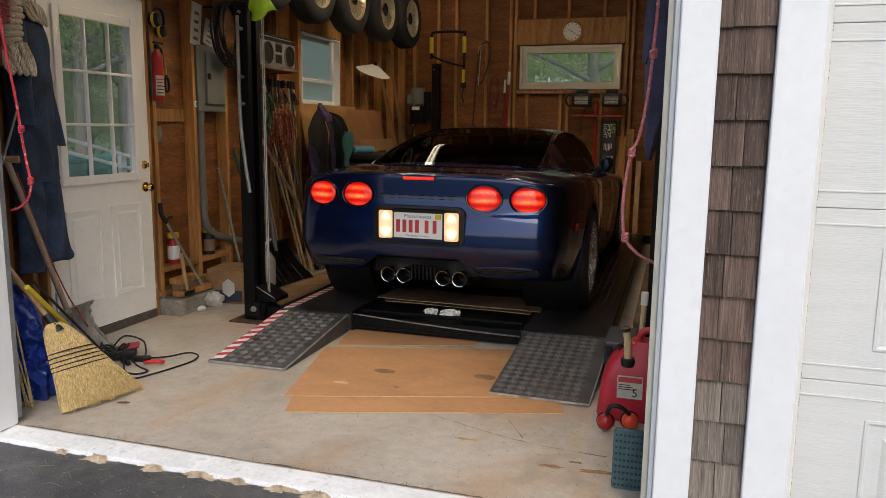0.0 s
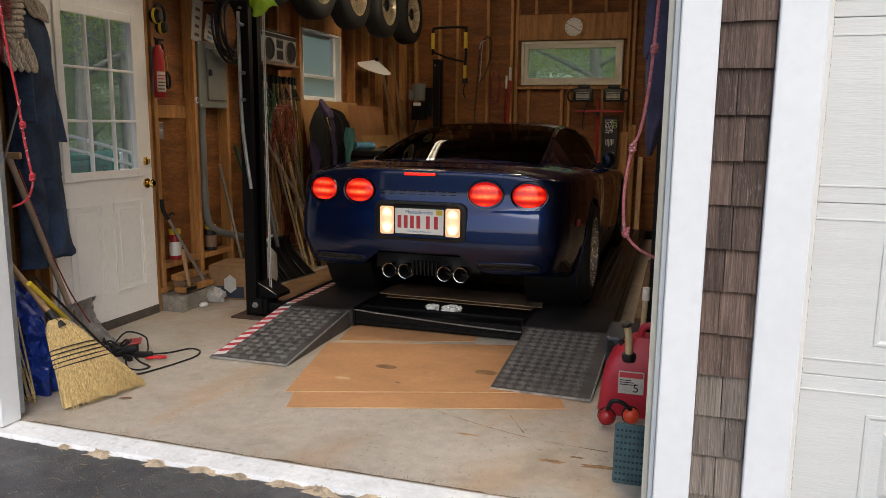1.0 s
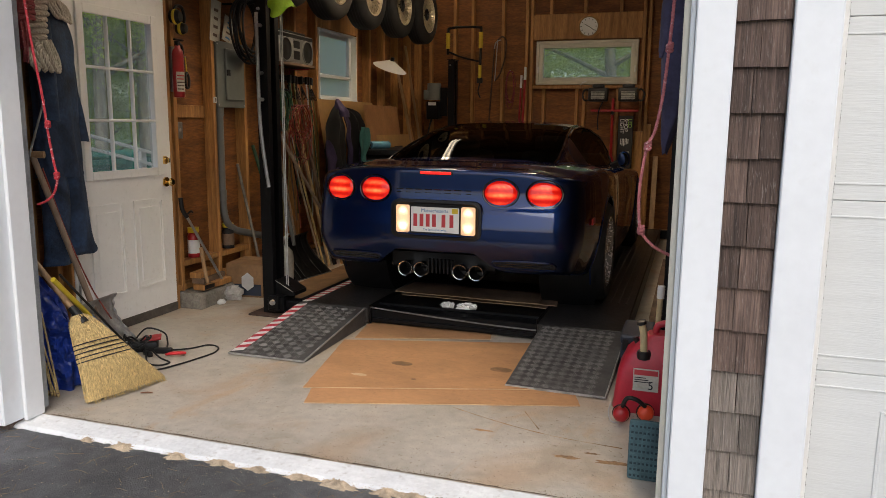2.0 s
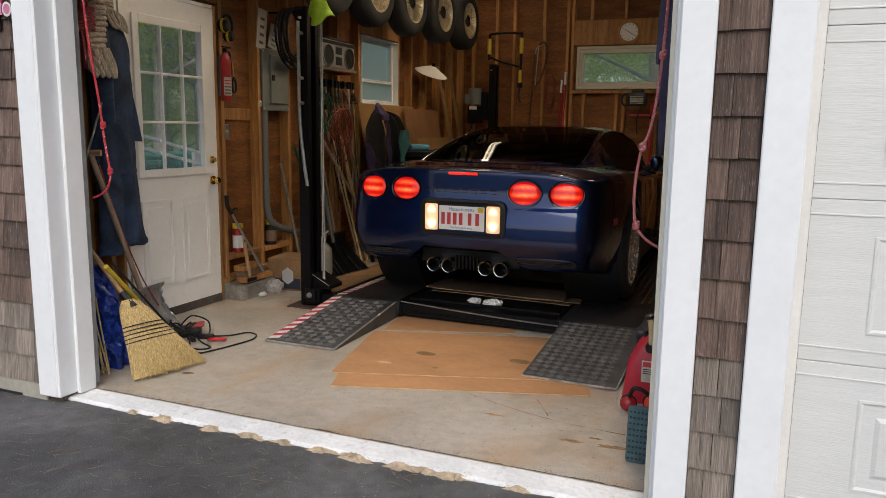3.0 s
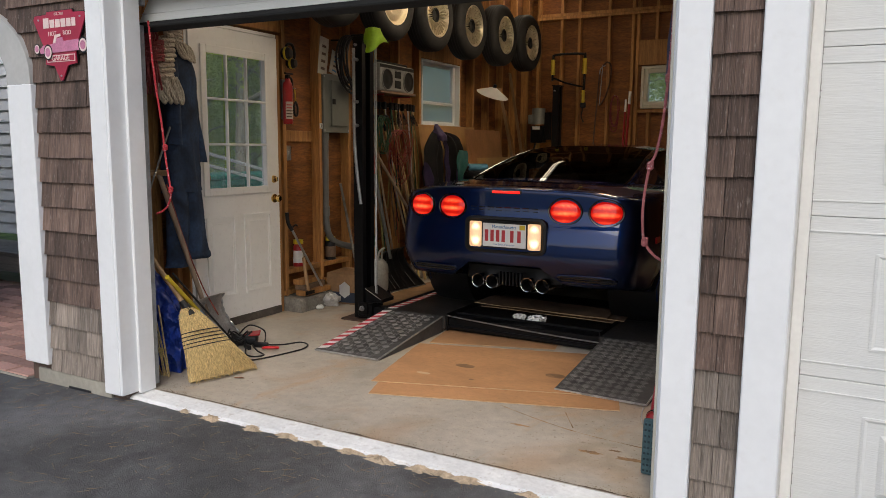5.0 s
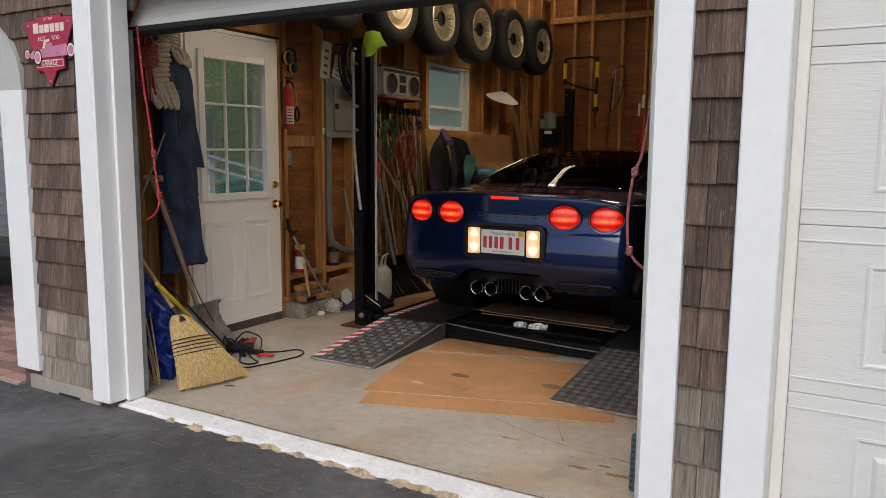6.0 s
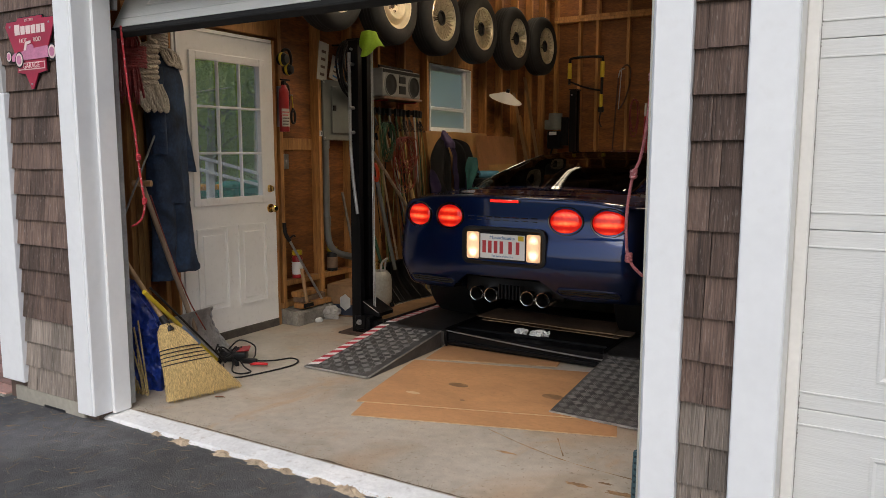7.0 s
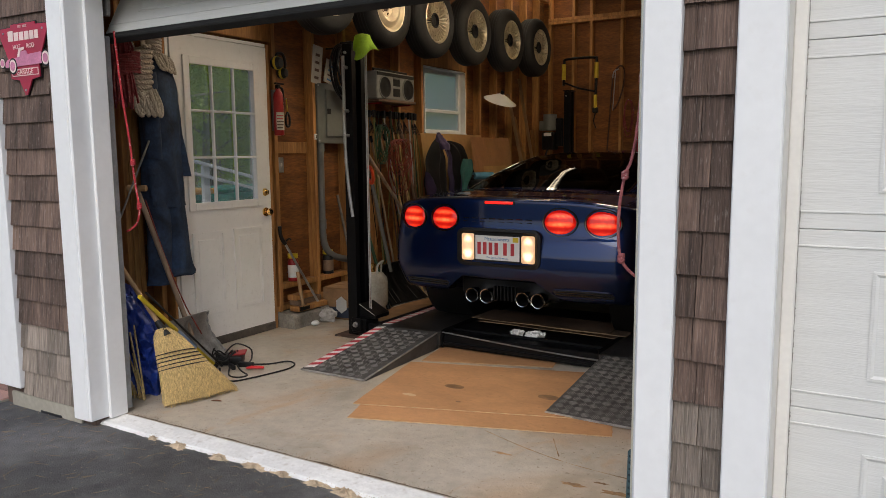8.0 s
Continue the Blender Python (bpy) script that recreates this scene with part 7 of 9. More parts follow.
# long-handled tools on a rail
rl = thing("tool_rail", (-3.3, 5.85, 1.68), "black rail of clips for long-handled tools", "tool rail")
part("rail", B(-3.34, -3.30, 5.44, 6.28, 1.66, 1.70, 0.004), M["black_metal"], rl)
rnd = random.Random(21)
cols = ["handle_dark", "black_metal", "olive", "green_cord", "handle_dark", "black_plastic", "galv", "olive", "handle_dark", "green_cord", "black_metal", "orange_cord", "olive", "handle_dark", "straw", "black_plastic", "olive", "handle_dark", "galv", "green_cord", "straw", "olive", "handle_wood", "olive", "straw"]
for k, c in enumerate(cols):
    y = 5.46 + 0.034 * k
    x = -3.27 + rnd.uniform(-0.02, 0.05)
    z0 = rnd.uniform(0.2, 0.85)
    tl_ = thing("garden_tool", (x, y, z0), "long-handled garden tool hung head-up from the rail", "garden tool", "tools on the rail")
    dy = rnd.uniform(-0.04, 0.16)
    wob = rnd.uniform(-0.03, 0.03)
    part("shaft", T([(x, y, 1.66), (x + rnd.uniform(0, 0.05), y + dy * 0.4 + wob, (z0 + 1.66) / 2), (x + rnd.uniform(0, 0.10), y + dy, z0)], rnd.uniform(0.0035, 0.0085), 7, 5), M[c], tl_, smooth=True)
    part("clip", B(x - 0.012, x + 0.012, y - 0.009, y + 0.009, 1.635, 1.70, 0.004), M["black_plastic"], tl_)
    if k % 3 == 1:
        bm = bmesh.new()
        for j in range(5):
            rod(bm, (x, y, 1.62), (x + 0.03, y - 0.05 + 0.025 * j, 1.50), 0.003, 5)
        part("tines", bm, M["black_metal"], tl_)
cr = thing("extension_cord", (-3.18, 5.72, 1.3), "orange-red extension cord hung in loose loops", "extension cord")
part("looped_cord", coil((-3.13, 5.78, 1.20), 0.16, 0.25, 13, 0.0036, (0, 1, 0), (0, 0, 1), (1, 0, 0), 0.05, 5, 0.45), M["orange_cord"], cr, smooth=60)
part("tie", T([(-3.13, 5.74, 1.44), (-3.10, 5.77, 1.43), (-3.13, 5.80, 1.44), (-3.17, 5.77, 1.44)], 0.007, 6, 6, True), M["black_plastic"], cr)
cr = thing("extension_cord", (-3.18, 5.56, 1.4), "dark green extension cord hung in a coil", "extension cord")
part("looped_cord", coil((-3.16, 5.54, 1.40), 0.08, 0.17, 9, 0.004, (0, 1, 0), (0, 0, 1), (1, 0, 0), 0.025, 6, 0.6), M["green_cord"], cr, smooth=60)
part("tie", T([(-3.14, 5.52, 1.57), (-3.11, 5.54, 1.56), (-3.14, 5.57, 1.57), (-3.18, 5.54, 1.57)], 0.006, 6, 6, True), M["black_plastic"], cr)
for a, b, r_, mt in (((-3.10, 6.60, 0.012), (-3.03, 5.14, 1.33), 0.013, "handle_wood2"), ((-3.05, 6.22, 0.012), (-3.28, 5.98, 1.62), 0.016, "handle_dark"), ((-2.95, 5.30, 0.012), (-3.30, 5.30, 1.12), 0.014, "green_cord")):
    q = thing("leaning_pole", a, "long wooden tool handle leaning on the wall behind the lift", "pole", "leaning handles")
    part("shaft", R(a, b, r_, 10), M[mt], q, smooth=True)
    part("ferrule", R(a, Vector(a) + (Vector(b) - Vector(a)) * 0.05, r_ + 0.004, 10), M["black_metal"], q, smooth=True)
for k, (y0, y1, zt, mt) in enumerate(((5.62, 5.95, 1.58, "handle_wood2"), (5.72, 6.02, 1.50, "straw"), (5.83, 6.13, 1.62, "handle_wood"), (5.92, 6.17, 1.45, "straw"), (5.99, 6.26, 1.60, "handle_wood2"), (5.53, 5.70, 1.48, "handle_wood2"))):
    a, b = Vector((-3.04 - 0.012 * k, y1, 0.012)), Vector((-3.27, y0, zt))
    q = thing("leaning_pole", a, "thin pale tool handle leaning among the hung tools", "pole", "leaning handles")
    part("shaft", R(a, b, 0.0095, 8), M[mt], q, smooth=True)
    part("ferrule", R(b - (b - a) * 0.04, b, 0.012, 8), M["black_metal"], q, smooth=True)
ds = thing("snow_shovel", (-3.0, 5.65, 0), "black plastic snow shovel with a scraped edge and orange grip", "shovel")
tl, tr, br, bl = Vector((-3.10, 5.40, 0.37)), Vector((-3.10, 5.80, 0.38)), Vector((-2.93, 5.92, 0.006)), Vector((-3.01, 5.42, 0.006))
bm = bmesh.new()
grid(bm, [[scoop(i / 54, j / 12) for i in range(55)] for j in range(13)])
bmesh.ops.solidify(bm, geom=bm.faces[:], thickness=0.004)
bmesh.ops.recalc_face_normals(bm, faces=bm.faces)
part("blade", bm, M["black_plastic"], ds, smooth=50)
part("wear_strip", T([scoop(k / 12, 0.985, 0.004) for k in range(13)], 0.0028, 5), M["pvc"], ds, "scraped grey edge", 50)
for u in (0.17, 0.28, 0.72):
    part("scrape_mark", T([scoop(u, 0.62 + 0.08 * k, 0.0135) for k in range(5)], 0.0022, 4), M["pvc"], ds, "grey scrape", 50)
part("shaft", R((-3.06, 5.50, 0.30), (-3.09, 5.29, 1.08), 0.016, 12), M["pvc"], ds, smooth=True)
part("grip", T([(-3.09, 5.29, 1.07), (-3.12, 5.26, 1.13), (-3.12, 5.24, 1.20), (-3.07, 5.24, 1.21), (-3.06, 5.265, 1.13), (-3.09, 5.29, 1.07)], 0.014, 8), M["orange"], ds, "orange loop grip", 60)

# coat, cardboard, shade
ct = thing("winter_coat", (-3.1, 6.6, 1.48), "black, purple and teal winter coat hung over a post", "coat")


def drape(left, right, x0, bulge, folds, seed):
    """Cloth hung flat against a support: edges of (y, z) from top to bottom, folds running down."""
    bm = bmesh.new()
    le, ri = smooth_path([(0, y, z) for y, z in left], 6), smooth_path([(0, y, z) for y, z in right], 6)
    rows = []
    for i, (p, q) in enumerate(zip(le, ri)):
        t = i / (len(le) - 1)
        row = []
        for k in range(25):
            u = k / 24
            y = p.y + (q.y - p.y) * u
            z = p.z + (q.z - p.z) * u
            fold = 0.026 * (0.3 + t) * math.sin(folds * math.pi * u + 1.6 * math.sin(2.2 * t + seed) + seed)
            x = x0 + bulge * math.sin(math.pi * (0.08 + 0.84 * u)) * (0.35 + 0.65 * min(1.0, 3 * t)) + fold + 0.02 * noise.noise((y * 7, z * 7, seed))
            row.append(Vector((x, y, z)))
        rows.append(row)
    grid(bm, rows)
    bmesh.ops.solidify(bm, geom=bm.faces[:], thickness=0.006)
    bmesh.ops.recalc_face_normals(bm, faces=bm.faces)
    return bm


part("left_panel", drape([(6.25, 1.46), (6.12, 1.38), (6.05, 1.25), (6.01, 1.10), (5.99, 0.95), (5.98, 0.75)], [(6.31, 1.45), (6.36, 1.37), (6.39, 1.25), (6.41, 1.10), (6.42, 0.95), (6.43, 0.75)], -3.06, 0.09, 5, 1.0), M["black_cloth"], ct, "", 60)
part("right_panel", drape([(6.37, 1.44), (6.42, 1.38), (6.44, 1.25), (6.46, 1.10), (6.47, 0.95), (6.48, 0.75)], [(6.50, 1.445), (6.70, 1.41), (6.82, 1.29), (6.93, 1.13), (7.04, 0.98), (7.12, 0.75)], -3.06, 0.10, 6, 2.6), M["black_cloth"], ct, "", 60)
part("placket", drape([(6.27, 1.42), (6.33, 1.34), (6.37, 1.22), (6.38, 1.05), (6.39, 0.75)], [(6.37, 1.41), (6.42, 1.33), (6.45, 1.22), (6.46, 1.05), (6.47, 0.75)], -3.01, 0.035, 2, 0.4), M["purple"], ct, "purple front band", 60)
part("hem_panel", drape([(5.99, 1.16), (5.975, 1.06), (5.965, 0.92), (5.96, 0.75)], [(6.02, 1.15), (6.12, 1.06), (6.23, 0.92), (6.28, 0.75)], -3.01, 0.05, 2, 1.5), M["purple"], ct, "purple lower panel", 60)
part("hem_panel", drape([(6.60, 1.13), (6.57, 1.03), (6.56, 0.92), (6.55, 0.75)], [(6.66, 1.12), (6.71, 1.03), (6.75, 0.92), (6.78, 0.75)], -2.98, 0.035, 2, 3.1), M["purple"], ct, "purple lower panel", 60)
part("trim_band", drape([(6.56, 1.27), (6.50, 1.20), (6.47, 1.12), (6.47, 1.02), (6.50, 0.90)], [(6.76, 1.26), (6.75, 1.19), (6.68, 1.10), (6.60, 1.01), (6.54, 0.90)], -2.935, 0.05, 2, 0.2), M["teal"], ct, "teal trim", 60)
part("hood", garment([(-3.03, 6.275, 1.515, 0.012, 0.02), (-3.02, 6.28, 1.48, 0.03, 0.04), (-3.0, 6.30, 1.42, 0.05, 0.075), (-2.99, 6.33, 1.36, 0.04, 0.07)], 5, 0.12, 28, 2), M["purple"], ct, "purple hood", 50)


def leaning_sheet(name, y0, y1, x_foot, x_top, z, material, label, cat, th=0.006, group="", shear=0.0):
    t = thing(name, (x_foot, (y0 + y1) / 2, 0), label, cat, group)
    bm = bmesh.new()
    rows = []
    for j in range(5):
        v = j / 4
        rows.append([Vector((x_foot + (x_top - x_foot) * v + 0.008 * math.sin(3 * u + v), y0 + (y1 - y0) * u + shear * v, 0.002 + z * v)) for u in (0, 0.25, 0.5, 0.75, 1)])
    grid(bm, rows)
    bmesh.ops.solidify(bm, geom=bm.faces[:], thickness=th)
    bmesh.ops.recalc_face_normals(bm, faces=bm.faces)
    part("sheet", bm, M[material], t)
    return t


M["card_warm"] = mat("large_cardboard", (0.62, 0.37, 0.145), 0.85, var=0.12, scale=2, bump=0.1, bump_scale=40)
leaning_sheet("cardboard_sheet", 6.28, 7.55, -3.02, -3.24, 1.515, "card_warm", "large brown cardboard sheet leaning under the window", "cardboard", group="leaning cardboard")
leaning_sheet("cardboard_sheet", 7.20, 8.15, -2.98, -3.20, 1.49, "card", "tall cardboard sheet leaning on the studs", "cardboard", group="leaning cardboard")
cs = leaning_sheet("cardboard_sheet", 7.35, 8.35, -2.90, -3.12, 1.18, "card_warm", "lower cardboard box side with a dark printed mark", "cardboard", group="leaning cardboard")
part("printed_mark", B(-3.07, -3.066, 7.75, 7.98, 0.97, 1.06, 0, None), M["black_ink"], cs)
leaning_sheet("board", 8.0, 8.14, -3.0, -3.26, 1.50, "stud", "pine board leaning on the studs", "board", 0.02, "leaning boards")
for k, (a, zt, sh_) in enumerate(((8.50, 2.0, -0.35), (8.72, 1.75, -0.4), (8.95, 2.2, -0.5), (9.12, 1.6, -0.3))):
    leaning_sheet("board", a, a + 0.12, -2.95 - 0.05 * k, -3.24, zt, "stud" if k % 2 else "handle_wood", "rough pine board leaning in the back corner", "board", 0.02, "leaning boards", sh_)
ld = thing("lamp_shade", (-3.2, 7.85, 1.9), "white conical lamp shade hung on the studs", "lamp shade")
q = Matrix.Translation((-3.17, 7.86, 1.90)) @ pose(0, 0, 0, 8, 22, 0)
bm = L([(0.012, 0.085), (0.03, 0.082), (0.19, 0.0), (0.187, -0.002), (0.028, 0.078)], 32, q)
part("cone", bm, M["plate_white"], ld, smooth=True)
part("socket", L([(0.02, 0.07), (0.02, 0.12), (0, 0.12)], 14, q), M["black_plastic"], ld, smooth=True)
fr = thing("foam_roll", (-2.9, 6.9, 1.1), "light blue foam roll lying on the stack behind the car", "foam roll")
M["foam"] = mat("light_blue_foam", (0.08, 0.24, 0.36), 0.8, var=0.12, scale=12)
part("roll", R((-2.95, 6.82, 1.095), (-2.86, 7.06, 1.092), 0.036, 20), M["foam"], fr, smooth=True)
part("core", R((-2.955, 6.808, 1.095), (-2.95, 6.82, 1.095), 0.014, 12), M["black_ink"], fr)
bk = thing("storage_bin", (-2.85, 7.0, 0), "black plastic storage bin behind the car", "storage bin")
part("tub", B(-3.0, -2.62, 6.72, 7.55, 0.0, 1.0, 0.03), M["black_plastic"], bk)
part("lid", B(-3.02, -2.60, 6.70, 7.57, 1.0, 1.055, 0.012), M["black_plastic"], bk)

# ---- spare wheels on wall arms ----
def spare(kind, label):
    """Face to +x, axle at the origin."""
    t = thing("spare_wheel", (0, 0, 0), label, "wheel", "spare wheels on the wall")
    q = pose(0, 0, 0, 0, 90, 0)
    r, ri, h = 0.325, 0.20, 0.10
    part("tyre", L([(ri, -h), (ri + 0.02, -h - 0.004), (r - 0.05, -h - 0.006), (r - 0.012, -h + 0.02), (r, -h + 0.045), (r, h - 0.045), (r - 0.012, h - 0.02), (r - 0.05, h + 0.006), (ri + 0.02, h + 0.004), (ri, h - 0.004), (ri - 0.003, h - 0.03), (ri - 0.003, -h)], 48, q), M["rubber"], t, "black tyre", True)
    for z in (-0.045, -0.015, 0.015, 0.045):
        part("tread_groove", L([(r + 0.0006, z - 0.004), (r + 0.0012, z), (r + 0.0006, z + 0.004)], 48, q), M["black_ink"], t)
    if kind == "steel":
        part("rim", L([(0.202, h - 0.004), (0.19, h - 0.006), (0.175, h - 0.03), (0.165, h - 0.035), (0.15, h - 0.02), (0.12, h - 0.012), (0.095, h - 0.03), (0.08, h - 0.05), (0.04, h - 0.052), (0.036, h - 0.07)], 40, q), M["rim_steel"], t, "cream steel rim", True)
        part("hub_hole", L([(0.037, h - 0.06), (0, h - 0.06)], 20, q), M["rust"], t)
        for k in range(5):
            a = k * math.tau / 5
            part("lug_hole", L([(0.010, h - 0.045), (0.011, h - 0.052)], 10, q @ Matrix.Translation((0.058 * math.cos(a), 0.058 * math.sin(a), 0))), M["rust"], t)
    else:
        part("rim", L([(0.202, h - 0.002), (0.192, h), (0.182, h - 0.02), (0.172, h - 0.05), (0.165, -h)], 40, q), M["rim_gold"], t, "polished rim ring", True)
        part("dish", L([(0.17, h - 0.095), (0.05, h - 0.085), (0.0, h - 0.085)], 40, q), M["black_plastic"], t, "dark dish behind the fins", True)
        for k in range(28):
            a = k * math.tau / 28
            d, n_ = Vector((math.cos(a), math.sin(a), 0)), Vector((-math.sin(a), math.cos(a), 0))
            bm = bmesh.new()
            rows = []
            for rr_, hw, zz in ((0.062, 0.0022, h - 0.030), (0.12, 0.0034, h - 0.022), (0.180, 0.0052, h - 0.012)):
                rows.append([q @ (d * rr_ - n_ * hw + Vector((0, 0, zz - 0.03))), q @ (d * rr_ - n_ * hw * 0.7 + Vector((0, 0, zz))), q @ (d * rr_ + n_ * hw * 0.7 + Vector((0, 0, zz))), q @ (d * rr_ + n_ * hw + Vector((0, 0, zz - 0.03)))])
            grid(bm, rows, closed=True)
            bmesh.ops.recalc_face_normals(bm, faces=bm.faces)
            part("fin", bm, M["rim_gold"], t)
        part("hub", L([(0.066, h - 0.05), (0.066, h - 0.028), (0.058, h - 0.026), (0.05, h - 0.05), (0, h - 0.052)], 24, q), M["black_plastic"], t, "dark hub", True)
    part("wall_arm", R((-0.36, 0, 0), (-0.09, 0, 0), 0.018, 10), M["black_metal"], t)
    return t


s1 = spare("steel", "spare wheel with a cream steel rim hung on a wall arm")
s2 = spare("fins", "spare wheel with a finned alloy rim hung on a wall arm")
s1.matrix_basis = pose(-2.99, 5.33, 2.505, 20, 0, 0)
copy_thing(s1, pose(-2.99, 4.58, 2.52, 70, 0, 0))
s2.matrix_basis = pose(-2.99, 6.06, 2.50)
for k, (y, z) in enumerate(((6.81, 2.505), (7.60, 2.515), (8.36, 2.525))):
    copy_thing(s2, pose(-2.99, y, z, 15 * k + 5, 0, 0))


# ---- back of the garage ----
M["clock_ring"] = mat("dull_brass", (0.30, 0.19, 0.07), 0.5, metal=0.5, var=0.1, scale=9)
ck = thing("wall_clock", (-1.26, 9.6, 2.49), "round white wall clock in an octagonal wooden frame", "clock")
q = Matrix.Translation((-1.26, YB - 0.093, 2.493)) @ pose(0, 0, 0, 90, 0, 0)
part("wood_frame", L([(0.150, -0.004), (0.150, 0.022), (0.128, 0.032), (0.118, 0.026)], 8, q @ pose(0, 0, 0, 0, 0, 22.5)), M["stud"], ck, "octagonal wooden frame")
part("brass_ring", L([(0.122, 0.02), (0.120, 0.036), (0.110, 0.036), (0.108, 0.026)], 36, q), M["clock_ring"], ck, "", True)
part("dial", L([(0.11, 0.028), (0.0, 0.028)], 36, q), M["white_ink"], ck)
for k in range(12):
    a = k * math.tau / 12
    part("hour_mark", B(-0.004, 0.004, 0.083, 0.100, 0.0284, 0.0296, 0, q @ pose(0, 0, 0, 0, 0, math.degrees(a))), M["black_ink"], ck)
part("hour_pointer", B(-0.004, 0.004, -0.01, 0.055, 0.0300, 0.0312, 0, q @ pose(0, 0, 0, 0, 0, 62)), M["black_ink"], ck)
part("minute_pointer", B(-0.003, 0.003, -0.01, 0.085, 0.0314, 0.0326, 0, q @ pose(0, 0, 0, 0, 0, -125)), M["black_ink"], ck)

fl = thing("work_light_stand", (-0.9, 9.3, 0), "red tripod stand with two black work lights", "work light")
part("mast", R((-0.90, 9.30, 0.35), (-0.90, 9.30, 1.62), 0.018, 12), M["red_paint"], fl, smooth=True)
part("crossbar", B(-1.16, -0.60, 9.285, 9.315, 1.465, 1.492, 0.004), M["red_paint"], fl)
for k in range(3):
    a = math.radians(90 + 120 * k)
    part("leg", T([(-0.90, 9.30, 0.95), (-0.90 + 0.28 * math.cos(a), 9.30 + 0.22 * math.sin(a), 0.40), (-0.90 + 0.45 * math.cos(a), 9.30 + 0.32 * math.sin(a), 0.012)], 0.013, 8), M["red_paint"], fl, smooth=60)
part("clamp_knob", L([(0, 0.03), (0.02, 0.03), (0.022, 0), (0, 0)], 12, pose(-0.90, 9.275, 1.45, 90, 0, 0)), M["black_plastic"], fl)
M["lamp_glass"] = mat("ribbed_lamp_glass", (0.45, 0.46, 0.42), 0.2, var=0.25, scale=26, bump=0.4, bump_scale=90)
for x in (-1.075, -0.725):
    hd_ = part("lamp_head", B(x - 0.115, x + 0.115, 9.24, 9.34, 1.585, 1.745, 0.016, None, 2), M["black_plastic"], fl, "black work light head", 40)
    part("lamp_glass", B(x - 0.080, x + 0.080, 9.231, 9.2395, 1.61, 1.70, 0.004), M["lamp_glass"], hd_, "dull lamp glass, unlit")
    for k in range(3):
        part("guard_wire", R((x - 0.085, 9.225, 1.625 + 0.03 * k), (x + 0.085, 9.225, 1.625 + 0.03 * k), 0.003, 6), M["black_metal"], hd_)
    part("top_cover", B(x - 0.07, x + 0.07, 9.25, 9.33, 1.742, 1.785, 0.014, None, 2), M["black_plastic"], hd_)
    s = -1 if x < -0.9 else 1
    part("carry_loop", T([(x + s * 0.115, 9.28, 1.72), (x + s * 0.16, 9.28, 1.72), (x + s * 0.185, 9.28, 1.66), (x + s * 0.16, 9.28, 1.60), (x + s * 0.115, 9.28, 1.60)], 0.012), M["black_plastic"], hd_, smooth=60)
part("flex", T([(-1.02, 9.29, 1.58), (-1.06, 9.28, 1.48), (-1.07, 9.28, 1.35), (-1.06, 9.27, 1.25)], 0.007), M["black_plastic"], fl, smooth=60)

lb = thing("shop_light_box", (-0.75, 9.4, 0), "tall black LED shop light carton standing on end", "carton")
q = pose(-0.75, 9.44, 0.0, 0, 0, -3)
part("carton", B(-0.085, 0.085, -0.04, 0.04, 0.0, 1.42, 0.003, q), M["black_ink"], lb)
M["lime_ink"] = mat("lime_print", (0.30, 0.60, 0.08), 0.5, var=0.05, scale=9)
for wd, off, mt in (("LED", 0.052, "lime_ink"), ("SHOP", 0.006, "white_ink"), ("LIGHT", -0.042, "white_ink")):
    text("printed_word", wd, 0.062, q @ Matrix.Translation((off, -0.0415, 1.385)) @ pose(0, 0, 0, 90, 0, 0) @ pose(0, 0, 0, 0, 0, -90), M[mt], lb, "printed lettering", "LEFT")
for k in range(6):
    part("print_bar", B(-0.05 + 0.017 * k, -0.042 + 0.017 * k, -0.0415, -0.0402, 1.06 + 0.01 * abs(k - 2), 1.15, 0, q), M["white_ink"], lb)
part("print_panel", B(-0.02, 0.06, -0.0415, -0.0402, 0.86, 1.0, 0, q), M["silver"], lb)


def back_board(x0, x1, z, lean, mt, lab):
    t = thing("board", ((x0 + x1) / 2, 9.4, 0), lab, "board", "boards at the back wall")
    part("plank", B(x0, x1, -0.01, 0.01, 0, z, 0.002, Matrix.Translation((0, 9.6 - lean, 0.004)) @ pose(0, 0, 0, -math.degrees(math.asin(lean * 0.9 / z)), 0, 0)), M[mt], t)
    part("end_grain", B(x0 + 0.002, x1 - 0.002, -0.008, 0.008, z, z + 0.0015, 0, Matrix.Translation((0, 9.6 - lean, 0.004)) @ pose(0, 0, 0, -math.degrees(math.asin(lean * 0.9 / z)), 0, 0)), M["card_edge"], t)


back_board(-0.70, -0.555, 1.235, 0.1, "stud", "clean pine board standing against the back wall")
back_board(-0.52, -0.465, 1.32, 0.12, "stud", "narrow pine board standing against the back wall")
back_board(-0.42, -0.36, 0.95, 0.2, "handle_wood", "short pine batten standing against the back wall")
for x, z0, z1, r_ in ((-2.03, 1.0, 2.02, 0.016), (-2.08, 1.0, 1.92, 0.012)):
    t = thing("red_pole", (x, 9.55, 0), "red painted steel pole standing against the back wall", "pole", "red poles")
    part("tube", R((x - 0.05, 9.50, 0.006), (x, 9.585, z1), r_, 10), M["red_paint"], t, smooth=True)
    part("white_tip", R((x - 0.004, 9.578, z1 - 0.16), (x, 9.585, z1 + 0.001), r_ + 0.002, 10), M["white_ink"], t, "white end", True)
bs = thing("bow_saw", (-2.36, 9.58, 1.9), "rusty bow saw hung on the back wall", "saw")
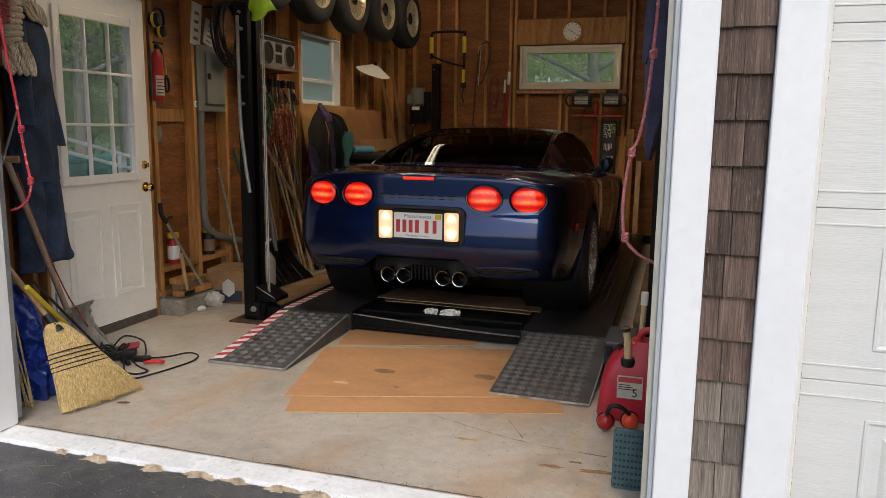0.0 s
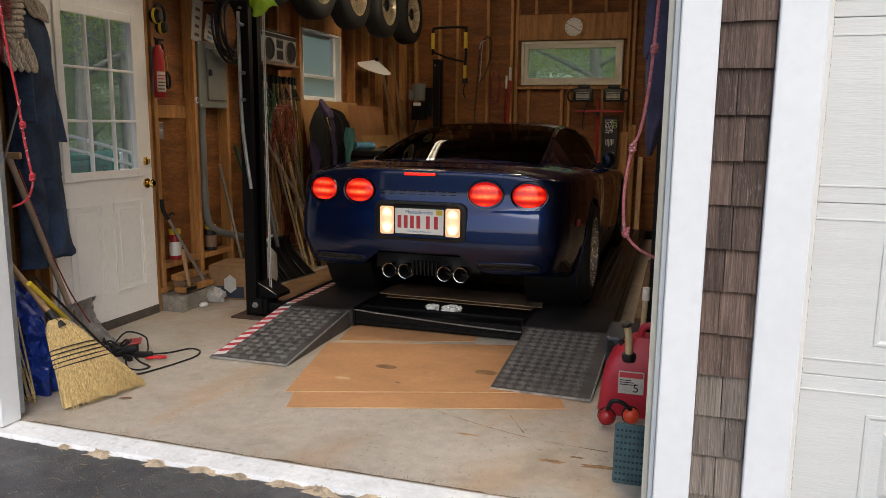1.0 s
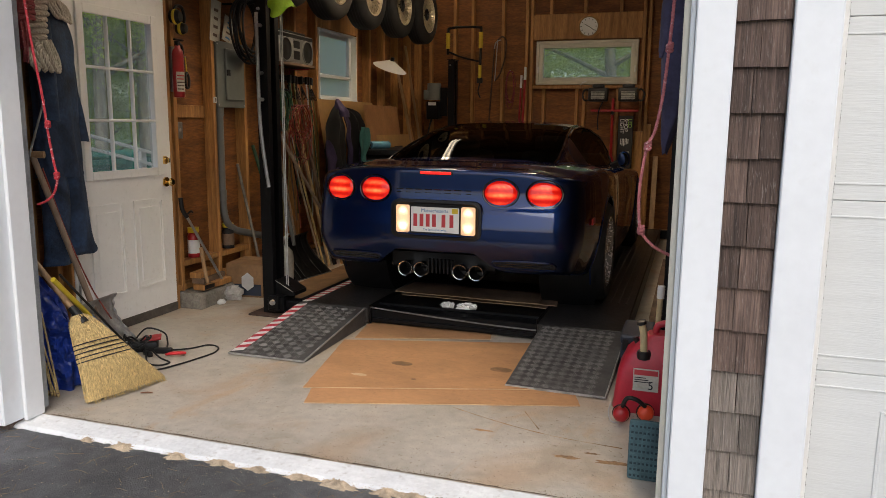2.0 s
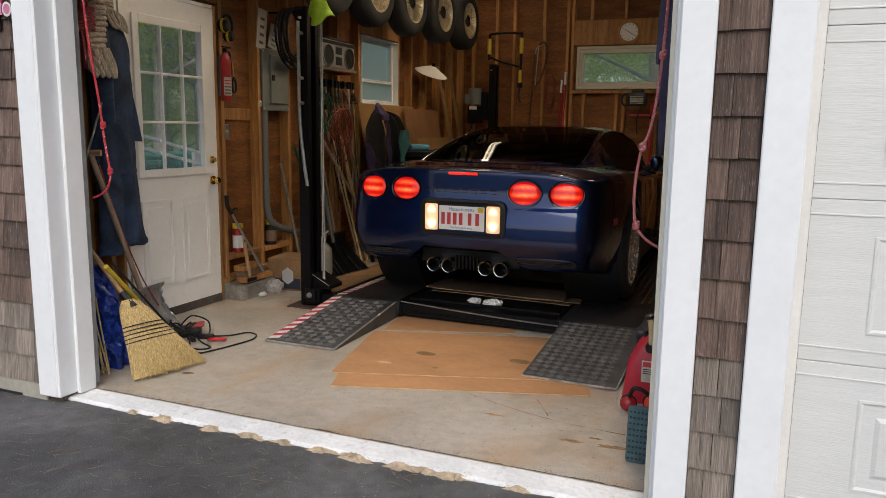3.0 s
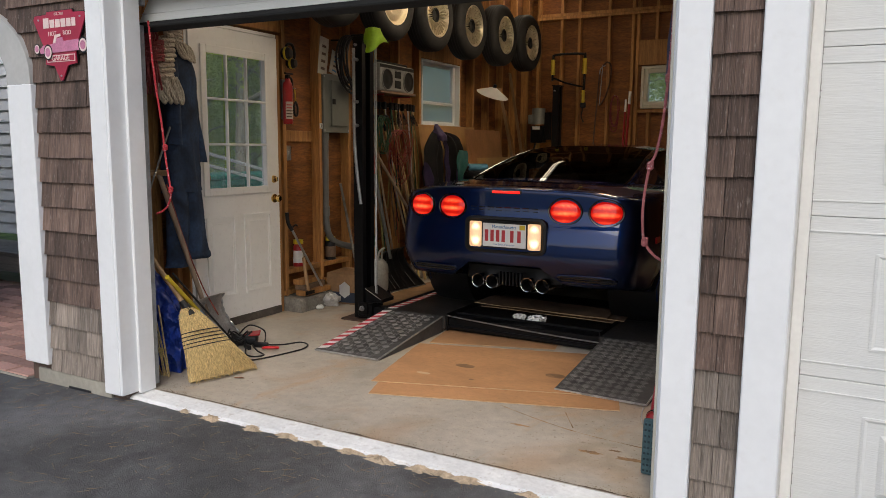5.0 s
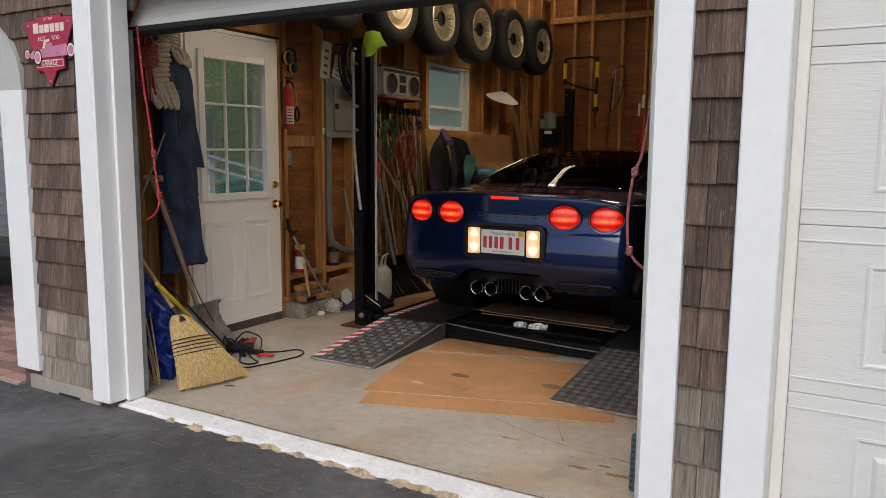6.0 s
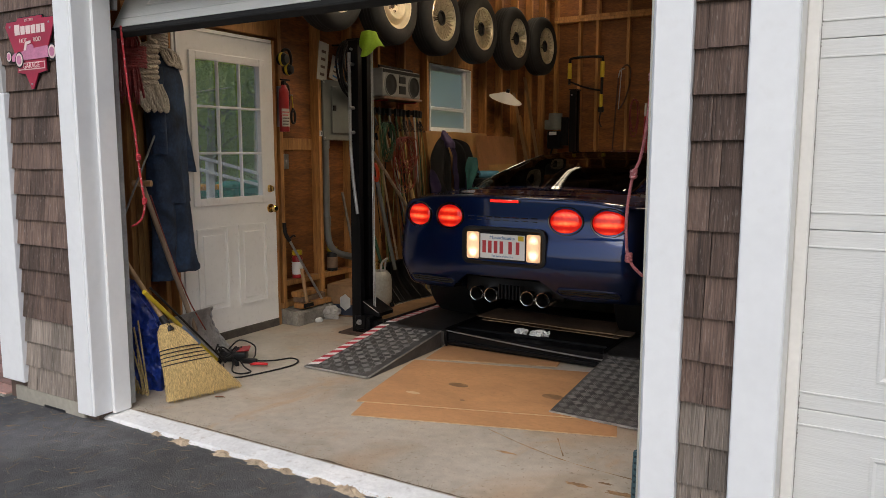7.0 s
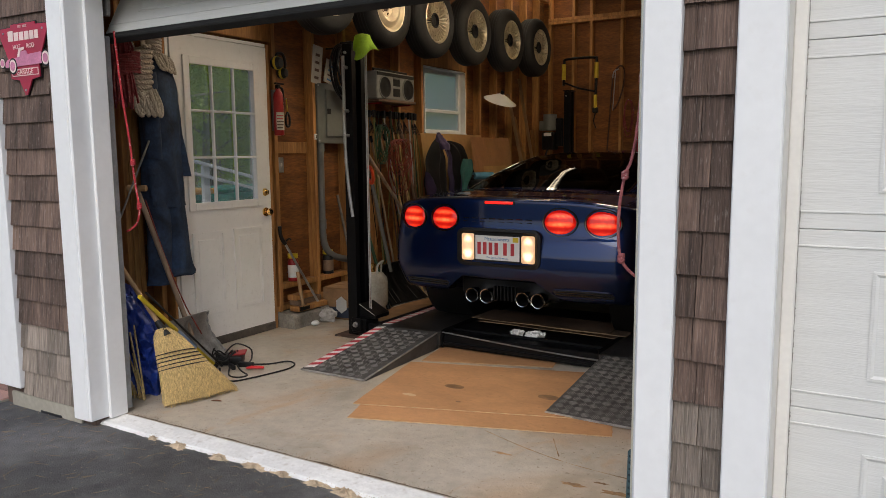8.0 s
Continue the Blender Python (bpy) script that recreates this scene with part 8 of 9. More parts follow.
part("bow", T([(-2.43, 9.585, 1.85), (-2.36, 9.585, 1.95), (-2.30, 9.585, 2.15), (-2.29, 9.585, 2.34), (-2.34, 9.585, 2.40), (-2.40, 9.585, 2.36)], 0.010), M["rust"], bs, smooth=60)
part("blade", T([(-2.43, 9.58, 1.85), (-2.415, 9.58, 2.1), (-2.40, 9.58, 2.36)], 0.006, 4), M["galv"], bs)
bs = thing("pruning_saw", (-2.52, 9.58, 1.9), "long rusty pruning pole hung on the back wall", "saw")
part("pole", R((-2.50, 9.59, 1.30), (-2.44, 9.585, 2.25), 0.010, 8), M["rust"], bs, smooth=True)
part("hook_blade", T([(-2.44, 9.585, 2.25), (-2.42, 9.58, 2.33), (-2.36, 9.58, 2.36)], 0.008, 5), M["galv"], bs)
wr = thing("wire_coil", (-2.2, 9.58, 1.8), "thin dull red cable looped on a back wall nail", "cable")
part("loop", coil((-2.22, 9.56, 1.75), 0.06, 0.22, 4, 0.005, (1, 0, 0), (0, 0, 1), (0, 1, 0), 0.015, 9), M["rope_dull"], wr, smooth=60)
part("nail", R((-2.22, 9.71, 1.965), (-2.22, 9.53, 1.975), 0.004, 6), M["galv"], wr)

ht = thing("tow_bar", (-2.7, 9.15, 2.1), "black folding bar with yellow grips hung on the rear lift post", "tow bar")
part("bar", T([(-2.92, 9.14, 2.15), (-2.915, 9.14, 2.42), (-2.89, 9.14, 2.465), (-2.70, 9.14, 2.475), (-2.52, 9.14, 2.465), (-2.495, 9.14, 2.43), (-2.50, 9.14, 2.1), (-2.51, 9.14, 1.88)], 0.016), M["black_metal"], ht, smooth=60)
for x in (-2.918, -2.498):
    part("grip", R((x, 9.14, 2.22), (x, 9.14, 2.41), 0.026, 14), M["yellow"], ht, "yellow foam grip", True)
part("lower_grip", R((-2.505, 9.14, 1.86), (-2.505, 9.14, 2.02), 0.021, 12), M["yellow"], ht, "dirty yellow grip", True)
part("brace", T([(-2.90, 9.14, 2.18), (-2.75, 9.13, 2.12), (-2.60, 9.13, 2.08), (-2.50, 9.14, 2.06)], 0.012), M["black_metal"], ht, smooth=60)
part("latch", B(-2.54, -2.47, 9.12, 9.16, 1.80, 1.87, 0.01), M["black_plastic"], ht)
part("strap", T([(-2.50, 9.13, 1.80), (-2.52, 9.13, 1.70), (-2.49, 9.13, 1.62)], 0.008), M["black_plastic"], ht)
pu = thing("power_unit", (-3.05, 9.14, 1.45), "grey electric pump unit of the lift on its bracket", "hydraulic pump")
part("motor", R((-3.08, 9.10, 1.60), (-3.08, 9.10, 1.80), 0.085, 20), M["grey_box"], pu, "grey motor", True)
part("switch_box", B(-3.20, -3.12, 9.03, 9.10, 1.60, 1.72, 0.008), M["grey_box"], pu)
part("tank", B(-3.16, -3.0, 9.02, 9.18, 1.36, 1.58, 0.012), M["black_metal"], pu)
part("plate_tag", B(-3.13, -3.03, 9.017, 9.0195, 1.53, 1.57), M["white_ink"], pu)
part("bracket", B(-3.0, -2.92, 9.09, 9.15, 1.40, 1.75, 0.004), M["black_metal"], pu)
part("hose", T([(-3.10, 9.06, 1.36), (-3.12, 9.0, 1.15), (-3.0, 8.95, 0.9), (-2.9, 8.95, 0.5), (-2.88, 9.0, 0.14)], 0.012), M["rubber"], pu, smooth=60)

# ---- beside the right jamb ----
jk = thing("jacket", (0.0, 2.75, 1.95), "faded dark purple-blue jacket hung inside the opening", "jacket")
M["jacket"] = mat("faded_blue_cotton", (0.055, 0.05, 0.10), 0.9, var=0.3, scale=7, bump=0.25)
part("body", garment([(-0.02, 2.76, 2.05, 0.03, 0.05), (-0.015, 2.77, 1.9, 0.052, 0.085), (-0.018, 2.77, 1.68, 0.054, 0.09), (-0.022, 2.76, 1.50, 0.056, 0.09), (-0.03, 2.76, 1.37, 0.040, 0.065), (-0.045, 2.76, 1.27, 0.022, 0.035), (-0.05, 2.76, 1.21, 0.008, 0.012)], 5, 0.13, 36, 3), M["jacket"], jk, "", 50)
part("sleeve", garment([(-0.035, 2.73, 1.86, 0.030, 0.045), (-0.055, 2.73, 1.7, 0.028, 0.04), (-0.065, 2.73, 1.57, 0.02, 0.035), (-0.075, 2.73, 1.53, 0.008, 0.02)], 4, 0.1, 24, 6), M["jacket"], jk, "", 50)
part("peg", R((0.03, 2.76, 2.06), (-0.03, 2.76, 2.07), 0.008), M["galv"], jk)

gc = thing("petrol_can", (-0.12, 3.52, 0), "red plastic petrol can with a yellowed spout and a white label", "petrol can")
bm = bmesh.new()
rows = []
for z, x0, x1, y0, y1, r_ in ((0.0, -0.235, 0.05, 3.43, 3.66, 0.03), (0.02, -0.245, 0.06, 3.42, 3.67, 0.04), (0.20, -0.225, 0.05, 3.425, 3.665, 0.04), (0.27, -0.195, 0.045, 3.44, 3.65, 0.04), (0.335, -0.13, 0.04, 3.475, 3.62, 0.035), (0.36, -0.10, 0.035, 3.49, 3.60, 0.03)):
    row = []
    for cx, cy, a0 in ((x1 - r_, y1 - r_, 0), (x0 + r_, y1 - r_, 90), (x0 + r_, y0 + r_, 180), (x1 - r_, y0 + r_, 270)):
        for k in range(5):
            a = radians(a0 + 22.5 * k)
            row.append(Vector((cx + r_ * math.cos(a), cy + r_ * math.sin(a), z)))
    rows.append(row)
vs = grid(bm, rows, closed=True)
bm.faces.new(vs[0][::-1])
bm.faces.new(vs[-1])
bmesh.ops.recalc_face_normals(bm, faces=bm.faces)
part("tank", bm, M["gas_red"], gc, "", 35)
part("carry_handle", T([(-0.07, 3.545, 0.34), (-0.06, 3.545, 0.395), (0.0, 3.545, 0.405), (0.03, 3.545, 0.36)], 0.016), M["gas_red"], gc, "", 60)
sp_ = part("spout", T([(-0.115, 3.45, 0.285), (-0.117, 3.445, 0.33), (-0.120, 3.44, 0.38), (-0.129, 3.435, 0.425)], 0.016, 12), M["nozzle"], gc, "yellowed plastic spout", 60)
part("spout_collar", L([(0.03, 0.0), (0.033, 0.02), (0.028, 0.035), (0.018, 0.036)], 20, pose(-0.114, 3.45, 0.262, 8, 0, 0)), M["black_plastic"], sp_, "black ribbed collar", True)
part("spout_cap", L([(0, 0.016), (0.022, 0.014), (0.024, 0.0), (0.014, -0.006)], 18, pose(-0.130, 3.435, 0.425, 6, -12, 0)), M["black_plastic"], sp_, "black cap", True)
part("vent_cap", L([(0, 0.02), (0.014, 0.02), (0.014, -0.005)], 14, pose(-0.15, 3.52, 0.318, 0, -30, 0)), M["black_plastic"], gc)
q = pose(-0.098, 3.4175, 0.168, -1.5, 0, 0)
lb2 = part("label", B(-0.056, 0.056, -0.001, 0.0005, -0.052, 0.052, 0, q), M["old_white"], gc, "white paper label")
part("label_band", B(-0.052, 0.052, -0.0018, -0.0008, 0.022, 0.046, 0, q), M["red_ink"], lb2, "red title band")
for k in range(3):
    part("label_bar", B(-0.05, 0.0 + 0.012 * k, -0.0018, -0.0008, 0.008 - 0.010 * k, 0.012 - 0.010 * k, 0, q), M["black_ink"], lb2)
text("label_digit", "5", 0.055, q @ Matrix.Translation((0.022, -0.0014, -0.026)) @ pose(0, 0, 0, 90, 0, 0), M["black_ink"], lb2, "handwritten black figure", depth=0.0004)

em = thing("ear_defenders", (-0.19, 3.3, 0), "red ear defenders with a black headband beside the petrol can", "ear muffs")
for x, y, z, mt, rz in ((-0.190, 3.285, 0.046, "red_paint", 0), (-0.085, 3.295, 0.060, "orange", 12)):
    q = pose(x, y, z, 82, 0, rz)
    c = part("cup", L([(0, 0.030), (0.019, 0.028), (0.031, 0.018), (0.036, 0.0), (0.034, -0.010), (0, -0.013)], 24, q), M[mt], em, "bright red cup", True)
    part("cushion", L([(0.034, -0.008), (0.040, -0.015), (0.034, -0.024), (0.014, -0.024)], 24, q), M["black_plastic"], c, "", True)
part("headband", T([(-0.185, 3.275, 0.085), (-0.165, 3.265, 0.128), (-0.125, 3.268, 0.125), (-0.088, 3.285, 0.092)], 0.010, 10), M["black_plastic"], em, "", 60)
part("wire", T([(-0.235, 3.27, 0.10), (-0.242, 3.265, 0.06), (-0.232, 3.26, 0.02), (-0.20, 3.26, 0.012)], 0.003), M["galv"], em)

bk2 = thing("kneeling_pad", (-0.07, 2.78, 0), "teal-grey dimpled foam pad stood on edge by the jamb", "foam pad")
q = pose(-0.062, 2.765, 0.0, -4, 0, 0)
M["teal_shade"] = mat("dimple_shade_teal", (0.025, 0.05, 0.06), 0.9, var=0.2, scale=14)
part("pad", B(-0.058, 0.052, -0.014, 0.014, 0.0, 0.228, 0.010, q, 2), M["teal_basket"], bk2, "", 40)
# flat darker squares stand for the shade in the dimples
for i in range(7):
    for j in range(9):
        part("dimple", B(-0.050 + 0.0148 * i, -0.041 + 0.0148 * i, -0.0146, -0.0138, 0.014 + 0.0235 * j, 0.022 + 0.0235 * j, 0, q), M["teal_shade"], bk2)
tb_ = thing("tool_case", (-0.2, 4.3, 0), "dark blue-grey plastic tool case on the floor by the ramp", "tool case")
part("case", B(-0.265, -0.10, 4.02, 4.36, 0.0, 0.15, 0.015, None, 2), M["toolbox"], tb_)
part("lid", B(-0.268, -0.097, 4.017, 4.363, 0.152, 0.205, 0.015, None, 2), M["toolbox"], tb_)
for x in (-0.24, -0.15):
    part("latch", B(x - 0.014, x + 0.014, 4.008, 4.02, 0.12, 0.18, 0.003), M["black_plastic"], tb_)
pv = thing("plastic_pipe", (-0.08, 3.92, 0), "short white plastic pipe standing behind the petrol can", "pipe")
part("pipe", R((-0.085, 3.90, 0.006), (-0.068, 3.92, 0.50), 0.014, 12), M["nozzle"], pv, smooth=True)
part("fitting", R((-0.07, 3.918, 0.44), (-0.068, 3.92, 0.505), 0.019, 12), M["white_ink"], pv, smooth=True)
for k in range(2):
    t = thing("batten", (-0.14, 6.2, 0), "rough timber batten lying along the floor", "batten")
    part("timber", B(-0.17 + 0.1 * k, -0.12 + 0.1 * k, 5.1, 7.4, 0.0, 0.05, 0.003), M["handle_dark"], t)

# ---- cardboard on the floor ----
def flat_sheet(name, pts, z, label, bend=0.0, material="card", seed=0):
    """A four-cornered sheet, slightly warped; corners in order round it."""
    t = thing(name, ((pts[0][0] + pts[2][0]) / 2, (pts[0][1] + pts[2][1]) / 2, z), label, "cardboard", "cardboard sheets")
    bm = bmesh.new()
    a, b, c, d = [Vector((*p, z)) for p in pts]
    rows = []
    for j in range(13):
        v = j / 12
        row = []
        for i in range(17):
            u = i / 16
            p = (a * (1 - u) + b * u) * (1 - v) + (d * (1 - u) + c * u) * v
            p.z += bend * max(0, 0.5 + noise.noise((u * 2.3 + seed, v * 2.3, 1)))
            p.x += 0.004 * noise.noise((u * 9, v * 9, seed))
            p.y += 0.004 * noise.noise((u * 9, v * 9, seed + 5))
            row.append(p)
        rows.append(row)
    up_ = Vector((0, 0, 0.004))
    lo = grid(bm, rows)
    hi = grid(bm, [[p + up_ for p in r] for r in rows])
    rim = lambda g: g[0][:-1] + [r[-1] for r in g[:-1]] + g[-1][:0:-1] + [r[0] for r in g[:0:-1]]
    ra, rb = rim(lo), rim(hi)
    for k in range(len(ra)):
        bm.faces.new((ra[k - 1], ra[k], rb[k], rb[k - 1]))
    bmesh.ops.recalc_face_normals(bm, faces=bm.faces)
    part("sheet", bm, M[material], t)
    for row in (rows[0], rows[-1]):
        e = bmesh.new()
        tube(e, [p + Vector((0, 0, 0.0026)) for p in row], 0.0018, 4)
        part("cut_edge", e, M["card_edge"], t, "pale corrugated edge")
    return t


flat_sheet("cardboard", [(-1.86, 4.10), (-1.07, 4.36), (-1.10, 4.52), (-1.93, 4.50)], 0.0005, "small brown cardboard piece under the cross beam", 0.0, seed=3)
flat_sheet("cardboard", [(-1.625, 3.03), (-0.388, 3.43), (-0.50, 3.78), (-1.73, 3.36)], 0.0005, "brown cardboard strip lying on the concrete", 0.0, seed=5)
mainc = flat_sheet("cardboard", [(-1.725, 3.205), (-0.46, 3.62), (-0.80, 4.352), (-1.896, 4.028)], 0.0048, "large flattened brown carton with oil spots on the floor", 0.0, seed=7)
M["oil"] = mat("oil_stained_board", (0.33, 0.165, 0.065), 0.7, var=0.25, scale=14)
M["oval"] = mat("pale_torn_paper", (0.74, 0.52, 0.31), 0.9, var=0.15, scale=14)
for x, y, a, b, mt in ((-1.40, 3.72, 0.062, 0.035, "oil"), (-0.86, 3.80, 0.06, 0.04, "oil"), (-1.545, 3.475, 0.045, 0.018, "oval"), (-1.25, 3.50, 0.015, 0.012, "oil")):
    bm = bmesh.new()
    ring_ = [Vector((x + a * math.cos(q) * (1 + 0.15 * noise.noise((q, x, 0))), y + b * math.sin(q) * (1 + 0.15 * noise.noise((q, y, 3))), 0.0089)) for q in [k * math.tau / 26 for k in range(26)]]
    vs = [bm.verts.new(p) for p in ring_]
    f = bm.faces.new(vs)
    bm.normal_update()
    if f.normal.z < 0:
        f.normal_flip()
    part("stain" if mt == "oil" else "torn_patch", bm, M[mt], mainc, "dark oil spot" if mt == "oil" else "pale torn patch")
for k, (z, dx, dy) in enumerate(((0.122, 0.0, 0.0), (0.134, 0.06, 0.03), (0.147, -0.05, -0.01))):
    flat_sheet("cardboard", [(-1.82 + dx, 4.80 + dy), (-0.80 + dx, 4.765 + dy), (-0.83 + dx, 5.08 + dy), (-1.80 + dx, 5.12 + dy)], z, "brown cardboard sheet stacked on the lift, the car's shade put into its colour", 0.006, "card_shaded", seed=11 + k)
flat_sheet("cardboard", [(-2.98, 4.85), (-2.44, 4.78), (-2.42, 7.2), (-2.96, 7.25)], 0.0005, "long dirty brown cardboard strip beside the runway", 0.004, "carton", seed=21)
pbag = thing("plastic_wrap", (-1.3, 4.68, 0.11), "crumpled clear plastic wrap lying on the cross beam", "plastic wrap")
for j, (x, sx, sz) in enumerate(((-1.30, 0.065, 0.018), (-1.43, 0.04, 0.012))):
    bm = bmesh.new()
    bmesh.ops.create_icosphere(bm, subdivisions=3, radius=1.0)
    for v in bm.verts:
        d = v.co.copy()
        v.co = Vector((x + d.x * sx, 4.62 + d.y * 0.05, 0.128 + d.z * sz)) + 0.022 * noise.noise_vector(d * 3 + Vector((j, 0, 0)))
        v.co.z = max(v.co.z, 0.106)
    part("crumple", bm, M["plate_white"], pbag, "", 25)
sup = thing("lift_tray", (-1.35, 4.8, 0), "black sliding jack tray between the runways", "jack tray")
part("tray", B(-1.90, -0.80, 4.56, 5.6, 0.06, 0.104, 0.004), M["black_metal"], sup)
part("tray_lip", B(-1.90, -0.80, 4.556, 4.566, 0.104, 0.122, 0.002), M["black_metal"], sup)

# ---- front: sign, debris ----
sg = thing("garage_sign", (-3.0, 2.34, 1.8), "red shield-shaped enamel sign with a drawn pink roadster", "sign")
SXC, SZC = -3.016, 1.798
M["sign_red"] = mat("crimson_enamel", (0.42, 0.012, 0.05), 0.35, var=0.15, scale=9)
M["sign_pink"] = mat("pink_print", (0.62, 0.22, 0.36), 0.4, var=0.2, scale=14)
M["sign_cream"] = mat("cream_print", (0.78, 0.62, 0.58), 0.4, var=0.08, scale=14)


def plaque(pts, y0, y1, material, parent, label, name):
    bm = bmesh.new()
    f = [bm.verts.new((SXC + x * 1.1, y0, SZC + z)) for x, z in pts]
    b = [bm.verts.new((SXC + x * 1.1, y1, SZC + z)) for x, z in pts]
    bm.faces.new(f)
    bm.faces.new(b[::-1])
    n = len(pts)
    for k in range(n):
        bm.faces.new((f[k], f[(k + 1) % n], b[(k + 1) % n], b[k]))
    bmesh.ops.recalc_face_normals(bm, faces=bm.faces)
    return part(name, bm, M[material], parent, label)


SHIELD = [(-0.09, 0.165), (0.09, 0.165), (0.095, 0.152), (0.172, 0.150), (0.185, 0.130), (0.105, -0.035), (0.108, -0.095), (0.045, -0.105), (0.004, -0.178), (-0.012, -0.178), (-0.05, -0.105), (-0.112, -0.095), (-0.108, -0.035), (-0.188, 0.130), (-0.178, 0.150), (-0.095, 0.152)]
plaque([(x * 1.03, z * 1.03) for x, z in SHIELD], 2.344, 2.350, "black_plastic", sg, "dark sign rim", "rim")
plaque(SHIELD, 2.338, 2.3435, "sign_red", sg, "crimson face", "face")
plaque([(-0.10, -0.085), (0.10, -0.085), (0.10, -0.05), (-0.10, -0.05)], 2.3365, 2.3378, "sign_cream", sg, "", "name_panel")
plaque([(-0.095, -0.081), (0.095, -0.081), (0.095, -0.054), (-0.095, -0.054)], 2.3355, 2.3364, "sign_red", sg, "", "name_panel")
text("sign_word", "GARAGE", 0.036, Matrix.Translation((SXC, 2.335, SZC - 0.0675)) @ pose(0, 0, 0, 90, 0, 0), M["sign_cream"], sg, "cream lettering")
for wx, wd in ((-0.058, "HOT"), (0.058, "ROD")):
    text("sign_word", wd, 0.030, Matrix.Translation((SXC + wx, 2.337, SZC + 0.055)) @ pose(0, 0, 0, 90, 0, 0), M["sign_cream"], sg, "cream lettering")
text("sign_word", "EST. 2012", 0.018, Matrix.Translation((SXC, 2.337, SZC + 0.150)) @ pose(0, 0, 0, 90, 0, 0), M["sign_cream"], sg, "small cream lettering")
for k, (a, b) in enumerate(((-0.115, -0.075), (-0.068, -0.035), (-0.028, 0.005), (0.012, 0.045), (0.052, 0.082), (0.088, 0.115))):
    plaque([(a, 0.085), (b, 0.085), (b, 0.125 if k else 0.135), (a, 0.125 if k else 0.135)], 2.3368, 2.3378, "sign_cream", sg, "", "name_bar")
plaque([(-0.15, -0.02), (-0.12, 0.0), (-0.05, 0.005), (-0.03, 0.03), (0.02, 0.035), (0.03, 0.015), (0.13, 0.02), (0.15, -0.01), (0.14, -0.035), (-0.14, -0.04)], 2.333, 2.3365, "sign_pink", sg, "drawn pink car body", "drawn_body")
plaque([(-0.045, 0.008), (-0.03, 0.048), (0.01, 0.052), (0.012, 0.04), (-0.018, 0.034), (-0.028, 0.008)], 2.3315, 2.333, "sign_cream", sg, "", "drawn_windscreen")
for x, z, r_ in ((-0.165, -0.015, 0.028), (-0.085, -0.035, 0.040), (0.165, -0.012, 0.040)):
    for rr_, y, mt in ((1.0, 2.3325, "black_plastic"), (0.8, 2.3315, "sign_cream"), (0.55, 2.3305, "sign_pink")):
        pts = [(x + r_ * rr_ * 0.8 * math.cos(a), z + r_ * rr_ * math.sin(a)) for a in [k * math.tau / 24 for k in range(24)]]
        plaque(pts, y, y + 0.0009, mt, sg, "", "drawn_wheel")
for x, z in ((-0.165, 0.128), (0.162, 0.128), (-0.004, -0.155)):
    part("screw", L([(0, 0.003), (0.005, 0.003), (0.006, 0)], 10, Matrix.Translation((SXC + x, 2.338, SZC + z)) @ pose(0, 0, 0, 90, 0, 0)), M["galv"], sg)
# thin black bar on the face of the foundation
solid("vent_gap", B(-3.13, -2.95, 2.349, 2.3525, -0.021, -0.009), M["black_ink"], "flat black bar along the foundation foot", "crack", kind="structure")

# sand along the threshold
rnd = random.Random(17)
sand_at = []
for k, (x, a) in enumerate(((-2.29, 0.035), (-2.11, 0.075), (-1.84, 0.065), (-1.64, 0.07), (-1.47, 0.055), (-1.29, 0.065), (-1.14, 0.085), (-0.94, 0.075), (-0.83, 0.065), (-0.71, 0.08), (-0.45, 0.05))):
    bm = bmesh.new()
    b = a * 0.36
    rows = []
    for rr_, zz in ((0.0, 1.0), (0.2, 0.95), (0.4, 0.8), (0.6, 0.55), (0.8, 0.25), (1.0, 0.0)):
        row = []
        for q in [j * math.tau / 60 for j in range(60)]:
            cq, sq = math.cos(q), math.sin(q)
            wob = 1 + 0.7 * noise.noise((cq * 1.6, sq * 1.6, k * 3.1)) + 0.5 * noise.noise((cq * 5, sq * 5, k * 1.7)) + 0.35 * noise.noise((cq * 14, sq * 14, k * 2.9))
            lump = 1 + 0.8 * noise.noise((cq * 4, sq * 4, k + rr_ * 6))
            row.append(Vector((x + a * rr_ * cq * wob, 2.394 + b * rr_ * sq * wob, -0.0225 + 0.0145 * zz * lump)))
        rows.append(row)
    grid(bm, rows, closed=True)
    bmesh.ops.recalc_face_normals(bm, faces=bm.faces)
    solid("sand_mound", bm, M["sand"], "crumbly mound of tan sand at the threshold", "sand", "sand mounds", smooth=30)
    sand_at.append((x, a))
crumbs("sand_crumbs", M["sand"], "loose crumbs of tan sand strewn along the threshold", "sand",
       [(x + rnd.gauss(0, a * 0.75), 2.394 + rnd.gauss(0, 0.018), -0.014 + rnd.uniform(-0.006, 0.008), rnd.uniform(0.0008, 0.0028), rnd.uniform(0.5, 1)) for x, a in sand_at for k in range(170)])
bm = bmesh.new()
for k in range(430):
    x, y = rnd.uniform(-4.2, 0.2), 2.38 - abs(rnd.gauss(0, 0.55))
    a = rnd.uniform(0, math.pi)
    ln_ = rnd.uniform(0.02, 0.085)
    c = rnd.uniform(-0.3, 0.3)
    pts = [Vector((x + ln_ * t * math.cos(a + c * t), y + ln_ * t * math.sin(a + c * t), -0.0205)) for t in (-0.5, 0, 0.5)]
    tube(bm, pts, 0.0008, 3)
M["needle"] = mat("dry_pine_needle", (0.34, 0.23, 0.12), 0.9, var=0.3, scale=20)
solid("pine_needles", bm, M["needle"], "dry pine needles scattered on the asphalt", "pine needles", kind="stuff")
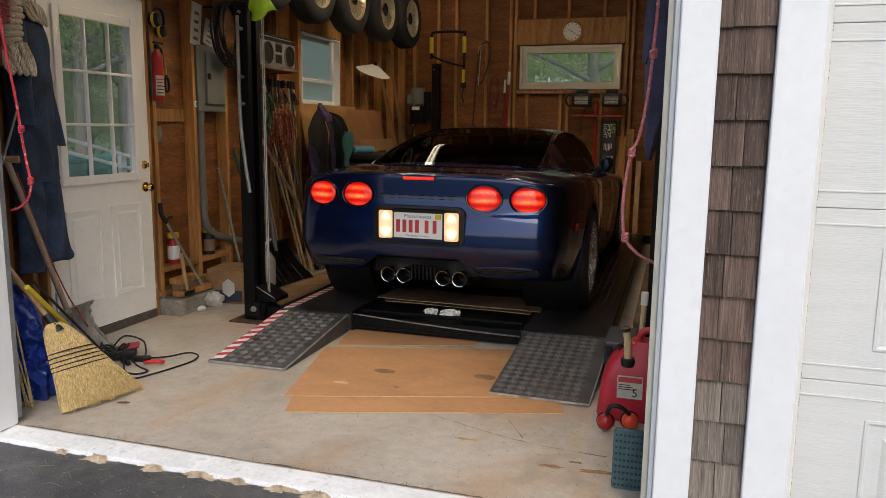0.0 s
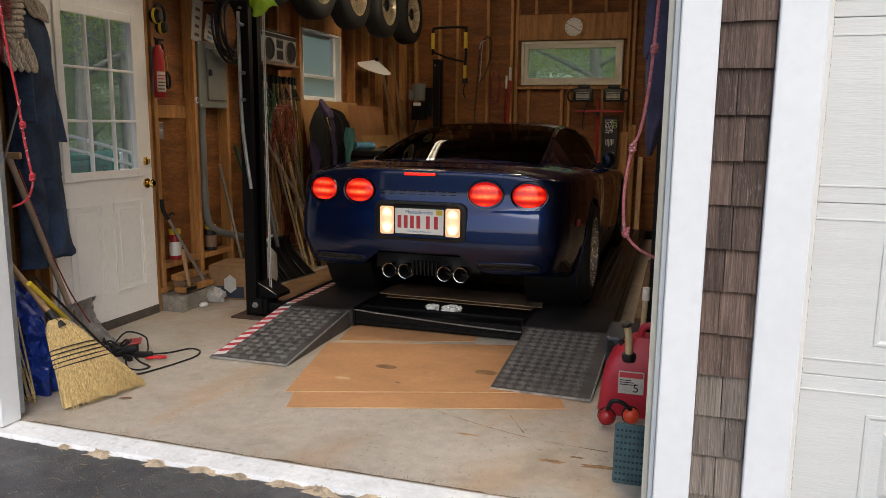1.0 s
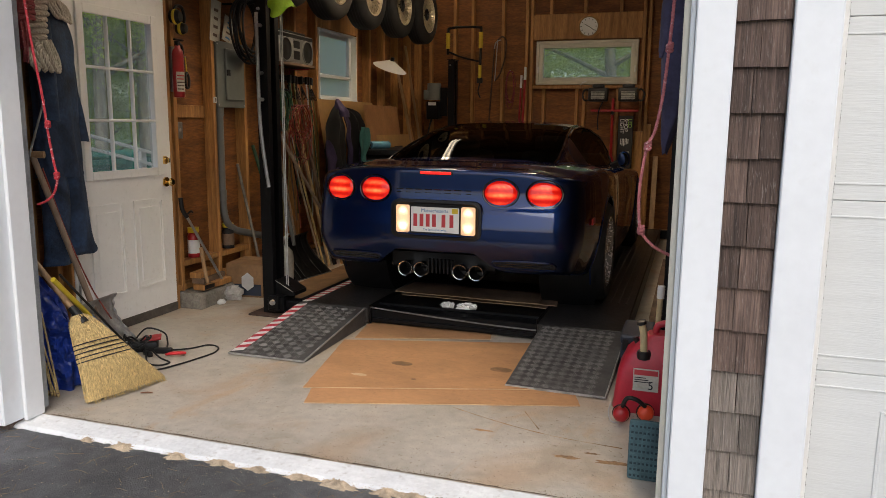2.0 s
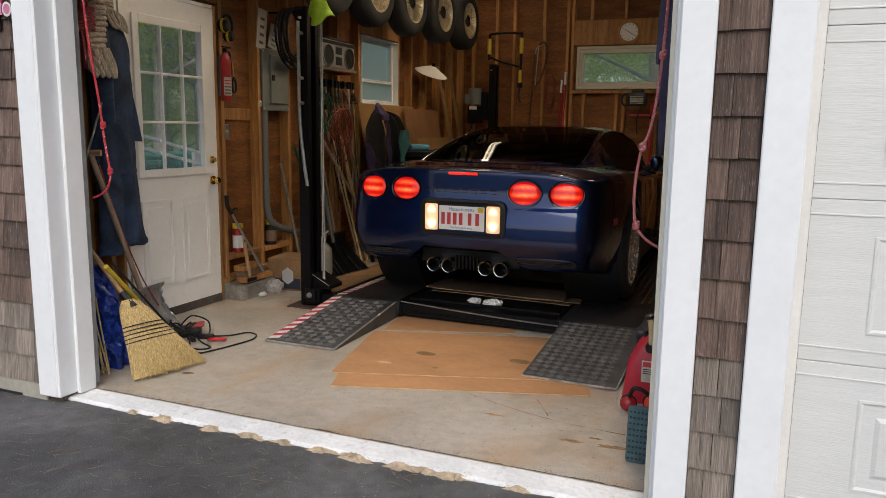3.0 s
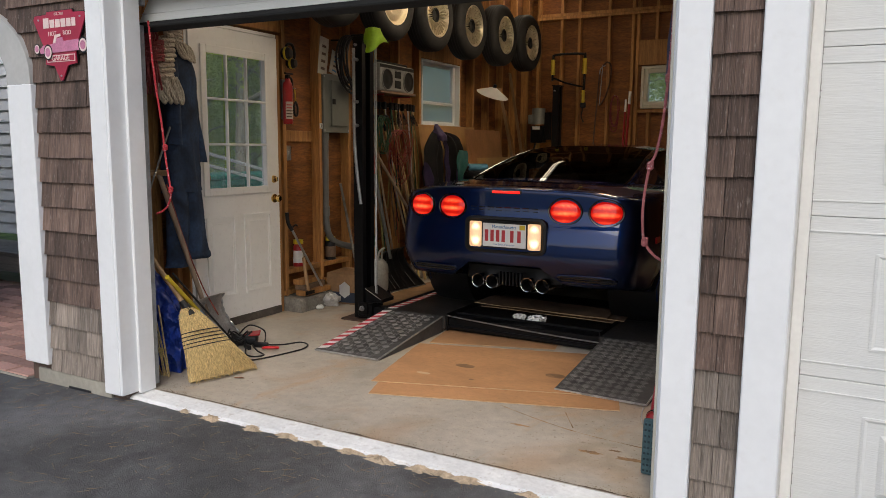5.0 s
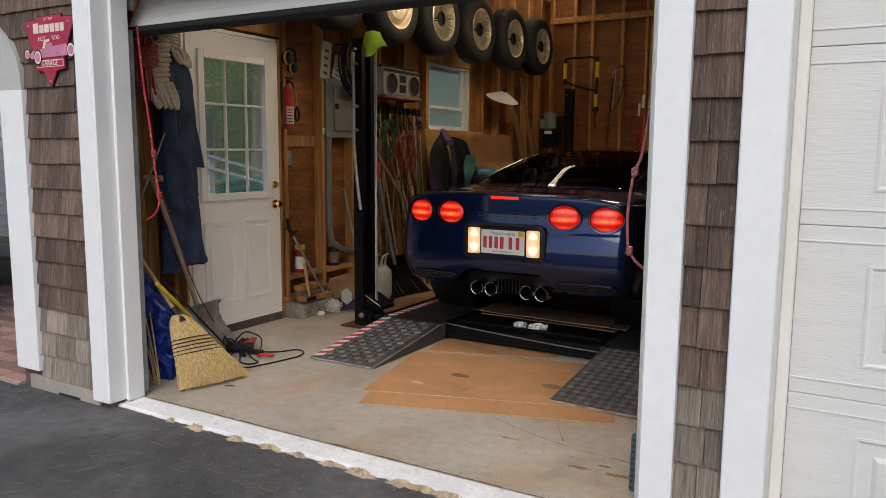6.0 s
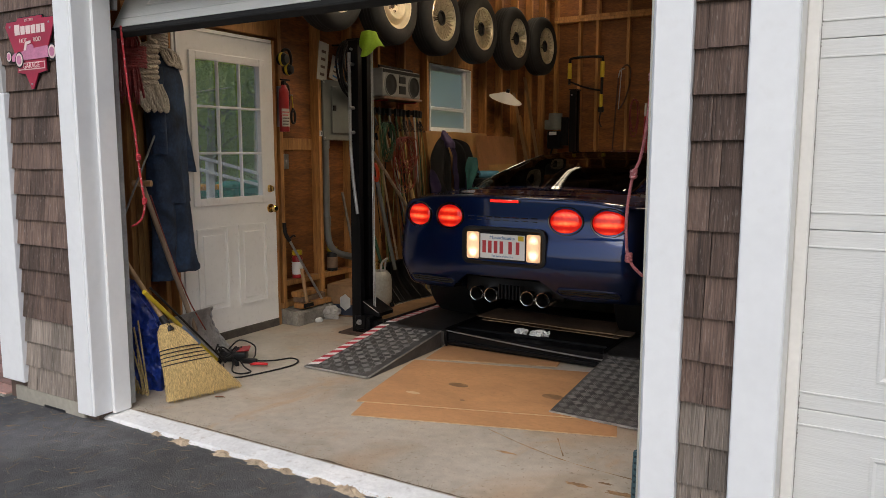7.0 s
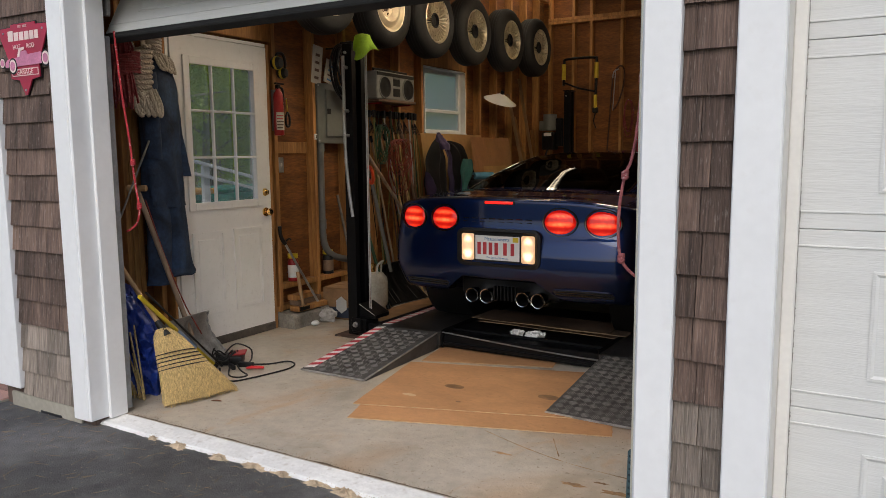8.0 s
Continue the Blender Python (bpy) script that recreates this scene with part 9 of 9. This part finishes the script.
crumbs("gravel_crumbs", M["sand"], "pale crumbs of grit on the asphalt", "grit",
       [(rnd.uniform(-4.0, 0.3), 2.38 - abs(rnd.gauss(0, 0.5)), -0.0215, rnd.uniform(0.001, 0.0034), rnd.uniform(0.5, 1)) for k in range(900)])
grit = []
for k in range(2600):
    x = rnd.uniform(-2.6, -0.05)
    y = 2.527 + abs(rnd.gauss(0, 0.022)) if k % 5 else rnd.uniform(2.55, 3.8)
    if k % 6 == 0:
        x, y = rnd.uniform(-3.0, -2.5), 2.52 + abs(rnd.gauss(0, 0.12))
    grit.append((x, y, 0.0004, rnd.uniform(0.0007, 0.0024), rnd.uniform(0.4, 1)))
M["dirt"] = mat("brown_floor_dirt", (0.20, 0.145, 0.095), 0.95, var=0.35, scale=30)
crumbs("floor_grit", M["dirt"], "brown grit and leaf crumbs swept along the floor edge", "grit", grit)
bm = bmesh.new()
rows = []
for i in range(181):
    x = -2.62 + 2.60 * i / 180
    a = 2.5245 + 0.002 * noise.noise((x * 30, 1, 0))
    w = max(0.0012, 0.008 + 0.012 * noise.noise((x * 7, 5, 0)) + 0.006 * noise.noise((x * 31, 7, 0)))
    rows.append([(x, a, 0.0016), (x, a + w, 0.0012)])
grid(bm, rows)
bmesh.ops.recalc_face_normals(bm, faces=bm.faces)
if bm.faces[:][0].normal.z < 0:
    bmesh.ops.reverse_faces(bm, faces=bm.faces[:])
solid("dirt_line", bm, M["dirt"], "uneven brown line of dirt behind the threshold", "dirt", kind="structure")
M["leaf_red"] = mat("dry_red_leaf", (0.38, 0.16, 0.08), 0.8, var=0.25, scale=20)
for x, y, z, a in ((-2.40, 2.885, 0.002, 20),):
    bm = bmesh.new()
    q = pose(x, y, z, 0, 0, a)
    rows = []
    for j in range(7):
        t = j / 6
        w = 0.012 * math.sin(math.pi * min(1, t + 0.02)) + 0.0006
        rows.append([q @ Vector((-0.03 + 0.06 * t, -w, 0.004 * math.sin(3 * t) + 0.004)), q @ Vector((-0.03 + 0.06 * t, 0, 0.001 + 0.002 * math.sin(3 * t))), q @ Vector((-0.03 + 0.06 * t, w, 0.005))])
    grid(bm, rows)
    bmesh.ops.solidify(bm, geom=bm.faces[:], thickness=0.0006)
    solid("dry_leaf", bm, M["leaf_red"], "curled dry red-brown leaf on the ground", "leaf", "fallen leaves", smooth=60)
# rust lines and stains on the floor
M["rust_stain"] = mat("rust_stained_concrete", (0.44, 0.25, 0.11), 0.6, var=0.4, scale=12)
for k, pts in enumerate(([(-0.95, 3.22), (-0.70, 3.12), (-0.45, 3.05), (-0.16, 3.02)], [(-0.62, 3.28), (-0.56, 3.17), (-0.52, 3.10)])):
    bm = bmesh.new()
    rows = []
    for p in smooth_path([(*p, 0.0) for p in pts], 8):
        w = 0.0042 * max(0.15, 0.6 + 1.6 * noise.noise((p.x * 21, p.y * 13, k)))
        rows.append([Vector((p.x, p.y - w, 0.0007)), Vector((p.x + 0.002, p.y + w, 0.0007))])
    grid(bm, rows)
    solid("rust_line", bm, M["rust_stain"], "thin rusty line stained into the concrete", "stain", kind="structure")
for k, (x, y, a, b) in enumerate(((-0.36, 2.865, 0.05, 0.016), (-0.18, 2.87, 0.07, 0.020), (-0.27, 2.93, 0.03, 0.008), (-0.75, 3.01, 0.045, 0.009))):
    bm = bmesh.new()
    rim_ = [(x + a * math.cos(q) * (1 + 0.8 * noise.noise((math.cos(q) * 2, math.sin(q) * 2, k * 5.3))), y + b * math.sin(q) * (1 + 0.8 * noise.noise((math.cos(q) * 2.4, math.sin(q) * 2.4, k * 3.7 + 2))), 0.0006) for q in [j * math.tau / 40 for j in range(40)]]
    bm.faces.new([bm.verts.new(p) for p in rim_])
    solid("rust_smear", bm, M["rust_stain"], "small rusty smear stained into the concrete", "stain", kind="structure")
# ---- passage and yard ----
pav = solid("pavement", B(-9.0, -3.48, 2.33, 8.0, -0.2, -0.012), M["found"], "brick-paved passage bedded in sand", "pavement", kind="structure")
hw = thing("neighbour_house", (-8, 4.6, 0), "white clapboard house wall with a grey corner post", "house")
part("wall", B(-10.5, -6.62, 4.56, 4.7, 0.36, 3.6), M["siding"], hw)
for k in range(26):
    z = 0.37 + 0.115 * k
    bm = B(-10.5, -6.66, 4.53, 4.56, z, z + 0.118, 0.0)
    for v in bm.verts:
        if v.co.z > z + 0.06 and v.co.y < 4.545:
            v.co.y = 4.552
    part("clapboard", bm, M["siding"], hw)
part("corner_post", B(-6.66, -6.57, 4.50, 4.60, 0.30, 3.6, 0.004), M["deck"], hw, "weathered grey corner post")
dk = thing("deck", (-8, 4.2, 0), "low weathered grey wooden deck", "deck")
for k in range(4):
    part("deck_board", B(-10.5, -5.6, 3.96 + 0.142 * k, 4.095 + 0.142 * k, 0.27, 0.30, 0.003), M["deck"], dk)
part("fascia", B(-10.5, -5.6, 3.965, 3.985, 0.12, 0.265, 0.003), M["deck"], dk)
part("support", B(-5.72, -5.62, 4.0, 4.5, 0.0, 0.265, 0.003), M["deck"], dk)
rlg = thing("ramp_railing", (-6, 6.5, 0), "white wooden handrail sloping along a ramp", "railing")
for z in (0.0, -0.137):
    bm = bmesh.new()
    box(bm, -6.03, -5.99, 0, 3.6, -0.017, 0.017, 0.004)
    bmesh.ops.transform(bm, matrix=Matrix.Translation((0, 4.9, 1.50 + z)) @ pose(0, 0, 0, -12.7, 0, 0), verts=bm.verts)
    part("rail", bm, M["trim"], rlg)
for y in (5.0, 6.15, 7.3, 8.4):
    part("post", B(-6.08, -6.03, y - 0.045, y + 0.045, -0.06, 1.49 - (y - 4.9) * 0.225, 0.004), M["trim"], rlg)
M["bin_green"] = mat("green_bin_plastic", (0.03, 0.20, 0.15), 0.5, var=0.15, scale=6)
M["bin_orange"] = mat("orange_bin_lid", (0.70, 0.33, 0.04), 0.5, var=0.12, scale=6)
for y, mt, lab in ((6.35, "bin_orange", "green wheeled bin with an orange lid in the yard"), (7.15, "bin_green", "green wheeled bin with a green lid in the yard"), (7.9, "bin_green", "green wheeled bin with a green lid in the yard")):
    t = thing("wheeled_bin", (-6.75, y, -0.06), lab, "bin", "wheeled bins")
    bm = B(-7.05, -6.45, y - 0.29, y + 0.29, 0.03, 0.86, 0.03)
    for v in bm.verts:
        if v.co.z < 0.3:
            v.co.x = -6.75 + (v.co.x + 6.75) * 0.8
            v.co.y = y + (v.co.y - y) * 0.8
    part("tub", bm, M["bin_green"], t, "", 30)
    part("lid", B(-7.08, -6.42, y - 0.32, y + 0.32, 0.86, 0.93, 0.03, None, 2), M[mt], t, "", 30)
    part("rim_lip", B(-6.455, -6.42, y - 0.30, y + 0.30, 0.79, 0.86, 0.008), M["bin_green"], t)
    for s in (-1, 1):
        part("wheel", R((-7.0, y + s * 0.24, 0.06), (-7.0, y + s * 0.29, 0.06), 0.12, 18), M["rubber"], t, "", 40)

M["bark"] = mat("grey_bark", (0.40, 0.36, 0.30), 0.9, var=0.35, scale=6, stretch=(3, 3, 0.7), bump=0.6, bump_scale=20)
M["leafm"] = mat("fresh_leaf", (0.46, 0.50, 0.17), 0.6, var=0.35, scale=1.2, rand=0.4, col2=(0.20, 0.29, 0.08))
lb_ = M["leafm"].node_tree.nodes["Principled BSDF"]
ln2, ll2 = M["leafm"].node_tree.nodes, M["leafm"].node_tree.links
ltr, lmx = ln2.new("ShaderNodeBsdfTranslucent"), ln2.new("ShaderNodeMixShader")
ltr.inputs[0].default_value = (0.50, 0.62, 0.16, 1)
lmx.inputs[0].default_value = 0.55
ll2.new(lb_.outputs[0], lmx.inputs[1])
ll2.new(ltr.outputs[0], lmx.inputs[2])
ll2.new(lmx.outputs[0], ln2["Material Output"].inputs[0])


def tree(seed, h, spread, low, leaves):
    rnd = random.Random(seed)
    t = thing("tree", (0, 0, 0), "leafy green broadleaf tree at the edge of the yard", "tree", "yard trees")
    bm = bmesh.new()
    top = Vector((rnd.uniform(-0.3, 0.3), rnd.uniform(-0.3, 0.3), h * 0.85))
    trunk = smooth_path([(0, 0, -0.1), (0.05, 0.03, h * 0.25), (top.x * 0.5, top.y * 0.5, h * 0.55), top], 5)
    tube(bm, trunk, lambda q: 0.12 * (1 - 0.8 * q) + 0.01, 10)
    tips = []
    for k in range(16):
        z0 = low + (h * 0.8 - low) * k / 16
        a = k * 2.4 + rnd.uniform(-0.4, 0.4)
        ln_ = spread * (1.05 - 0.55 * k / 16) * rnd.uniform(0.75, 1.1)
        p0 = Vector((0.03, 0.02, z0))
        p1 = p0 + Vector((math.cos(a) * ln_ * 0.5, math.sin(a) * ln_ * 0.5, ln_ * 0.22))
        p2 = p0 + Vector((math.cos(a) * ln_, math.sin(a) * ln_, ln_ * 0.28))
        tube(bm, smooth_path([p0, p1, p2], 4), lambda q: 0.045 * (1 - 0.85 * q), 6)
        tips += [p1, p2, p0.lerp(p2, 0.75), p1 + Vector((rnd.uniform(-0.5, 0.5), rnd.uniform(-0.5, 0.5), 0.3))]
    part("trunk", bm, M["bark"], t, "", 60)
    verts, faces = [], []
    for k in range(leaves):
        c = rnd.choice(tips) + Vector((rnd.gauss(0, 0.33), rnd.gauss(0, 0.33), rnd.gauss(0, 0.26)))
        n_ = Vector((rnd.gauss(0, 1), rnd.gauss(0, 1), rnd.gauss(0.6, 0.8))).normalized()
        u = n_.orthogonal().normalized()
        u.rotate(Matrix.Rotation(rnd.uniform(0, 6.28), 3, n_))
        v = n_.cross(u)
        s = rnd.uniform(0.026, 0.046)
        i = len(verts)
        verts += [c - u * s, c + v * s * 0.45 + n_ * s * 0.1, c + u * s, c - v * s * 0.45 + n_ * s * 0.1]
        faces.append((i, i + 1, i + 2, i + 3))
    me = bpy.data.meshes.new("crown")
    me.from_pydata(verts, [], faces)
    me.materials.append(M["leafm"])
    attach(tagged(new("crown", me), kind="stuff"), t)
    return t


ta = tree(1, 6.5, 2.1, 1.9, 15000)
tb2 = tree(2, 7.5, 2.4, 1.2, 16000)
tall = tree(5, 9.5, 2.3, 2.1, 26000)
thick = tree(9, 6.0, 2.6, 0.3, 26000)
thick.matrix_basis = pose(-16.5, 15.0, -0.06)
for x, y, a in ((-19.5, 17.0, 40), (-17.5, 19.5, 90), (-14.2, 18.5, 150), (-20.5, 21.5, 210), (-15.8, 23.0, 260), (-12.0, 21.5, 310), (-22.0, 14.5, 20), (-3.4, 18.0, 60), (-0.8, 18.6, 130), (1.4, 20.0, 200)):
    copy_thing(thick, pose(x, y, -0.06, 0, 0, a))
tall.matrix_basis = pose(-9.5, 10.4, -0.06)
for x, y, a in ((-10.6, 11.6, 70), (-9.4, 11.5, 140), (-11.6, 10.6, 200), (-10.9, 13.2, 260)):
    copy_thing(tall, pose(x, y, -0.06, 0, 0, a))
ta.matrix_basis = pose(-10.5, 8.6, -0.06)
tb2.matrix_basis = pose(-12.0, 11.5, -0.06)
for k, (src, x, y, a) in enumerate(((ta, -13.2, 7.2, 80), (tb2, -11.0, 15.0, 140), (ta, -14.5, 14.2, 200), (tb2, -9.5, 17.5, 30), (tb2, -16.0, 10.3, 260), (ta, -8.2, 12.6, 300), (tb2, -17.5, 17.0, 75), (ta, -13.5, 19.0, 10), (tb2, -8.6, 20.5, 190), (ta, -1.26, 12.5, 50), (tb2, -4.3, 16.2, 200), (tb2, 0.2, 17.0, 120), (ta, -6.2, 15.8, 160), (tb2, -2.2, 19.5, 15), (ta, -19.0, 13.0, 100))):
    copy_thing(src, pose(x, y, -0.06, 0, 0, a))


# ---- cedar shingles of the front wall ----
shingles(-3.278, -2.803, 0.318, 0.10, 1.60, (0.09, 0.19), 0.44, 0.1300)
shingles(-3.472, -2.803, 0.318 + 0.130 * 10, 1.64, 3.2, (0.09, 0.19), 0.44, 0.1300)
shingles(0.136, 0.282, 0.962, 0.0, 3.2, (0.06, 0.105), 0.58)

# ---- brick pavers of the passage ----
pb = B(-0.5, 0.5, -0.5, 0.5, -0.02, 0.006)
for v in pb.verts:
    if v.co.z > 0:
        v.co.x *= 0.97
        v.co.y *= 0.95
brick_mesh = finish(pb, "brick", M["brick"])
for j in range(17):
    for i in range(17):
        x = -3.58 - 0.205 * i - (0.1025 if j % 2 else 0)
        y = 2.39 + 0.103 * j
        if x < -6.9:
            continue
        ob = new("brick", brick_mesh)
        ob.matrix_basis = Matrix.Translation((x, y, random.uniform(-0.012, -0.008))) @ Matrix.Rotation(random.uniform(-0.01, 0.01), 4, "Z") @ Matrix.Diagonal((0.198, 0.098, 1, 1))
        ob.parent = pav
